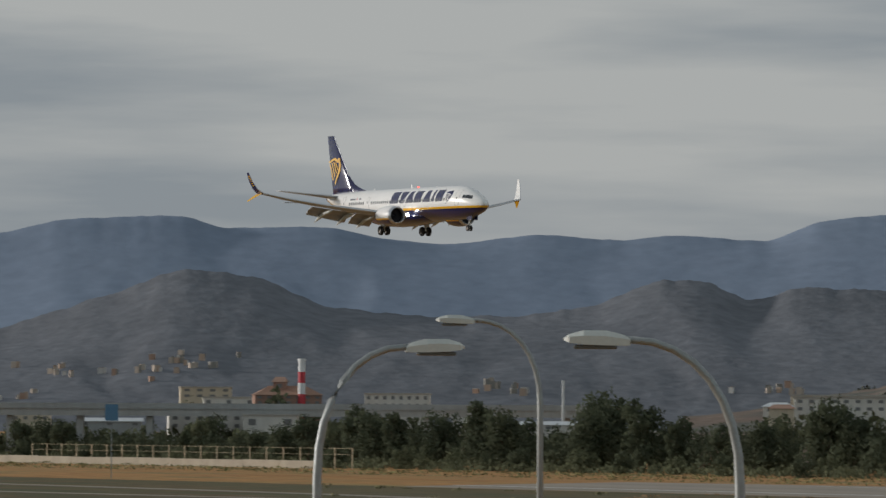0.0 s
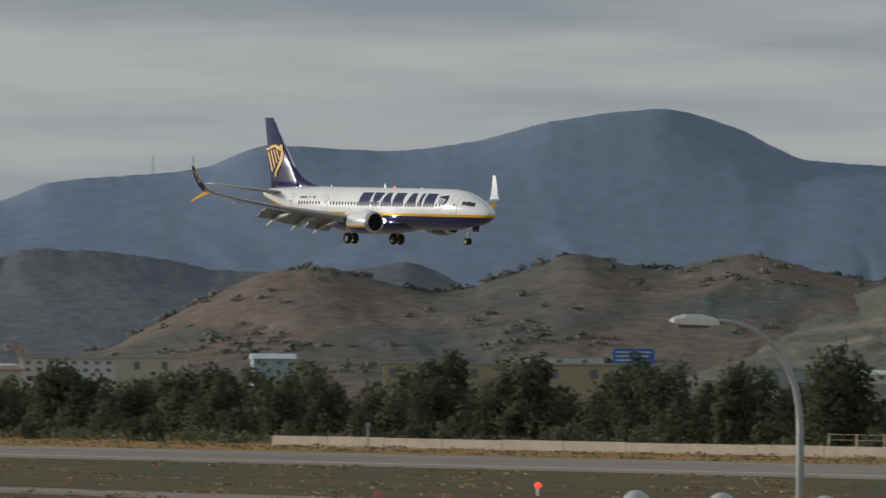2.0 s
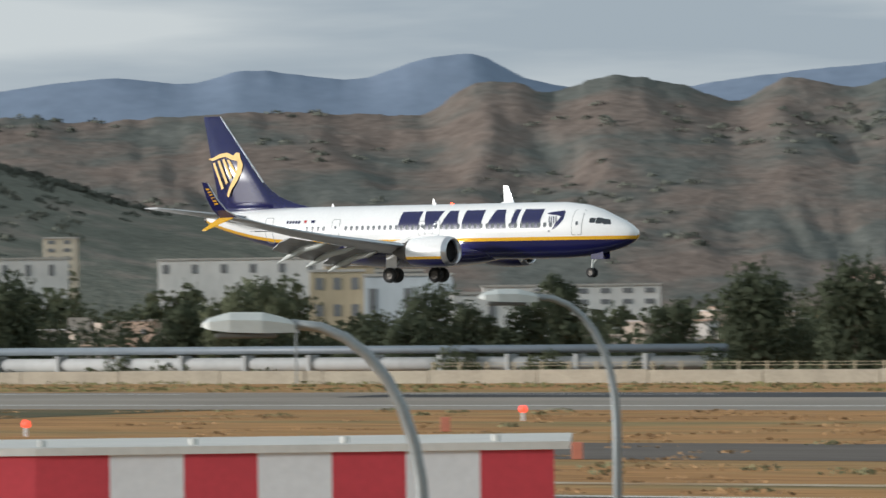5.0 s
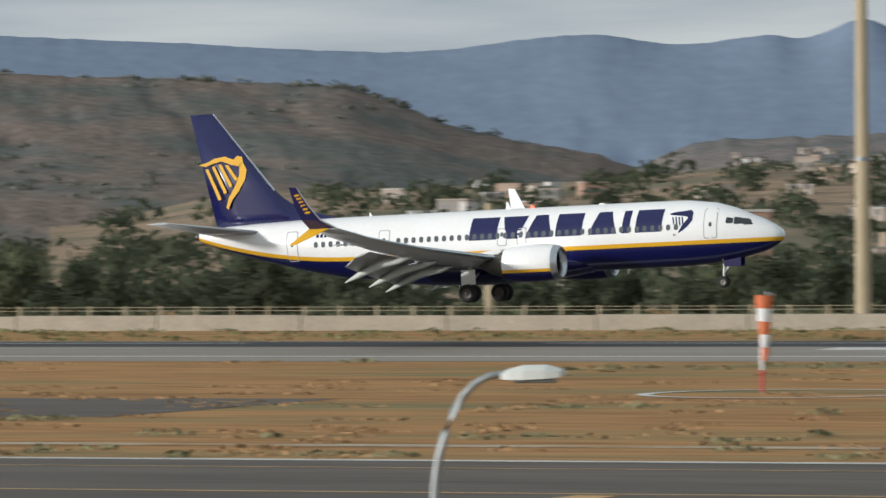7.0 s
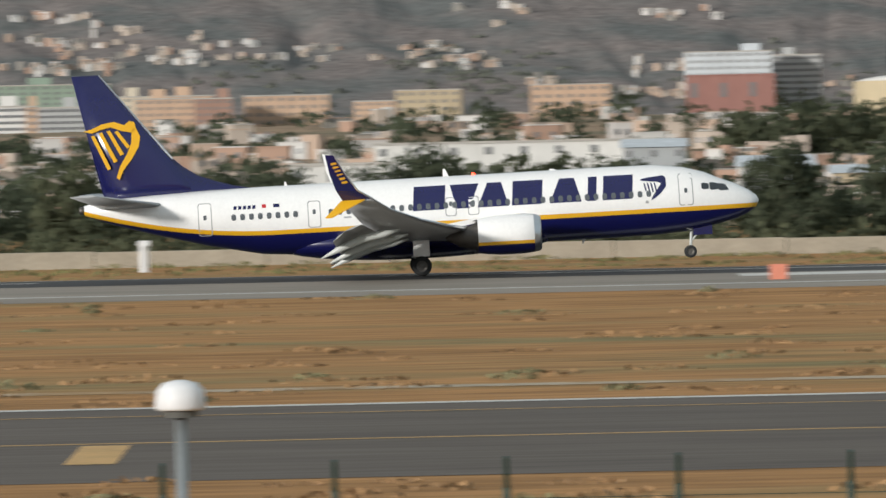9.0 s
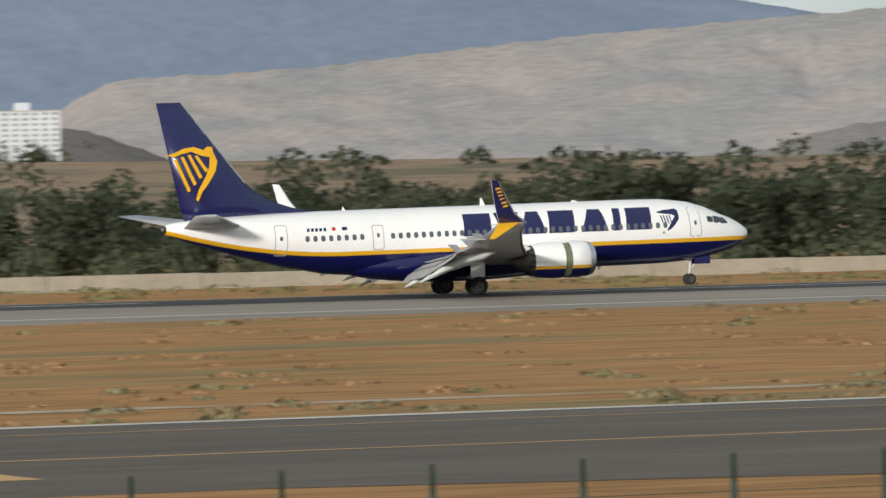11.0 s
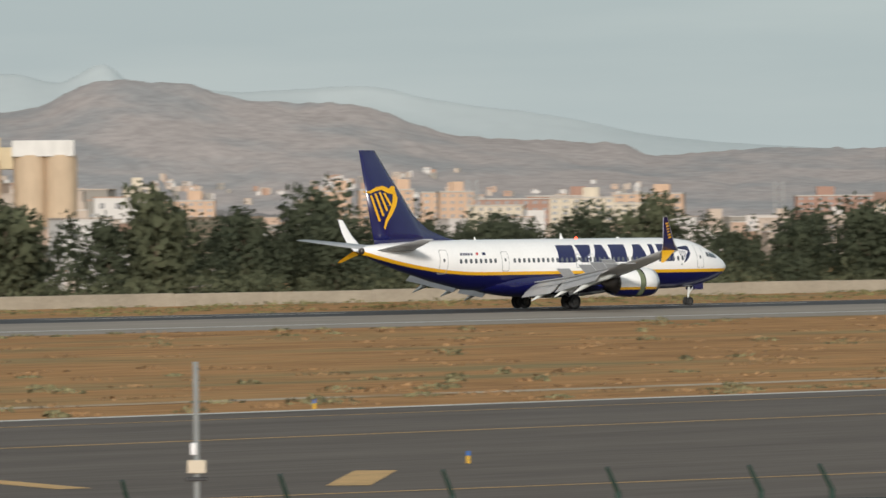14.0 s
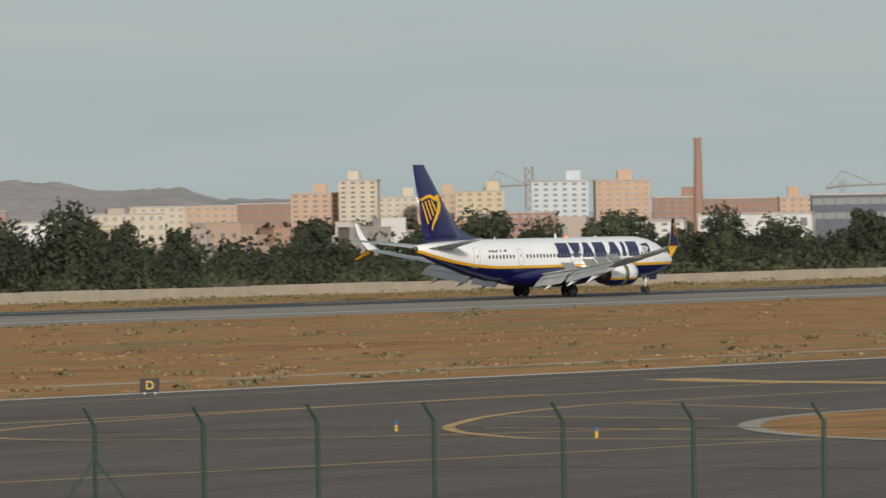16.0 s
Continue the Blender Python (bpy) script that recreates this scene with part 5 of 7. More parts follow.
# ---- buildings ----
PAINT = {"w": (.64, .62, .58), "cream": (.56, .49, .38), "brick": (.33, .20, .15), "orange": (.52, .36, .25), "tan": (.44, .36, .24), "grey": (.36, .37, .37), "teal": (.36, .45, .47), "pale": (.55, .58, .6),
         "red": (.30, .15, .125), "yellow": (.56, .46, .30), "office": (.40, .40, .39), "dark": (.13, .14, .16), "green": (.25, .32, .25), "blue": (.10, .22, .36), "silo": (.50, .38, .26), "maroon": (.13, .05, .05), "stripe": (.62, .60, .57)}
WORDS = {"w": "white", "cream": "cream", "brick": "brick-coloured", "orange": "orange-tan", "tan": "tan", "grey": "grey", "teal": "blue-grey", "pale": "pale grey", "red": "red", "yellow": "ochre yellow",
         "office": "grey concrete", "dark": "dark glass-fronted", "green": "grey-green", "blue": "blue", "silo": "tan concrete", "maroon": "dark maroon", "stripe": "white banded"}
M_BLD = {k: mat("facade_" + k, c, .85, vary=.16, scale=.12, stretch=(1, 1, .4)) for k, c in PAINT.items()}
M_ROOF_TILE = mat("clay_roof", (.31, .185, .13), .9, vary=.25, scale=.3)
M_ROOF_FLAT = mat("flat_roof", (.42, .39, .35), .9, vary=.2, scale=.2)
# pane colour is raised from near black to stand for haze at this distance
M_WINDOW = mat("dark_window", (.175, .175, .175), .3, vary=.2)


def unit_window():
    me = bpy.data.meshes.new("window")
    bm = B(-.5, .5, -.06, .06, -.5, .5)
    bm.to_mesh(me)
    bm.free()
    me.materials.append(M_WINDOW)
    return me


WINDOW = unit_window()
BUILT = [0]
SCREEN = []


def building(az0, az1, z0, z1, dist, paint, floors, bays, roof, foot=-.7):
    """A building whose front faces the airfield between two bearings; z0, z1: lowest and highest visible heights."""
    az = (az0 + az1) / 2
    back = max(1.0, 516 / (dist * math.cos(radians(az))))
    dist, z0, z1 = dist * back, EYE[2] + (z0 - EYE[2]) * back, EYE[2] + (z1 - EYE[2]) * back
    w = radians(az1 - az0) * dist
    r = random.Random(BUILT[0])
    BUILT[0] += 1
    d = min(max(8.0, w * .5), 26.0)
    root = empty("building", facing(az, dist, 0, r.uniform(-4, 4)))
    if z0 > 2.5:
        for k in range(int(w / 2.2) + 3):
            x, y, _ = at(az + math.degrees((r.uniform(-.55, .55) * w) / dist), dist - r.uniform(4, 9))
            SCREEN.append((x, y, -.7, r.uniform(2, 4), (z0 + .7) * r.uniform(.85, 1.12)))
    kind = {"flat": "flat-roofed", "gable": "gabled", "hip": "hip-roofed"}[roof]
    size = "long low" if w > 5 * (z1 - z0) and floors < 3 else "multi-storey" if floors > 3 else "low"
    tagged(root, f"{WORDS[paint]} {size} {kind} building beyond the tree belt", "building", "buildings beyond the airfield")
    top = z1 if roof == "flat" else z0 + (z1 - z0) * .62
    part("wall", B(-w / 2, w / 2, 0, d, foot, top, bevel=.05), M_BLD[paint], root, WORDS[paint] + " rendered walls")
    if roof == "flat":
        part("roof", B(-w / 2 - .15, w / 2 + .15, -.15, d + .15, top - .02, top + .25), M_ROOF_FLAT if paint != "red" else M_BLD["red"], root, "flat roof with parapet")
        if floors > 3:
            u = r.uniform(-.3, .2) * w
            part("stair_head", B(u, u + w * .16 + 1, d * .3, d * .7, top, top + 2.0), M_BLD[paint], root)
    else:
        inset = 0 if roof == "gable" else w * .25
        v = [(-w / 2 - .3, -.3, top), (w / 2 + .3, -.3, top), (w / 2 + .3, d + .3, top), (-w / 2 - .3, d + .3, top), (-w / 2 - .3 + inset, d / 2, z1), (w / 2 + .3 - inset, d / 2, z1)]
        mesh_ob("roof", v, [(0, 1, 5, 4), (2, 3, 4, 5), (1, 2, 5), (3, 0, 4), (0, 3, 2, 1)], M_ROOF_TILE if paint in ("brick", "red", "cream", "orange") else M_BLD["pale"], root, "pitched roof")
    fh = (top - z0) / floors
    if fh > .8:
        for f in range(-min(3, int(max(0, z0) / fh)) if floors > 2 else 0, floors):
            for b in range(bays):
                if floors == 1 and b % 2:
                    continue
                win = new("window", WINDOW)
                win.parent = root
                x = -w / 2 + (b + .5) * w / bays
                wide = w / bays * (.9 if paint in ("stripe", "office", "dark") else .42)
                win.location = (x, 0, z0 + (f + .55) * fh)
                win.scale = (min(wide, 12 if paint in ("stripe", "office", "dark") else 2.6), 1, fh * .45)
    return root


building(-63.50, -62.85, 5.4, 7.4, 850, "w", 2, 6, "flat")
building(-62.85, -62.38, 5.5, 7.3, 830, "w", 1, 3, "flat")
building(-62.75, -62.16, 8.2, 12.5, 1150, "brick", 3, 7, "hip")
building(-62.59, -62.48, 11.7, 14.1, 1152, "brick", 1, 1, "hip")
building(-61.79, -61.22, 8.5, 11.4, 1250, "w", 2, 8, "flat")
building(-63.20, -62.75, 8.8, 10.7, 1300, "w", 1, 5, "flat")
building(-63.40, -62.95, 10.9, 13.5, 1500, "cream", 2, 4, "flat")
building(-64.29, -63.74, 5.6, 6.9, 900, "grey", 1, 5, "gable")
building(-64.88, -64.54, 6.2, 8.2, 1000, "cream", 2, 4, "flat")
building(-58.25, -58.03, 7.7, 9.4, 1000, "cream", 2, 3, "hip")
building(-58.03, -57.22, 8.2, 10.6, 1080, "w", 2, 8, "flat")
building(-60.43, -59.83, 5.6, 6.8, 800, "w", 1, 6, "gable")
building(-61.02, -60.53, 7.0, 9.1, 1300, "w", 1, 6, "flat")
building(-58.06, -56.60, 8.1, 11.0, 1100, "cream", 1, 12, "flat")
building(-58.30, -58.06, 8.0, 9.8, 1050, "w", 1, 2, "hip")
building(-56.01, -55.64, 9.8, 12.3, 1200, "teal", 1, 4, "gable")
building(-54.87, -52.41, 7.0, 9.8, 900, "tan", 1, 14, "flat")
building(-53.83, -52.94, 9.9, 11.6, 1100, "w", 1, 8, "flat")
building(-51.79, -51.00, 6.1, 9.3, 850, "grey", 1, 7, "flat")
building(-50.95, -50.46, 7.8, 9.6, 1000, "w", 1, 5, "gable")
building(-49.64, -47.61, 9.3, 12.3, 900, "pale", 1, 12, "gable")
building(-47.61, -46.39, 7.9, 10.7, 820, "w", 2, 9, "flat")
building(-47.56, -46.57, 10.9, 13.1, 1000, "w", 1, 6, "gable")
building(-45.90, -45.48, 10.0, 12.1, 1000, "teal", 1, 4, "flat")
building(-45.48, -44.79, 9.3, 11.1, 950, "w", 2, 5, "flat")
building(-44.29, -43.65, 7.7, 10.0, 800, "w", 2, 5, "flat")
building(-43.90, -43.10, 8.5, 10.4, 1000, "brick", 1, 5, "gable")
building(-43.72, -43.05, 4.4, 6.5, 640, "w", 1, 5, "gable")
building(-42.76, -42.46, 6.7, 8.8, 800, "red", 1, 3, "hip")
building(-42.46, -42.11, 7.1, 10.1, 830, "red", 2, 3, "hip")
building(-42.09, -41.28, 9.4, 13.0, 950, "w", 1, 8, "flat")
building(-41.50, -41.22, 12.6, 16.2, 980, "cream", 3, 2, "flat")
building(-40.50, -38.97, 9.6, 12.3, 900, "w", 1, 12, "flat")
building(-39.04, -38.60, 6.0, 10.4, 700, "tan", 1, 3, "flat")
building(-38.60, -38.18, 6.1, 9.7, 690, "grey", 1, 3, "flat")
building(-39.17, -38.70, 4.4, 9.6, 640, "tan", 2, 3, "flat")
building(-38.70, -37.93, 3.8, 9.1, 635, "pale", 1, 5, "flat")
building(-37.93, -37.09, 3.9, 7.2, 650, "w", 1, 6, "flat")
building(-37.66, -36.10, 5.3, 8.0, 800, "w", 2, 8, "flat")
building(-34.43, -33.83, 7.1, 9.5, 900, "cream", 1, 5, "gable")
building(-33.83, -33.34, 6.8, 8.8, 760, "red", 1, 4, "hip")
building(-33.31, -32.60, 6.2, 8.7, 850, "blue", 1, 6, "gable")
building(-22.03, -21.46, 2.9, 6.5, 560, "cream", 1, 4, "flat")
building(-18.94, -18.37, 10.1, 13.9, 1100, "cream", 2, 6, "flat")
building(-18.22, -17.30, 11.8, 14.8, 1200, "w", 2, 9, "flat")
building(-18.76, -16.78, 9.8, 11.8, 1050, "w", 1, 14, "flat")
building(-16.51, -14.56, 10.2, 13.0, 1100, "yellow", 1, 14, "flat")
building(-20.13, -19.69, 4.3, 8.3, 600, "brick", 2, 3, "flat")
building(-17.51, -16.84, 7.9, 10.9, 1050, "w", 1, 5, "flat")
building(-15.03, -14.12, 12.9, 17.4, 1350, "office", 3, 9, "flat")
building(-14.12, -13.20, 13.5, 17.2, 1400, "cream", 2, 8, "flat")
building(-12.71, -11.12, 9.4, 15.9, 1150, "office", 3, 12, "flat")
building(-13.20, -12.68, 9.5, 14.8, 1120, "office", 4, 4, "flat")
building(-11.12, -10.48, 9.3, 15.3, 1250, "office", 3, 6, "flat")
building(-8.88, -6.71, 8.2, 13.5, 1150, "dark", 4, 16, "flat")
building(-6.71, -5.37, 7.8, 14.2, 1120, "dark", 5, 10, "flat")
building(-5.32, -4.67, 13.2, 19.5, 1400, "orange", 5, 7, "flat")
building(-3.74, -3.09, 10.1, 15.7, 1150, "stripe", 5, 8, "flat")
building(-3.09, -2.99, 9.9, 15.6, 1149, "orange", 5, 1, "flat")
building(-2.99, -2.55, 10.3, 15.7, 1200, "office", 5, 5, "flat")
building(-2.34, -1.99, 11.6, 18.2, 1300, "cream", 5, 4, "flat")
building(-1.99, -1.46, 11.4, 18.0, 1280, "orange", 5, 6, "flat")
building(-3.37, -2.36, 17.5, 24.0, 1600, "green", 5, 10, "flat")
building(-2.14, -1.62, 11.3, 17.3, 1250, "orange", 5, 6, "flat")
building(-1.62, -1.29, 11.1, 17.1, 1240, "brick", 5, 4, "flat")
building(-1.19, -0.44, 13.4, 17.9, 1300, "orange", 3, 8, "flat")
building(-0.23, 0.14, 13.0, 16.4, 1300, "orange", 3, 4, "flat")
building(0.14, 0.71, 14.9, 20.1, 1500, "tan", 3, 6, "flat")
building(1.33, 2.02, 15.5, 20.7, 1500, "orange", 3, 7, "flat")
building(2.69, 3.46, 13.8, 20.1, 1300, "red", 1, 6, "flat")
building(2.69, 3.44, 20.8, 28.8, 1600, "pale", 5, 9, "flat")
building(3.44, 3.86, 20.3, 27.9, 1620, "office", 5, 5, "flat")
building(-0.06, 2.41, 5.7, 7.6, 750, "w", 1, 16, "flat")
building(-0.81, 0.09, 3.4, 5.7, 640, "w", 1, 6, "flat")
building(3.15, 3.79, 2.9, 5.8, 660, "w", 1, 5, "gable")
building(3.94, 4.42, 2.3, 4.6, 680, "tan", 1, 4, "gable")
building(2.12, 2.66, 5.5, 7.7, 640, "grey", 1, 5, "gable")
building(4.60, 4.83, 21.2, 26.2, 1500, "red", 4, 3, "flat")
building(4.93, 5.16, 21.0, 25.7, 1500, "red", 4, 3, "flat")
building(4.91, 6.18, 4.9, 9.7, 850, "orange", 4, 14, "flat")
building(6.18, 6.57, 4.6, 10.7, 860, "orange", 5, 4, "flat")
building(6.57, 6.82, 4.5, 9.1, 850, "cream", 4, 3, "flat")
building(6.82, 7.88, 4.5, 8.7, 840, "orange", 4, 11, "flat")
building(8.08, 9.59, 4.0, 8.5, 900, "orange", 4, 14, "flat")
building(7.86, 8.80, 8.5, 11.9, 1100, "brick", 3, 9, "flat")
building(9.59, 10.33, 4.2, 10.1, 700, "w", 1, 3, "flat")
building(7.30, 8.31, 16.9, 19.9, 1500, "red", 1, 9, "flat")
building(6.86, 9.38, 2.1, 4.8, 580, "w", 1, 16, "flat")
building(7.37, 8.01, 9.0, 12.0, 1150, "orange", 2, 5, "flat")
building(15.43, 16.45, 12.0, 16.6, 1250, "yellow", 2, 10, "flat")
building(16.70, 17.00, 16.2, 22.2, 1500, "orange", 5, 4, "flat")
building(17.00, 17.57, 16.0, 22.5, 1500, "cream", 5, 7, "flat")
building(17.62, 18.23, 16.1, 23.2, 1450, "pale", 6, 7, "flat")
building(9.90, 10.45, 3.1, 5.2, 560, "blue", 1, 3, "flat")
building(27.53, 28.45, 2.6, 6.2, 570, "red", 1, 6, "gable")
building(29.81, 30.25, 9.9, 14.2, 1000, "yellow", 3, 5, "flat")
building(30.25, 30.74, 9.7, 14.5, 1010, "yellow", 3, 6, "flat")
building(28.07, 28.57, 10.7, 14.6, 1250, "cream", 4, 6, "flat")
building(28.56, 29.16, 8.2, 12.0, 1100, "w", 3, 6, "flat")
building(27.50, 28.07, 5.9, 8.7, 850, "w", 2, 6, "flat")
building(28.31, 28.71, 6.3, 8.9, 860, "cream", 2, 4, "flat")
building(29.75, 29.90, 6.9, 8.5, 700, "w", 1, 1, "flat")
building(30.49, 30.89, 7.1, 9.1, 900, "w", 2, 4, "flat")
building(31.34, 32.42, 8.4, 11.9, 1000, "w", 1, 9, "gable")
building(30.94, 31.39, 10.4, 14.3, 1200, "w", 2, 5, "flat")
building(32.80, 33.46, 8.4, 10.5, 1050, "teal", 1, 6, "flat")
building(33.46, 33.79, 8.2, 10.4, 1045, "blue", 1, 3, "flat")
building(33.24, 34.16, 4.7, 7.5, 760, "tan", 1, 8, "gable")
building(34.17, 34.52, 4.6, 7.7, 755, "maroon", 1, 3, "flat")
building(34.57, 34.99, 4.7, 8.8, 900, "w", 2, 4, "flat")
building(34.68, 35.12, 5.3, 6.9, 700, "w", 1, 4, "flat")
building(35.14, 35.42, 2.4, 4.4, 590, "grey", 1, 2, "gable")
building(33.13, 33.75, 3.2, 4.4, 560, "grey", 1, 4, "gable")
building(36.39, 36.84, 6.8, 12.1, 820, "silo", 5, 3, "flat")
building(36.84, 37.10, 6.4, 12.6, 815, "w", 5, 1, "flat")
building(37.10, 37.62, 6.3, 13.3, 810, "silo", 4, 3, "flat")
building(39.25, 39.55, 5.7, 13.4, 1300, "cream", 5, 4, "flat")
building(39.55, 40.04, 5.6, 10.4, 1250, "orange", 4, 6, "flat")
building(40.89, 41.23, 5.7, 11.6, 1150, "orange", 5, 4, "flat")
building(41.31, 41.78, 5.3, 11.9, 1180, "orange", 6, 5, "flat")
building(41.85, 42.22, 5.8, 11.6, 1250, "orange", 5, 4, "flat")
building(42.25, 42.74, 5.3, 8.8, 1100, "cream", 3, 6, "flat")
building(42.77, 43.33, 5.5, 10.8, 1300, "brick", 4, 7, "flat")
building(43.33, 43.92, 5.4, 9.3, 1300, "cream", 4, 7, "flat")
building(42.01, 42.31, 6.5, 11.5, 1200, "orange", 4, 4, "flat")
building(42.31, 42.97, 6.2, 10.2, 1250, "brick", 3, 8, "flat")
building(42.97, 43.54, 5.8, 10.2, 1200, "cream", 4, 6, "flat")
building(43.54, 44.14, 6.6, 11.1, 1300, "orange", 4, 6, "flat")
building(45.13, 45.82, 6.2, 10.5, 1350, "brick", 4, 8, "flat")
building(45.82, 46.81, 5.3, 11.1, 1300, "cream", 3, 10, "gable")
building(46.21, 46.56, 4.9, 7.0, 900, "w", 2, 6, "flat")
building(46.81, 47.45, 5.2, 10.3, 1350, "brick", 4, 8, "flat")
building(47.45, 48.19, 4.8, 7.8, 1000, "w", 2, 7, "flat")
building(48.19, 48.83, 4.1, 9.1, 1200, "cream", 3, 8, "flat")
building(48.07, 48.47, 5.1, 7.0, 1000, "yellow", 1, 4, "flat")
building(48.52, 49.01, 6.9, 10.8, 1400, "cream", 3, 6, "flat")
building(49.01, 49.46, 6.7, 10.8, 1400, "orange", 3, 6, "flat")
building(49.46, 49.96, 6.5, 11.1, 1400, "brick", 3, 7, "flat")
building(49.93, 50.36, 7.7, 12.7, 1300, "orange", 5, 5, "flat")
building(50.35, 50.69, 7.6, 15.1, 1290, "cream", 8, 4, "flat")
building(50.69, 51.04, 7.5, 11.9, 1350, "cream", 4, 5, "flat")
building(51.04, 51.39, 6.5, 12.3, 1330, "orange", 5, 4, "flat")
building(51.37, 51.80, 6.9, 12.6, 1300, "yellow", 5, 5, "flat")
building(51.54, 52.25, 4.6, 8.0, 1000, "brick", 3, 9, "flat")
building(52.04, 52.54, 7.8, 13.8, 1200, "pale", 6, 6, "flat")
building(52.60, 53.08, 7.8, 13.8, 1200, "orange", 6, 6, "flat")
building(52.92, 53.37, 5.1, 6.6, 800, "w", 2, 4, "flat")
building(53.10, 53.52, 6.3, 10.6, 1250, "brick", 4, 5, "flat")
building(53.52, 54.21, 6.0, 10.3, 1300, "brick", 3, 8, "flat")
building(53.49, 54.49, 5.2, 7.3, 750, "w", 1, 7, "flat")
building(54.21, 54.51, 6.0, 10.1, 1200, "orange", 4, 4, "flat")
building(54.49, 55.30, 5.8, 9.7, 900, "dark", 2, 8, "flat")


for k in range(90):
    x, y, _ = at(random.Random(k).uniform(3.0, 6.2), 880 + k % 9)
    SCREEN.append((x, y, -.7, 3.2, 12.6 * random.Random(k + 99).uniform(.85, 1.1)))
foliage_mass("tree_rows", SCREEN, .6, 170, M_LEAF2, "rows of hazy trees standing before the buildings", "trees")


# ---- far towns ----
def town_paint():
    m = mat("town_walls", (.6, .55, .48), .9, vary=.1, scale=.2)
    n, l = m.node_tree.nodes, m.node_tree.links
    geo, ramp = n.new("ShaderNodeNewGeometry"), n.new("ShaderNodeValToRGB")
    ramp.color_ramp.interpolation = "CONSTANT"
    cols = [(.54, .51, .48), (.48, .40, .33), (.46, .34, .26), (.58, .56, .53), (.40, .26, .19), (.43, .36, .30), (.27, .25, .22)]
    el = ramp.color_ramp.elements
    while len(el) < len(cols):
        el.new(.5)
    for k, c in enumerate(cols):
        el[k].position, el[k].color = k / len(cols), (*c, 1)
    l.new(geo.outputs["Random Per Island"], ramp.inputs["Fac"])
    l.new(ramp.outputs["Color"], n["Principled BSDF"].inputs["Base Color"])
    return m


M_TOWN = town_paint()


def town(places, label, seed):
    """Small far houses: walls, a lower or higher wing and a row of dark openings, as one object."""
    r = random.Random(seed)
    verts, faces, slots = [], [], []

    def cuboid(cx, cy, z0, z1, w, d, a, slot):
        b = len(verts)
        for z in (z0, z1):
            for sx, sy in ((-1, -1), (1, -1), (1, 1), (-1, 1)):
                x, y = sx * w / 2, sy * d / 2
                verts.append((cx + x * math.cos(a) - y * math.sin(a), cy + x * math.sin(a) + y * math.cos(a), z))
        for f in ((0, 1, 5, 4), (1, 2, 6, 5), (2, 3, 7, 6), (3, 0, 4, 7), (4, 5, 6, 7)):
            faces.append(tuple(b + k for k in f))
            slots.append(slot)

    for x, y, z, w, h in places:
        a = -math.atan2(x, y) + r.uniform(-.5, .5)
        cuboid(x, y, z - 4, z + h, w, w * .8, a, 0)
        cuboid(x, y, z + h, z + h + .15, w * 1.06, w * .86, a, 0)
        if r.random() < .5:
            cuboid(x + math.cos(a) * w * .6, y + math.sin(a) * w * .6, z - 4, z + h * r.uniform(.5, 1.5), w * .6, w * .6, a, 0)
        if w < 3:
            continue
        n = max(2, int(w / 2.2))
        for f in range(max(1, int(h / 2.2))):
            for k in range(n):
                u = (k + .5) / n * w - w / 2
                px, py = x + u * math.cos(a) + w * .41 * math.sin(a), y + u * math.sin(a) - w * .41 * math.cos(a)
                cuboid(px, py, z + f * 2.2 + .7, z + f * 2.2 + 1.5, .7, .2, a, 1)
    return tagged(mesh_ob("far_town", verts, faces, [M_TOWN, M_WINDOW], slots=slots), label, "town", kind="stuff")


def hillside(name, az0, az1, el0, el1, n, seed, size=(1.8, 4.2), lumps=None, high=(1.1, 2.4)):
    r = random.Random(seed)
    out, knots = [], []
    while len(knots) < n / 9:
        az = r.gauss(*r.choice(lumps)) if lumps else r.uniform(az0, az1)
        if az0 < az < az1:
            knots.append((az, el0 + (el1 - el0) * r.random() ** 1.4))
    while len(out) < n:
        a, e = r.choice(knots)
        az = a + r.gauss(0, .22)
        if not az0 < az < az1:
            continue
        el = max(el0 - .05, e + r.gauss(0, .035))
        d, z = on_hill(name, az, el)
        x, y, _ = at(az, d - 4)
        out.append((x, y, z, r.uniform(*size), r.uniform(*high)))
    return out


def plain(az0, az1, d0, d1, n, seed, size=(3.5, 8), high=(2, 5)):
    r = random.Random(seed)
    out = []
    for k in range(n):
        az, d = r.uniform(az0, az1), r.uniform(d0, d1)
        d, g = on_plain(az, max(d, 530 / math.cos(radians(az))) if not -25.5 < az < 39.5 else d, d0, d1)
        x, y, _ = at(az, d)
        out.append((x, y, g, r.uniform(*size), r.uniform(*high)))
    return out


town(hillside("hill_mid", -20, -13, .3, .6, 330, 1), "white and tan houses climbing the hillside", 1)
town(hillside("hill_mid", -15.5, -4.5, .45, .95, 850, 2, lumps=[(-13, 1.3), (-11, 1.2), (-8.5, 1.0), (-6.5, .7)]), "dense white hillside suburb under the hills", 2)
town(hillside("hill_mid", -5.0, 3.5, .65, 1.2, 150, 3, lumps=[(-3.6, .6), (-2.6, .5), (0, .8), (-1.2, .8), (1.6, .5)]), "white houses scattered over the scrub hill", 3)
town(hillside("hill_mid", 1.0, 8.5, .4, .68, 80, 4), "pale houses at the foot of the hills", 4)
town(hillside("hill_mid", 8.5, 18.5, .2, .42, 90, 5, lumps=[(10, .6), (13, .8), (16.5, .6)]), "pale villas along the earth terrace", 5)
town(hillside("hill_foot", 26, 36.5, .1, .42, 260, 6, lumps=[(34, 1.2), (35.5, .7), (32, 1.5), (29, 1.6)]), "white houses spread over the lower slopes", 6)
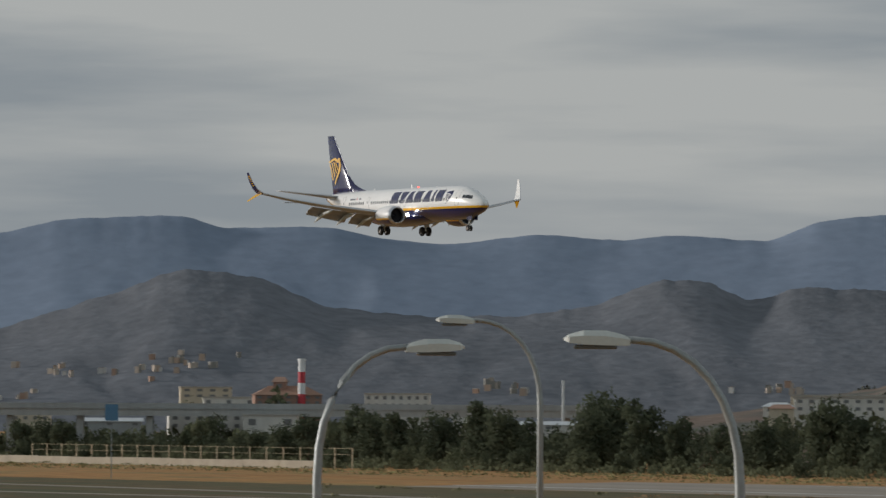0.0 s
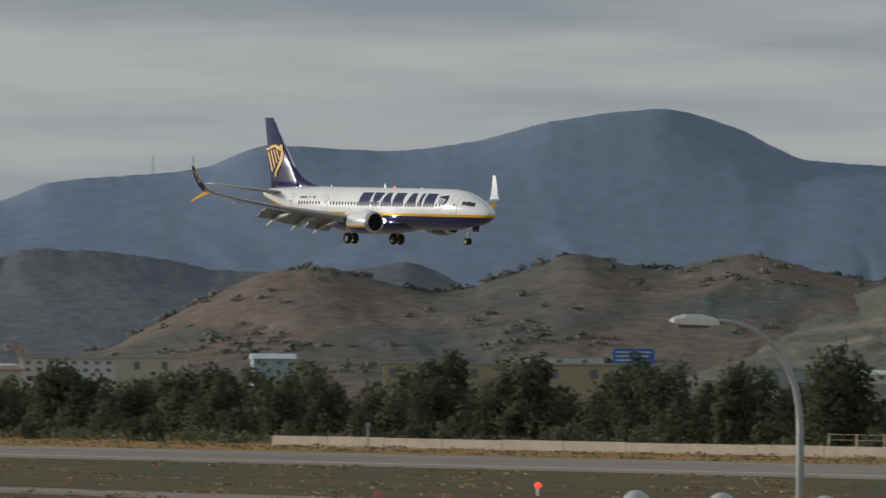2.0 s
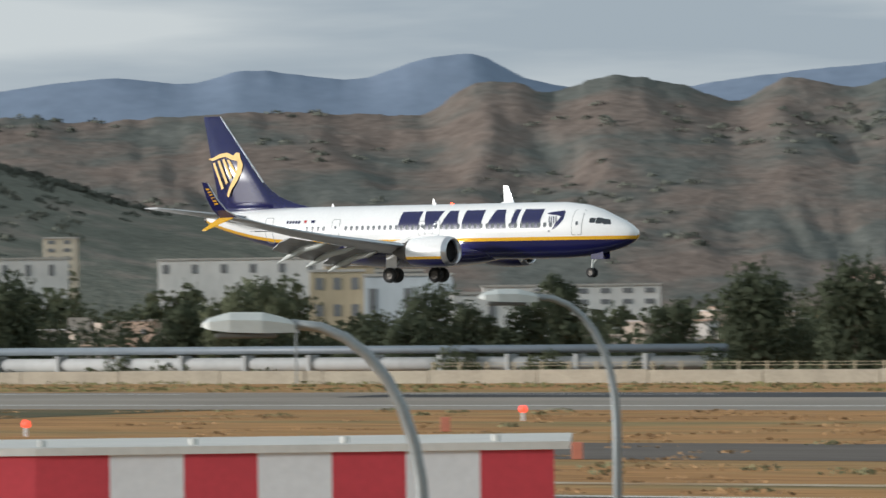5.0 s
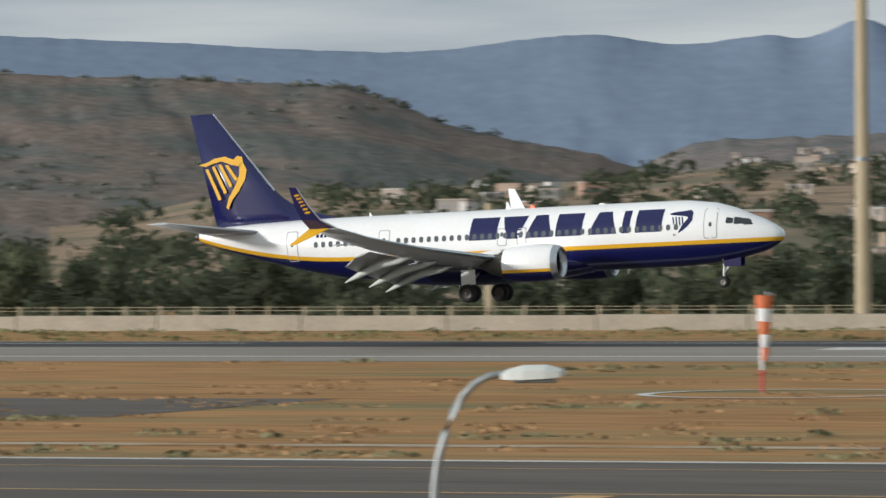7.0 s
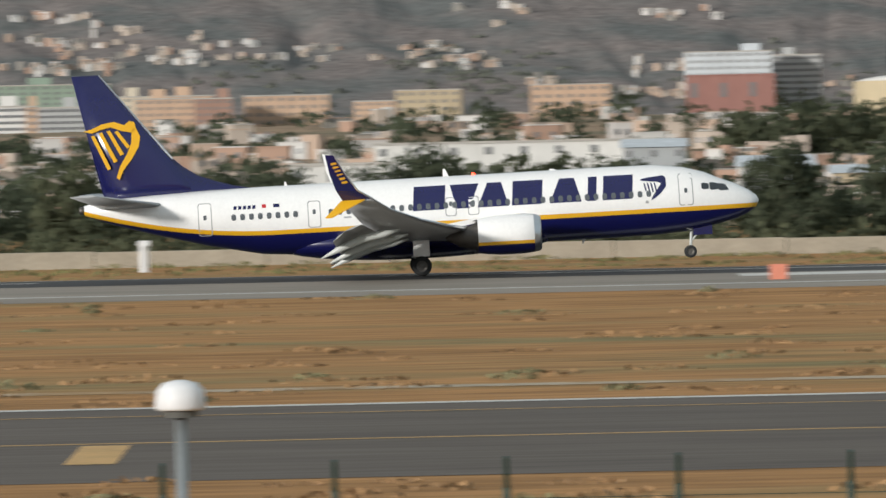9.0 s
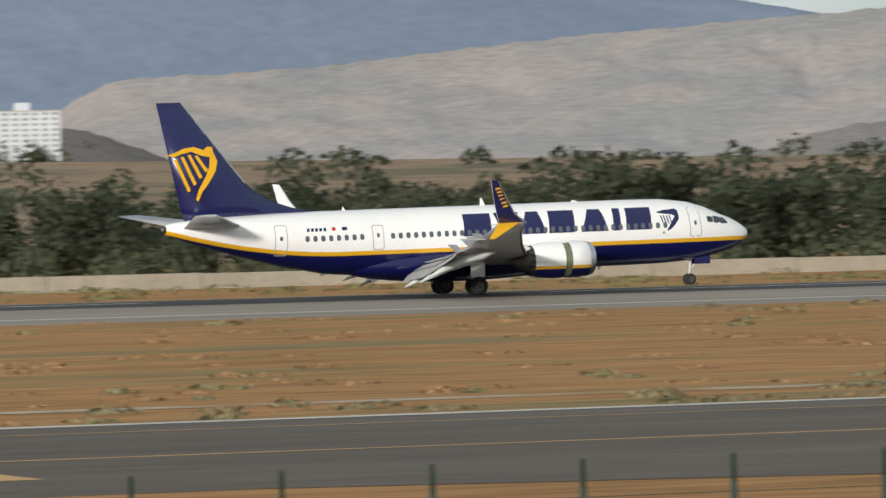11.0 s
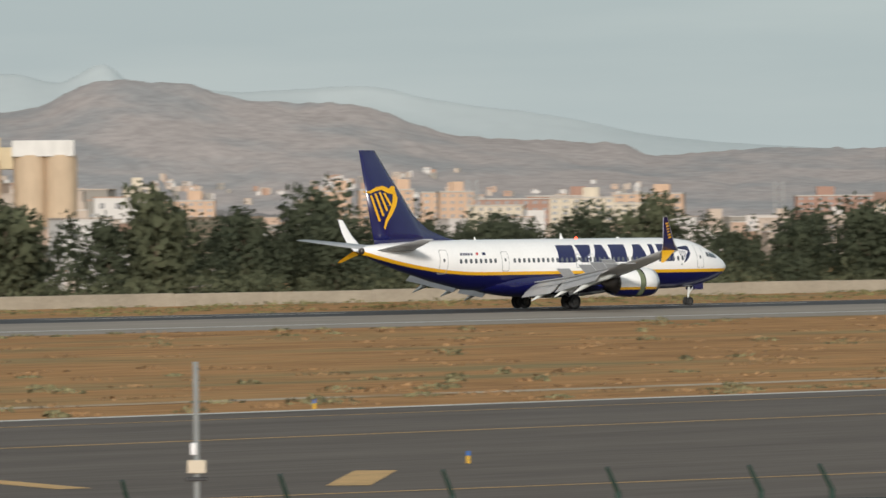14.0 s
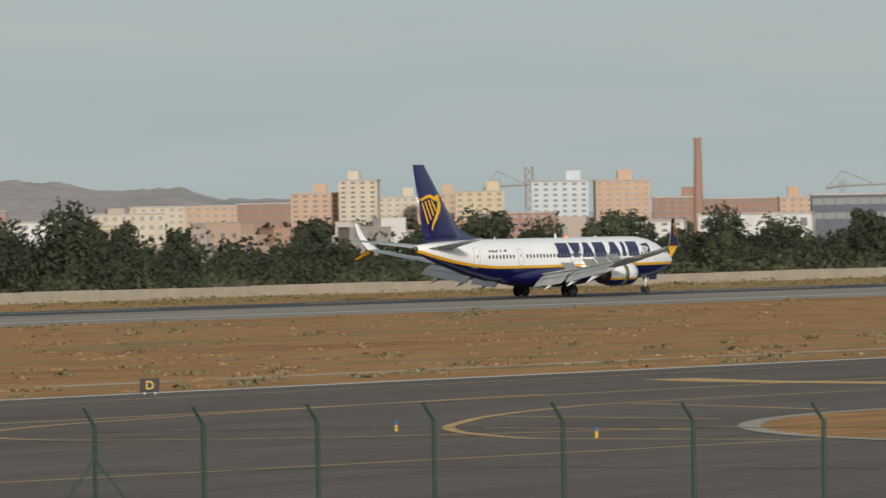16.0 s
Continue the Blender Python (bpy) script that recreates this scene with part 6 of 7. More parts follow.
town(hillside("hill_east", 36.5, 44, .12, .34, 200, 7, lumps=[(37.5, .7), (40, .8), (42.5, .8)]), "pale hillside houses above the city", 7)
town(hillside("hill_ridge", -66, -54, .05, .5, 60, 8, size=(1.5, 3)), "scattered white cottages on the dark hillside", 8)
town(hillside("hill_plateau", -42, -22, .1, .5, 50, 9, size=(2, 4)), "few pale farm buildings on the brown hills", 9)
town(plain(-66, -57, 950, 1500, 90, 11, high=(1.5, 4)), "low pale industrial buildings on the plain", 11)
town(plain(-57, -46, 900, 1400, 60, 12, high=(1.5, 4)), "low pale industrial buildings on the plain", 12)
town(plain(-46, -35, 700, 1350, 110, 13), "crowded pale buildings on the plain", 13)
town(plain(-24, -3, 900, 1700, 150, 14, size=(2.5, 5), high=(1.2, 2.6)), "pale low buildings on the plain below the suburb", 14)
town(plain(-4, 9, 620, 900, 110, 25, size=(2.5, 6), high=(1.2, 2.6)), "low pale sheds and houses behind the trees", 25)
town(plain(26, 40, 620, 900, 110, 26, size=(3, 6), high=(1.5, 3)), "low pale houses behind the trees", 26)
town(plain(-3, 8, 750, 1600, 330, 15, size=(2.2, 5), high=(1, 2.8)), "tan and orange town blocks on the plain", 15)
town(plain(26, 37, 800, 1700, 330, 16, size=(2.2, 5), high=(1.2, 3.2)), "tan and white town blocks on the plain", 16)
town(plain(37, 58, 1000, 1800, 460, 17, size=(3, 8), high=(2.5, 8)), "dense tan and orange city blocks", 17)


# ---- landmarks ----
def stone_tower():
    d, z = 2046, EYE[2] + 2046 * math.tan(radians(2.03))
    root = empty("ruined_tower", facing(-44.53, d, z - 3))
    tagged(root, "ruined stone watchtower on the wooded hill", "tower")
    stone = mat("weathered_stone", (.20, .165, .135), .95, vary=.3, scale=.4, bump=.1)
    part("shaft", TU([(0, 0, -6), (0, 0, 3.6), (.3, 0, 5.2)], [2.4, 2.0, 1.2], 9), stone, root)
    part("rampart", B(-4, 9, -1, 3, -6, 1.2, bevel=.4), stone, root)


stone_tower()


def striped_stack(az, dist, base, top, r0, r1, bands, mats, label):
    root = empty("chimney", facing(az, dist))
    tagged(root, label, "chimney")
    for k in range(bands):
        a, b = k / bands, (k + 1) / bands
        part("band", TU([(0, 0, base + (top - base) * a), (0, 0, base + (top - base) * b)], [r0 + (r1 - r0) * a, r0 + (r1 - r0) * b], 16), mats[k % len(mats)], root, smooth=False)
    part("rim", TU([(0, 0, top), (0, 0, top + .4)], r1 * 1.15, 16), mats[0], root)
    return root


striped_stack(-62.34, 1150, -.7, 16.9, .75, .6, 9, [M_CHECK_W, M_CHECK_R], "red and white banded factory chimney")
striped_stack(53.5, 1100, -.7, 19.8, .95, .6, 3, [M_BLD["brick"]], "tall slender brick chimney above the city")
striped_stack(-60.05, 1100, -.7, 13.0, .3, .2, 3, [M_BLD["pale"]], "thin pale steel stack beyond the trees")


def lattice(name, az, dist, base, top, w, mats, label, bays=10, jib=0.0):
    """A four-legged lattice mast, with a crane's jib if asked."""
    root = empty(name, facing(az, dist))
    tagged(root, label, "mast" if not jib else "crane")
    c = [(-w, -w), (w, -w), (w, w), (-w, w)]
    t = max(.05, w * .16)
    bands = len(mats) if len(mats) == 1 else bays
    for i in range(4):
        (x0, y0), (x1, y1) = c[i], c[(i + 1) % 4]
        for k in range(bands):
            z0, z1 = base + (top - base) * k / bands, base + (top - base) * (k + 1) / bands
            part("leg", TU([(x0, y0, z0), (x0, y0, z1)], t, 4), mats[k % len(mats)], root)
        path = [((x0, y0) if k % 2 == 0 else (x1, y1)) + (base + (top - base) * k / bays,) for k in range(bays + 1)]
        part("brace", TU(path, t * .7, 4), mats[0], root)
    if jib:
        part("jib", TU([(-jib * .35, 0, top - 2), (0, 0, top - 1.6), (jib, 0, top - 1.4)], [.5, .4, .25], 4), mats[0], root)
        part("tie", TU([(-jib * .3, 0, top - 1.8), (0, 0, top + 1.5), (jib * .7, 0, top - 1.4)], .12, 4), mats[0], root)
    return root


lattice("lattice_tower", -10.09, 466, -.5, 12.6, .5, [M_CHECK_R, M_BLD["w"]], "red and white lattice mast behind the runway", 8)
lattice("tower_crane", 51.74, 1400, -.7, 15.8, .6, [M_BLD["grey"]], "grey tower crane over the city roofs", 8, jib=9)
lattice("tower_crane", 54.76, 1400, -.7, 14.6, .6, [M_BLD["grey"]], "grey tower crane over the city roofs", 8, jib=10)
lattice("radio_mast", 52.02, 1250, -.7, 17.0, .7, [M_BLD["brick"]], "dark lattice radio mast over the city", 10)
for az, dist, top in ((-46.95, 780, 17.0), (35.0, 900, 15.2), (42.3, 1150, 13.5), (43.78, 1900, 15), (44.98, 1900, 16), (-7.43, 620, 12), (-4.4, 640, 13)):
    lattice("pylon", az, dist, -.7, top, dist * .0006 + .15, [M_BLD["grey"]], "grey lattice pylon beyond the tree belt", 7)


for az, hgt in ((-56.9, 12), (-56.55, 9)):
    d, z = HILLS["mountain_west"](az, 1.0)
    tagged(part("relay_mast", TU([(*at(az, d + 4)[:2], z - 2), (*at(az, d + 4)[:2], z + hgt)], .4, 6), M_BLD["grey"]), "thin grey relay mast on the mountain ridge", "mast")


def round_tank(az, dist, r, top, paint):
    root = empty("storage_tank", facing(az, dist))
    tagged(root, "cream cylindrical storage tank with shallow domed roof", "tank", "storage tanks behind the trees")
    part("shell", TU([(0, r, -.7), (0, r, top - r * .12)], r, 40), M_BLD[paint], root, smooth=False)
    bm = bmesh.new()
    tube(bm, [(0, r, top - r * .12), (0, r, top - r * .05), (0, r, top)], [r * 1.01, r * .65, r * .1], 40)
    part("dome", bm, M_BLD["w"], root, "shallow pale dome", smooth=True)
    part("ladder", B(-r * .3, -r * .3 + .5, -.15 + r * .05, .1 + r * .05, -.7, top - r * .12), M_BLD["grey"], root)


for az, r in ((-17.2, 5.9), (-16.15, 6.2), (-15.0, 6.0), (-14.0, 6.0), (-12.9, 5.4), (-10.35, 6.2), (-9.2, 6.0)):
    round_tank(az, 690, r, 7.2, "cream")
round_tank(4.73, 900, 9.2, 16.2, "yellow")
round_tank(-21.6, 560, 3.0, 6.0, "cream")


def silo_block():
    root = empty("grain_silo", facing(38.2, 800))
    tagged(root, "cluster of tall tan concrete grain silos", "silo")
    for k in range(3):
        part("cell", TU([(-8.4 + k * 3.2, 2, -.7), (-8.4 + k * 3.2, 2, 14.6)], 1.72, 24), M_BLD["silo"], root, "tan concrete silo cell")
    for k in range(2):
        part("cell", TU([(3.2 + k * 3.7, 1, -.7), (3.2 + k * 3.7, 1, 15.2)], 1.95, 24), M_BLD["silo"], root, "tan concrete silo cell")
    part("head_house", B(-6.5, 1.2, 1.5, 6, 13.5, 16.2, bevel=.1), M_BLD["yellow"], root, "ochre head house")
    part("tower_house", B(-3.8, -.4, 1.2, 6, 13.5, 17.4, bevel=.1), M_BLD["yellow"], root)
    part("top_gallery", B(1.0, 8.6, -.8, 4, 15.0, 17.0, bevel=.1), M_BLD["w"], root, "white roof gallery")
    part("side_wall", B(1.2, 9.0, 2, 8, -.7, 14.8, bevel=.1), M_BLD["silo"], root)


silo_block()


def viaduct(az0, az1, dist, z0, z1):
    root = empty("viaduct", facing((az0 + az1) / 2, dist))
    tagged(root, "grey concrete road viaduct on piers", "viaduct")
    w = radians(az1 - az0) * dist
    bm = bmesh.new()
    box(bm, -w / 2, w / 2, 0, 9, z0 - 1.3, z0)
    part("deck", bm, M_BLD["office"], root, "grey concrete deck")
    part("parapet", B(-w / 2, w / 2, -.2, .1, z0 - .1, z0 + .9), M_BLD["grey"], root)
    n = int(w / 11)
    for k in range(n + 1):
        part("pier", B(-w / 2 + k * w / n - .6, -w / 2 + k * w / n + .6, 1, 7, -.7, z0 - 1.3, bevel=.1), M_BLD["office"], root)


viaduct(-65.5, -59.4, 1130, 8.4, 8.4)
viaduct(-49.6, -46.3, 790, 7.6, 7.6)
viaduct(-51.9, -50.0, 830, 6.6, 6.6)


def road_sign():
    root = empty("motorway_sign", facing(-52.68, 900))
    tagged(root, "blue motorway direction sign with pale text bars", "road sign")
    for x in (-2.2, 2.2):
        part("post", B(x - .12, x + .12, .05, .25, -.7, 12), M_POLE, root)
    for x0, x1 in ((-2.85, .1), (.2, 2.85)):
        pn = part("panel", B(x0, x1, -.05, .05, 10.0, 12.1, bevel=.03), mat("sign_blue", (.03, .16, .52), .5, vary=.06), root, "blue enamel panel")
        for k in range(3):
            part("text_bar", B(x0 + .4, x1 - .4 - .3 * (k % 2), -.08, -.055, 10.4 + k * .55, 10.62 + k * .55), M_LINE, pn)


road_sign()
small = empty("blue_sign", facing(-64.0, 800))
tagged(small, "small blue and white road sign on posts", "road sign")
part("panel", B(-.8, .8, -.05, .05, 6.6, 8.6), M_BLD["blue"], small)
part("post", B(-.06, .06, .06, .18, -.7, 6.6), M_POLE, small)


# ---- airfield furniture ----
def concrete_mast():
    root = empty("floodlight_mast", facing(-18.88, 480))
    tagged(root, "tall tapering concrete mast behind the runway", "mast")
    part("shaft", TU([(0, 0, -.7), (0, 0, 12), (0, 0, 26)], [.62, .5, .42], 16), M_BLD["tan"], root, smooth=False)
    part("collar", TU([(0, 0, 11.8), (0, 0, 12.1)], .55, 16), M_POLE, root)


concrete_mast()
m2 = empty("floodlight_mast", facing(-22.15, 500))
tagged(m2, "slim concrete mast among the trees", "mast")
part("shaft", TU([(0, 0, -.7), (0, 0, 9)], [.4, .3], 12), M_BLD["tan"], m2)
wt = empty("water_tower", facing(6.74, 1100))
tagged(wt, "slim pylon with square tank on top", "tower")
part("shaft", TU([(0, 0, -.7), (0, 0, 23)], .55, 10), M_BLD["grey"], wt)
part("tank", B(-1, 1, -1, 1, 23, 25.6, bevel=.1), M_BLD["grey"], wt)


def windsock():
    root = empty("windsock", facing(-19.77, 311, lie(291)))
    tagged(root, "limp orange and white windsock on a banded mast", "windsock")
    for k in range(4):
        part("mast_band", TU([(0, 0, k * 1.05), (0, 0, k * 1.05 + 1.05)], .09, 10), M_CHECK_R if k % 2 == 0 else M_CHECK_W, root)
    part("hoop", TU([(0, 0, 4.2), (.25, 0, 4.75), (.6, 0, 4.6)], .05, 8), M_POLE, root)
    om = mat("windsock_cloth", (.62, .17, .07), .8, vary=.15)
    for k in range(5):
        z = 4.6 - k * .62
        part("sock_segment", TU([(.12 + .02 * k, -.1, z), (.1, -.1, z - .62)], [.42 - .06 * k, .36 - .06 * k], 12), om if k % 2 == 0 else M_CHECK_W, root)


windsock()


def check_hut():
    root = empty("equipment_hut", facing(-8.79, 446, lie(441)))
    tagged(root, "red and white striped equipment hut beside the runway", "hut")
    w = 6.9
    for k in range(6):
        part("stripe_panel", B(-w / 2 + k * w / 6, -w / 2 + (k + 1) * w / 6 - .02, 0, 2.4, 0, 2.45, bevel=.02), M_CHECK_R if k % 2 == 0 else M_CHECK_W, root)
    part("roof", B(-w / 2 - .1, w / 2 + .1, -.1, 2.5, 2.45, 2.58), M_CHECK_W, root)


check_hut()


def approach_light_unit(x, y):
    root = empty("slope_light", pose(x, y, lie(y)))
    tagged(root, "black and yellow slope indicator light unit", "runway light", "slope lights on the pad")
    part("case", B(-.55, .55, -.4, .4, .14, .5, bevel=.04), M_BLACK, root)
    part("hood", B(-.57, .57, -.42, .42, .5, .6, bevel=.02), M_YELLOW, root)
    for a in (-.4, .4):
        part("foot", TU([(a, 0, 0), (a, 0, .14)], .05, 8), M_POLE, root)


for y in (320, 326, 332, 338):
    approach_light_unit(-27.6 + (y - 320) * .03, y)


def marker(az, dist, w, h, m, label, legs=0.0, name="marker_board"):
    x, y, _ = at(az, dist)
    root = empty(name, facing(az, dist, lie(y)))
    tagged(root, label, "marker")
    part("board", B(-w / 2, w / 2, -.15, .15, legs, legs + h, bevel=.03), m, root)
    for s in (-.32, .32):
        part("leg", B(s * w - .04, s * w + .04, -.04, .04, -.05, legs + .02), M_CHECK_W, root)
    return root


M_CORAL = mat("coral_marker", (.62, .22, .14), .7, vary=.1)
marker(3.46, 360, .95, .85, M_CORAL, "faded coral runway marker board")
mk = marker(37.68, 180, .92, .72, M_CORAL, "coral red marker board on white legs", .14)
for k in range(3):
    part("slat", B(-.26 + k * .24, -.2 + k * .24, -.18, -.152, -.0, .8), M_CHECK_W, mk)
for az, d in ((-3.89, 440), (-2.09, 432), (-5.1, 440), (10.05, 440), (-46.56, 640), (-46.35, 640)):
    r_ = marker(az, d, .8, .35, M_CHECK_W, "white lamp box on a pale stem", 1.75, name="runway_guard_light")
    part("stem", TU([(0, 0, 0), (0, 0, 1.76)], .22, 12), M_CHECK_W, r_)
for az, d in ((-37.32, 405), (-49.07, 430), (-41.67, 385), (-53.51, 470)):
    x, y, _ = at(az, d)
    root = empty("obstacle_light", facing(az, d, lie(y)))
    tagged(root, "glowing red obstacle light on a short post", "obstacle light")
    part("post", TU([(0, 0, -.05), (0, 0, .55)], .1, 8), M_CHECK_W, root)
    bm = bmesh.new()
    bmesh.ops.create_uvsphere(bm, u_segments=14, v_segments=10, radius=.24, matrix=Matrix.Translation((0, 0, .72)))
    part("lens", bm, M_REDLENS, root, "lit red lens", smooth=True)
for az, d in ((-38.0, 380), (-36.85, 320), (-54.9, 440), (-54.3, 430)):
    marker(az, d, .55, .85, M_CORAL, "small coral marker post beside the taxiway")


def taxi_sign(az, dist, w, h, panels, label):
    x, y, _ = at(az, dist)
    root = empty("taxi_sign", facing(az, dist, lie(y)))
    tagged(root, label, "sign")
    part("case", B(-w / 2 - .05, w / 2 + .05, -.1, .14, .1, .1 + h + .05, bevel=.02), M_BLACK, root)
    for s in (-.3, .3):
        part("foot", B(s * w - .04, s * w + .04, -.05, .05, -.05, .1), M_POLE, root)
    x0 = -w / 2
    for frac, m, text, tm in panels:
        x1 = x0 + w * frac
        pn = part("panel", B(x0 + .02, x1 - .02, -.13, -.105, .13, .1 + h), m, root)
        if text:
            cu = bpy.data.curves.new("sign_text", "FONT")
            cu.body, cu.size, cu.extrude, cu.align_x, cu.align_y = text, h * .95, .004, "CENTER", "CENTER"
            tx = new("sign_letter", cu)
            tx.parent = pn
            tx.matrix_basis = pose((x0 + x1) / 2, -.14, .1 + h * .52, 90, 0, 0)
            cu.materials.append(tm)
        x0 = x1
    return root


M_SIGN_Y = mat("sign_yellow", (.72, .42, .03), .5, vary=.08)
M_SIGN_R = mat("sign_red", (.6, .05, .04), .5, vary=.08)
taxi_sign(28.12, 238, 1.36, .62, [(.34, M_BLACK, "D", M_SIGN_Y), (.66, M_SIGN_Y, "C→", M_BLACK)], "black and yellow taxiway direction sign on the grass")
taxi_sign(48.67, 320, .85, .62, [(1.0, M_BLACK, "D", M_SIGN_Y)], "black taxiway location sign with yellow letter")
taxi_sign(-58.94, 520, 2.2, .85, [(.6, M_BLACK, "", M_SIGN_Y), (.4, M_SIGN_R, "", M_LINE)], "black and red runway holding sign in the grass")
taxi_sign(-44.61, 505, 1.5, .9, [(1.0, M_SIGN_Y, "", M_BLACK)], "plain yellow taxiway sign beside the runway")


def edge_light(x, y):
    root = empty("taxi_edge_light", pose(x, y, lie(y)))
    tagged(root, "small yellow stake with blue taxi edge light", "edge light", "taxiway edge lights")
    part("stake", TU([(0, 0, -.02), (0, 0, .26)], .06, 8), M_SIGN_Y, root)
    part("lamp", TU([(0, 0, .26), (0, 0, .42)], [.06, .05], 8), mat("blue_glass", (.04, .16, .5), .2, vary=.05), root)


for x, y in ((122, 163), (148, 163), (175, 164), (200, 163), (196, 150), (212, 147), (205, 128), (230, 150), (118, 213.6), (150, 213.6), (185, 213.6), (95, 162)):
    edge_light(x, y)


def camera_pole():
    root = empty("sensor_pole", facing(39.86, 100, lie(77)))
    tagged(root, "slim galvanised pole carrying small pale boxes", "pole")
    part("shaft", TU([(0, 0, -.2), (0, 0, 6.2)], [.06, .045], 10), M_POLE, root)
    part("box_upper", B(-.09, 0, -.12, .08, 4.78, 4.96, bevel=.01), M_CHECK_W, root)
    part("box_lower", B(-.14, .14, -.14, .06, 4.5, 4.7, bevel=.01), M_BLD["cream"], root)
    part("bracket", B(-.16, .16, -.1, .04, 4.38, 4.44, bevel=.01), M_BLACK, root)


camera_pole()
for k, (az, d, z) in enumerate(((-46.9, 620, 4.6), (-43.9, 600, 5.0), (-45.9, 610, 5.2), (-39.3, 585, 4.6), (-55.0, 700, 3.2))):
    root = empty("light_pole", facing(az, d, -.6))
    tagged(root, "thin grey pole with lamp beyond the runway", "pole")
    part("shaft", TU([(0, 0, -.1), (0, 0, z)], .09, 8), M_POLE, root)
    part("lamp", B(-.25, .25, -.15, .15, z, z + .35), M_BLD["grey"], root)


def pipeline():
    root = empty("pipeline", pose(0, 0, 0))
    tagged(root, "pair of long grey raised pipes beyond the runway", "pipeline")
    x0, x1, y = -424, -330, 462
    part("upper_pipe", TU([(x0, y, 2.35), (x1, y, 2.35)], .36, 16), mat("pipe_paint", (.17, .20, .23), .5, vary=.15, scale=.4), root, "blue-grey upper pipe", smooth=True)
    part("lower_pipe", TU([(x0, y + .4, 1.05), (x1, y + .4, 1.05)], .62, 16), M_BLD["office"], root, "grey lower pipe", smooth=True)
    for k in range(13):
        x = x0 + 2 + k * 7.6
        part("support", B(x - .2, x + .2, y - .5, y + .9, -.7, 1.9, bevel=.03), M_BLD["office"], root)
    v = [(-432.6, 452, -.7), (-426, 452, -.7), (-426, 464, -.7), (-432.6, 464, -.7), (-430.4, 453, 2.6), (-427.6, 453, 2.6), (-427.6, 463, 2.6), (-430.4, 463, 2.6)]
    mesh_ob("abutment", v, [(0, 1, 5, 4), (1, 2, 6, 5), (2, 3, 7, 6), (3, 0, 4, 7), (4, 5, 6, 7)], M_CONCRETE, root, "sloping concrete abutment")


pipeline()


def wall_fence(x0, x1, pitch, top, label):
    root = empty("wall_fence", pose(0, 0, 0))
    tagged(root, label, "fence")
    y, n = RUNWAY + 76.6, int((x1 - x0) / pitch)
    for k in range(n + 1):
        x = x0 + k * pitch
        part("post", B(x - .07, x + .07, y - .07, y + .07, -.6, top), M_BLD["tan"], root)
    for z in (top - .1, (top + .6) / 2):
        part("rail", B(x0, x1, y - .015, y + .015, z - .015, z + .015), M_BLD["tan"], root)


wall_fence(-356, -146, 3.0, 1.32, "pale post fence on top of the boundary wall")
wall_fence(-960, -850, 5.5, 2.6, "tall post fence behind the boundary wall")
wall_fence(-560, -440, 4.8, 2.0, "tall post fence behind the boundary wall")


# ---- terminal outbuildings with red and white parapets ----
def check_wall(root, p, q, z0, z1, n, first=0, thick=.25):
    p, q = Vector(p), Vector(q)
    d = (q - p).normalized()
    o = Vector((-d.y, d.x))
    for k in range(n):
        a, b = p + (q - p) * (k / n), p + (q - p) * ((k + 1) / n)
        v = [(*c, z) for z in (z0, z1) for c in (a, b, b + o * thick, a + o * thick)]
        mesh_ob("check_panel", v, [(0, 1, 5, 4), (1, 2, 6, 5), (2, 3, 7, 6), (3, 0, 4, 7), (4, 5, 6, 7), (0, 3, 2, 1)], M_CHECK_R if (k + first) % 2 == 0 else M_CHECK_W, root)


def outbuilding():
    root = empty("service_building", pose(0, 0, 0))
    tagged(root, "flat-roofed service building with red and white checked parapet", "building")
    check_wall(root, (-99.0, 72.2), (-70.6, 72.2), 3.7, 5.12, 20)
    part("coping", B(-99.1, -70.5, 72.1, 72.5, 5.12, 5.18), M_ROOFWHITE, root, "pale coping")
    part("wall", B(-99, -70.6, 72.46, 84, -1.0, 4.7), M_ROOFWHITE, root, "pale rendered walls and roof")
    part("rear_parapet", B(-99, -70.6, 83.6, 84, 4.7, 5.05), M_ROOFWHITE, root)
    for k in range(10):
        x = -98 + k * 3.0
        part("roof_rib", B(x, x + .12, 72.5, 83.6, 4.7, 4.8), M_ROOFWHITE, root)
    return root


outbuilding()


def checked_block():
    root = empty("checked_building", pose(0, 0, 0))
    tagged(root, "low block painted in large red and white checks", "building")
    a, b, c = (-70.3, 72.4), (-66.3, 74.7), (-60.1, 79.6)
    check_wall(root, a, b, 3.4, 5.08, 4, 1)
    check_wall(root, b, c, 3.4, 5.08, 7, 0)
    pts = [a, b, c, (-63.5, 84.2), (-73.5, 77)]
    pts = [Vector(p) + Vector((.02, .05)) for p in pts]
    v = [(*p, -1.0) for p in pts] + [(*p, 3.4) for p in pts] 
    mesh_ob("wall", v, [(0, 1, 6, 5), (1, 2, 7, 6), (2, 3, 8, 7), (3, 4, 9, 8), (4, 0, 5, 9)], M_ROOFWHITE, root)
    g = Vector((-66.7, 77.6))
    out = [g + (p - g) * 1.03 for p in pts]
    v = [(*p, 5.08) for p in out] + [(*p, 5.2) for p in out]
    mesh_ob("roof", v, [(0, 1, 6, 5), (1, 2, 7, 6), (2, 3, 8, 7), (3, 4, 9, 8), (4, 0, 5, 9), (5, 6, 7, 8, 9), (4, 3, 2, 1, 0)], M_ROOFWHITE, root, "pale roof slab with lip")
    for k in range(4):
        p = Vector(b) + (Vector(c) - Vector(b)) * (k / 3.4) + Vector((-.4, .6))
        part("roof_vent", TU([(*p, 5.2), (*p, 5.3)], .07, 8), M_ROOFWHITE, root)


checked_block()
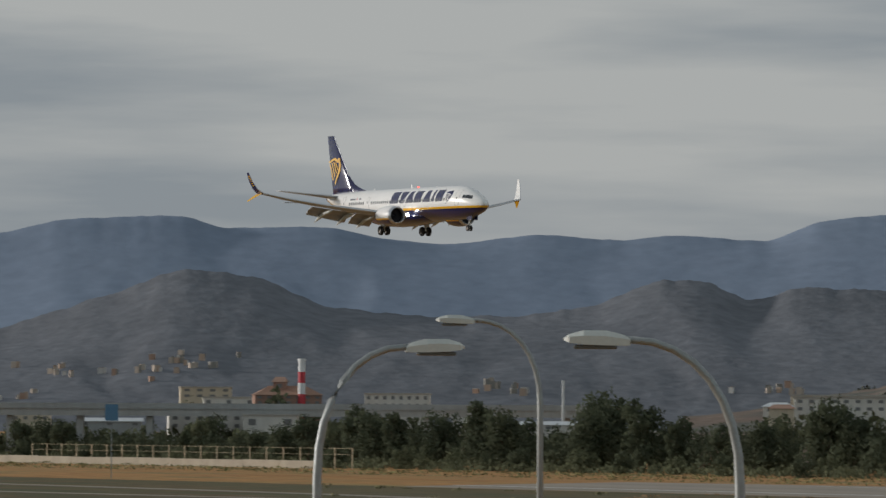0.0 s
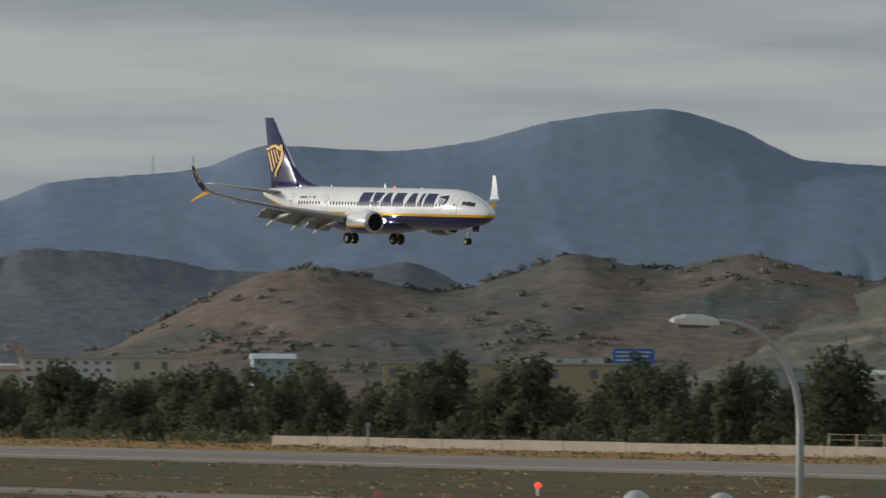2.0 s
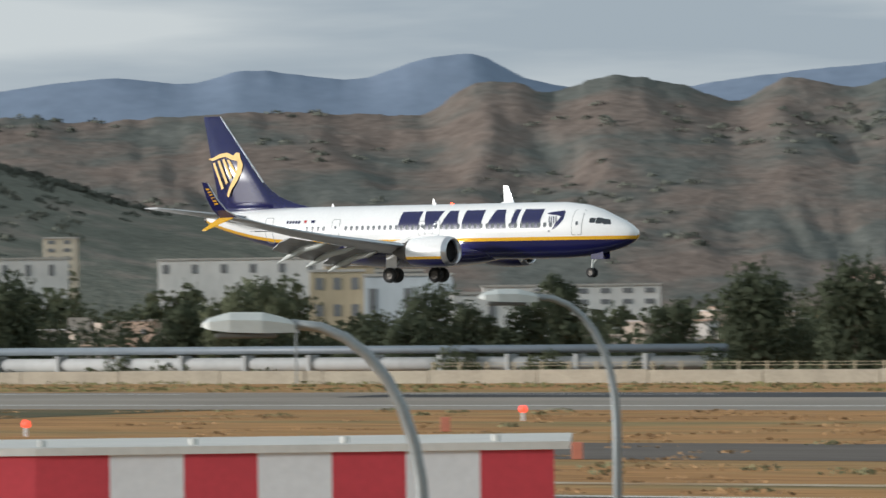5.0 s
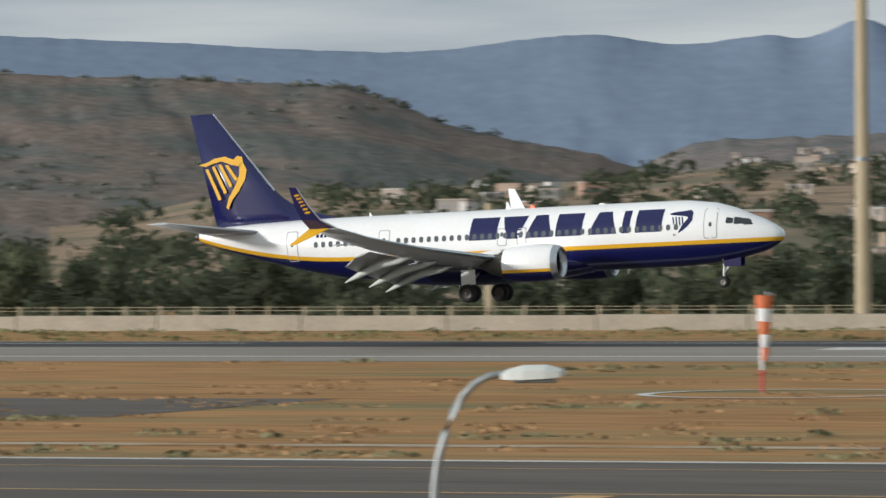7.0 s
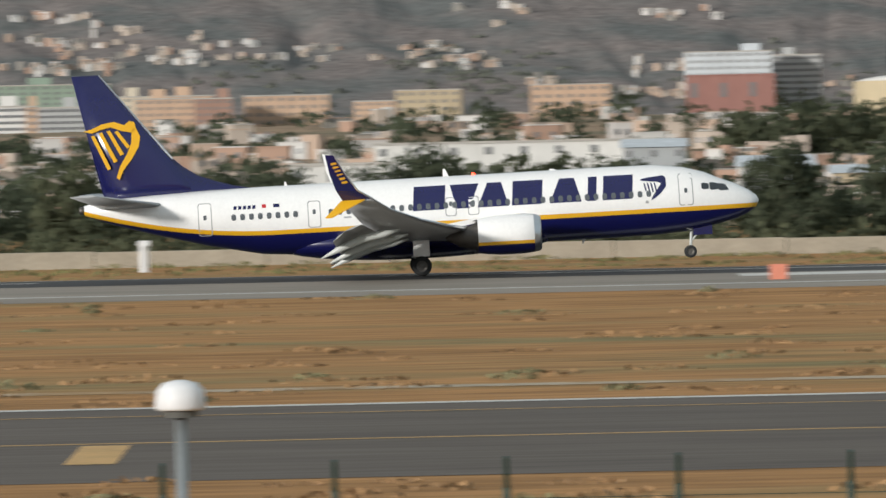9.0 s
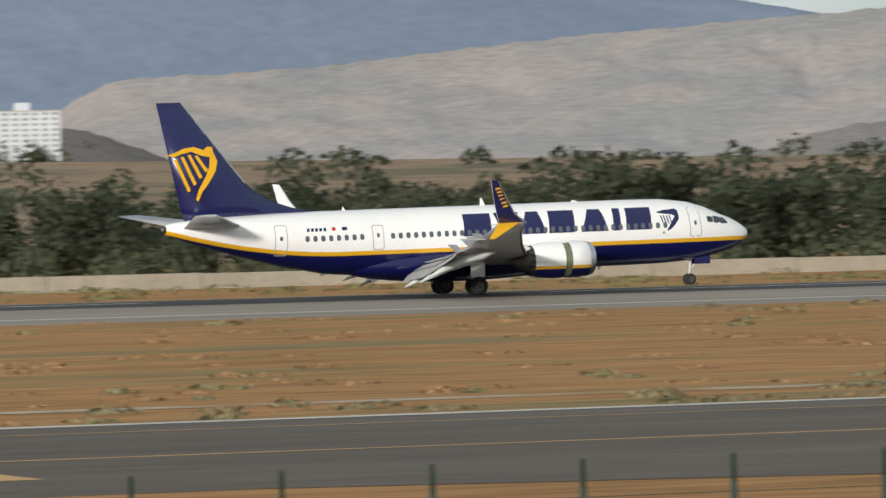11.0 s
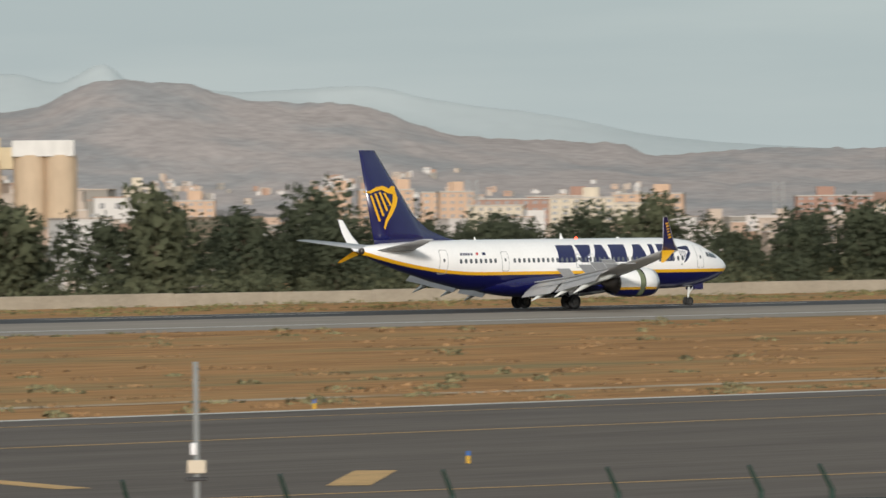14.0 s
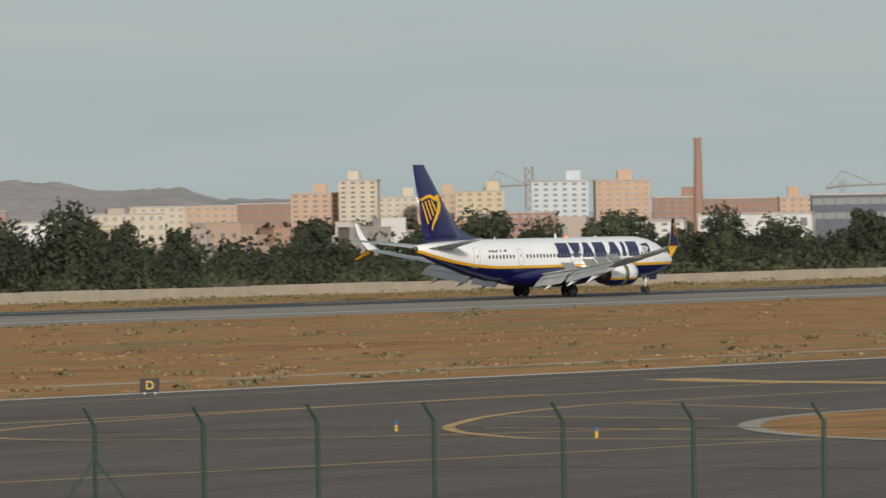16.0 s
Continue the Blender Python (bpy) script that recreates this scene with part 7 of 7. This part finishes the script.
M_AC = mat("condenser_grey", (.42, .45, .46), .5, vary=.1, scale=1.5)
M_ACC = mat("condenser_cream", (.60, .57, .48), .55, vary=.1, scale=1.5)


def condenser(az, top, w, dark_front):
    d = 76.5 / math.cos(radians(az))
    root = empty("condenser_unit", facing(az, d, 4.7, 8))
    tagged(root, "boxy grey rooftop air conditioning condenser", "air conditioner", "condensers on the service roof")
    h = top - 4.7
    part("cabinet", B(-w / 2, w / 2, 0, .8, .08, h, bevel=.02), M_AC, root, "grey sheet-metal cabinet")
    part("end_panel", B(-w / 2 - .02, -w / 2 + w * .3, -.015, .6, .1, h - .03, bevel=.01), M_ACC, root, "cream end panel")
    lo, hi = (-w * .16, w * .42) if dark_front else (-w * .47, -w * .26)
    gr = part("grille", B(lo, hi, -.035, -.01, .2, h - .12), M_BLACK, root, "dark fan grille")
    for k in range(6):
        z = .25 + k * (h - .45) / 6
        part("grille_slat", B(lo, hi, -.05, -.036, z, z + .02), M_DARKMETAL, gr)
    if not dark_front:
        for s in (-.24, .24):
            part("fan_cowl", TU([(s * w, .4, h), (s * w, .4, h + .07)], .2, 16), M_ACC, root, "round fan cowl")
    for s in (-.4, .4):
        part("foot", B(s * w - .05, s * w + .05, .1, .7, 0, .09), M_DARKMETAL, root)


for az, top, w, dk in ((-48.02, 5.78, .86, False), (-47.58, 5.82, .8, False), (-46.92, 5.58, .76, True), (-46.5, 5.58, .72, True), (-45.98, 5.8, .82, False), (-45.56, 5.8, .74, False), (-48.75, 5.2, .5, True), (-48.4, 5.2, .4, False)):
    condenser(az, top, w, dk)
for az in (-52.65, -51.9, -49.72, -49.67 + .7, -51.0, -44.0):
    d = 74.5 / math.cos(radians(az)) + (2 if az > -44.5 else 0)
    z = 4.7 if az < -44.5 else 4.75
    root = empty("roof_dome", facing(az, d, z))
    tagged(root, "pale domed rooflight on a square kerb", "rooflight", "rooflights on the service roof")
    part("kerb", B(-.32, .32, -.32, .32, 0, .42, bevel=.02), M_ROOFWHITE, root)
    bm = bmesh.new()
    bmesh.ops.create_uvsphere(bm, u_segments=20, v_segments=12, radius=1)
    for v in bm.verts:
        v.co = Vector((v.co.x * .3, v.co.y * .3, .42 + max(v.co.z, 0) * .36))
    part("dome", bm, M_AC, root, "weathered grey dome", smooth=True)


motions()
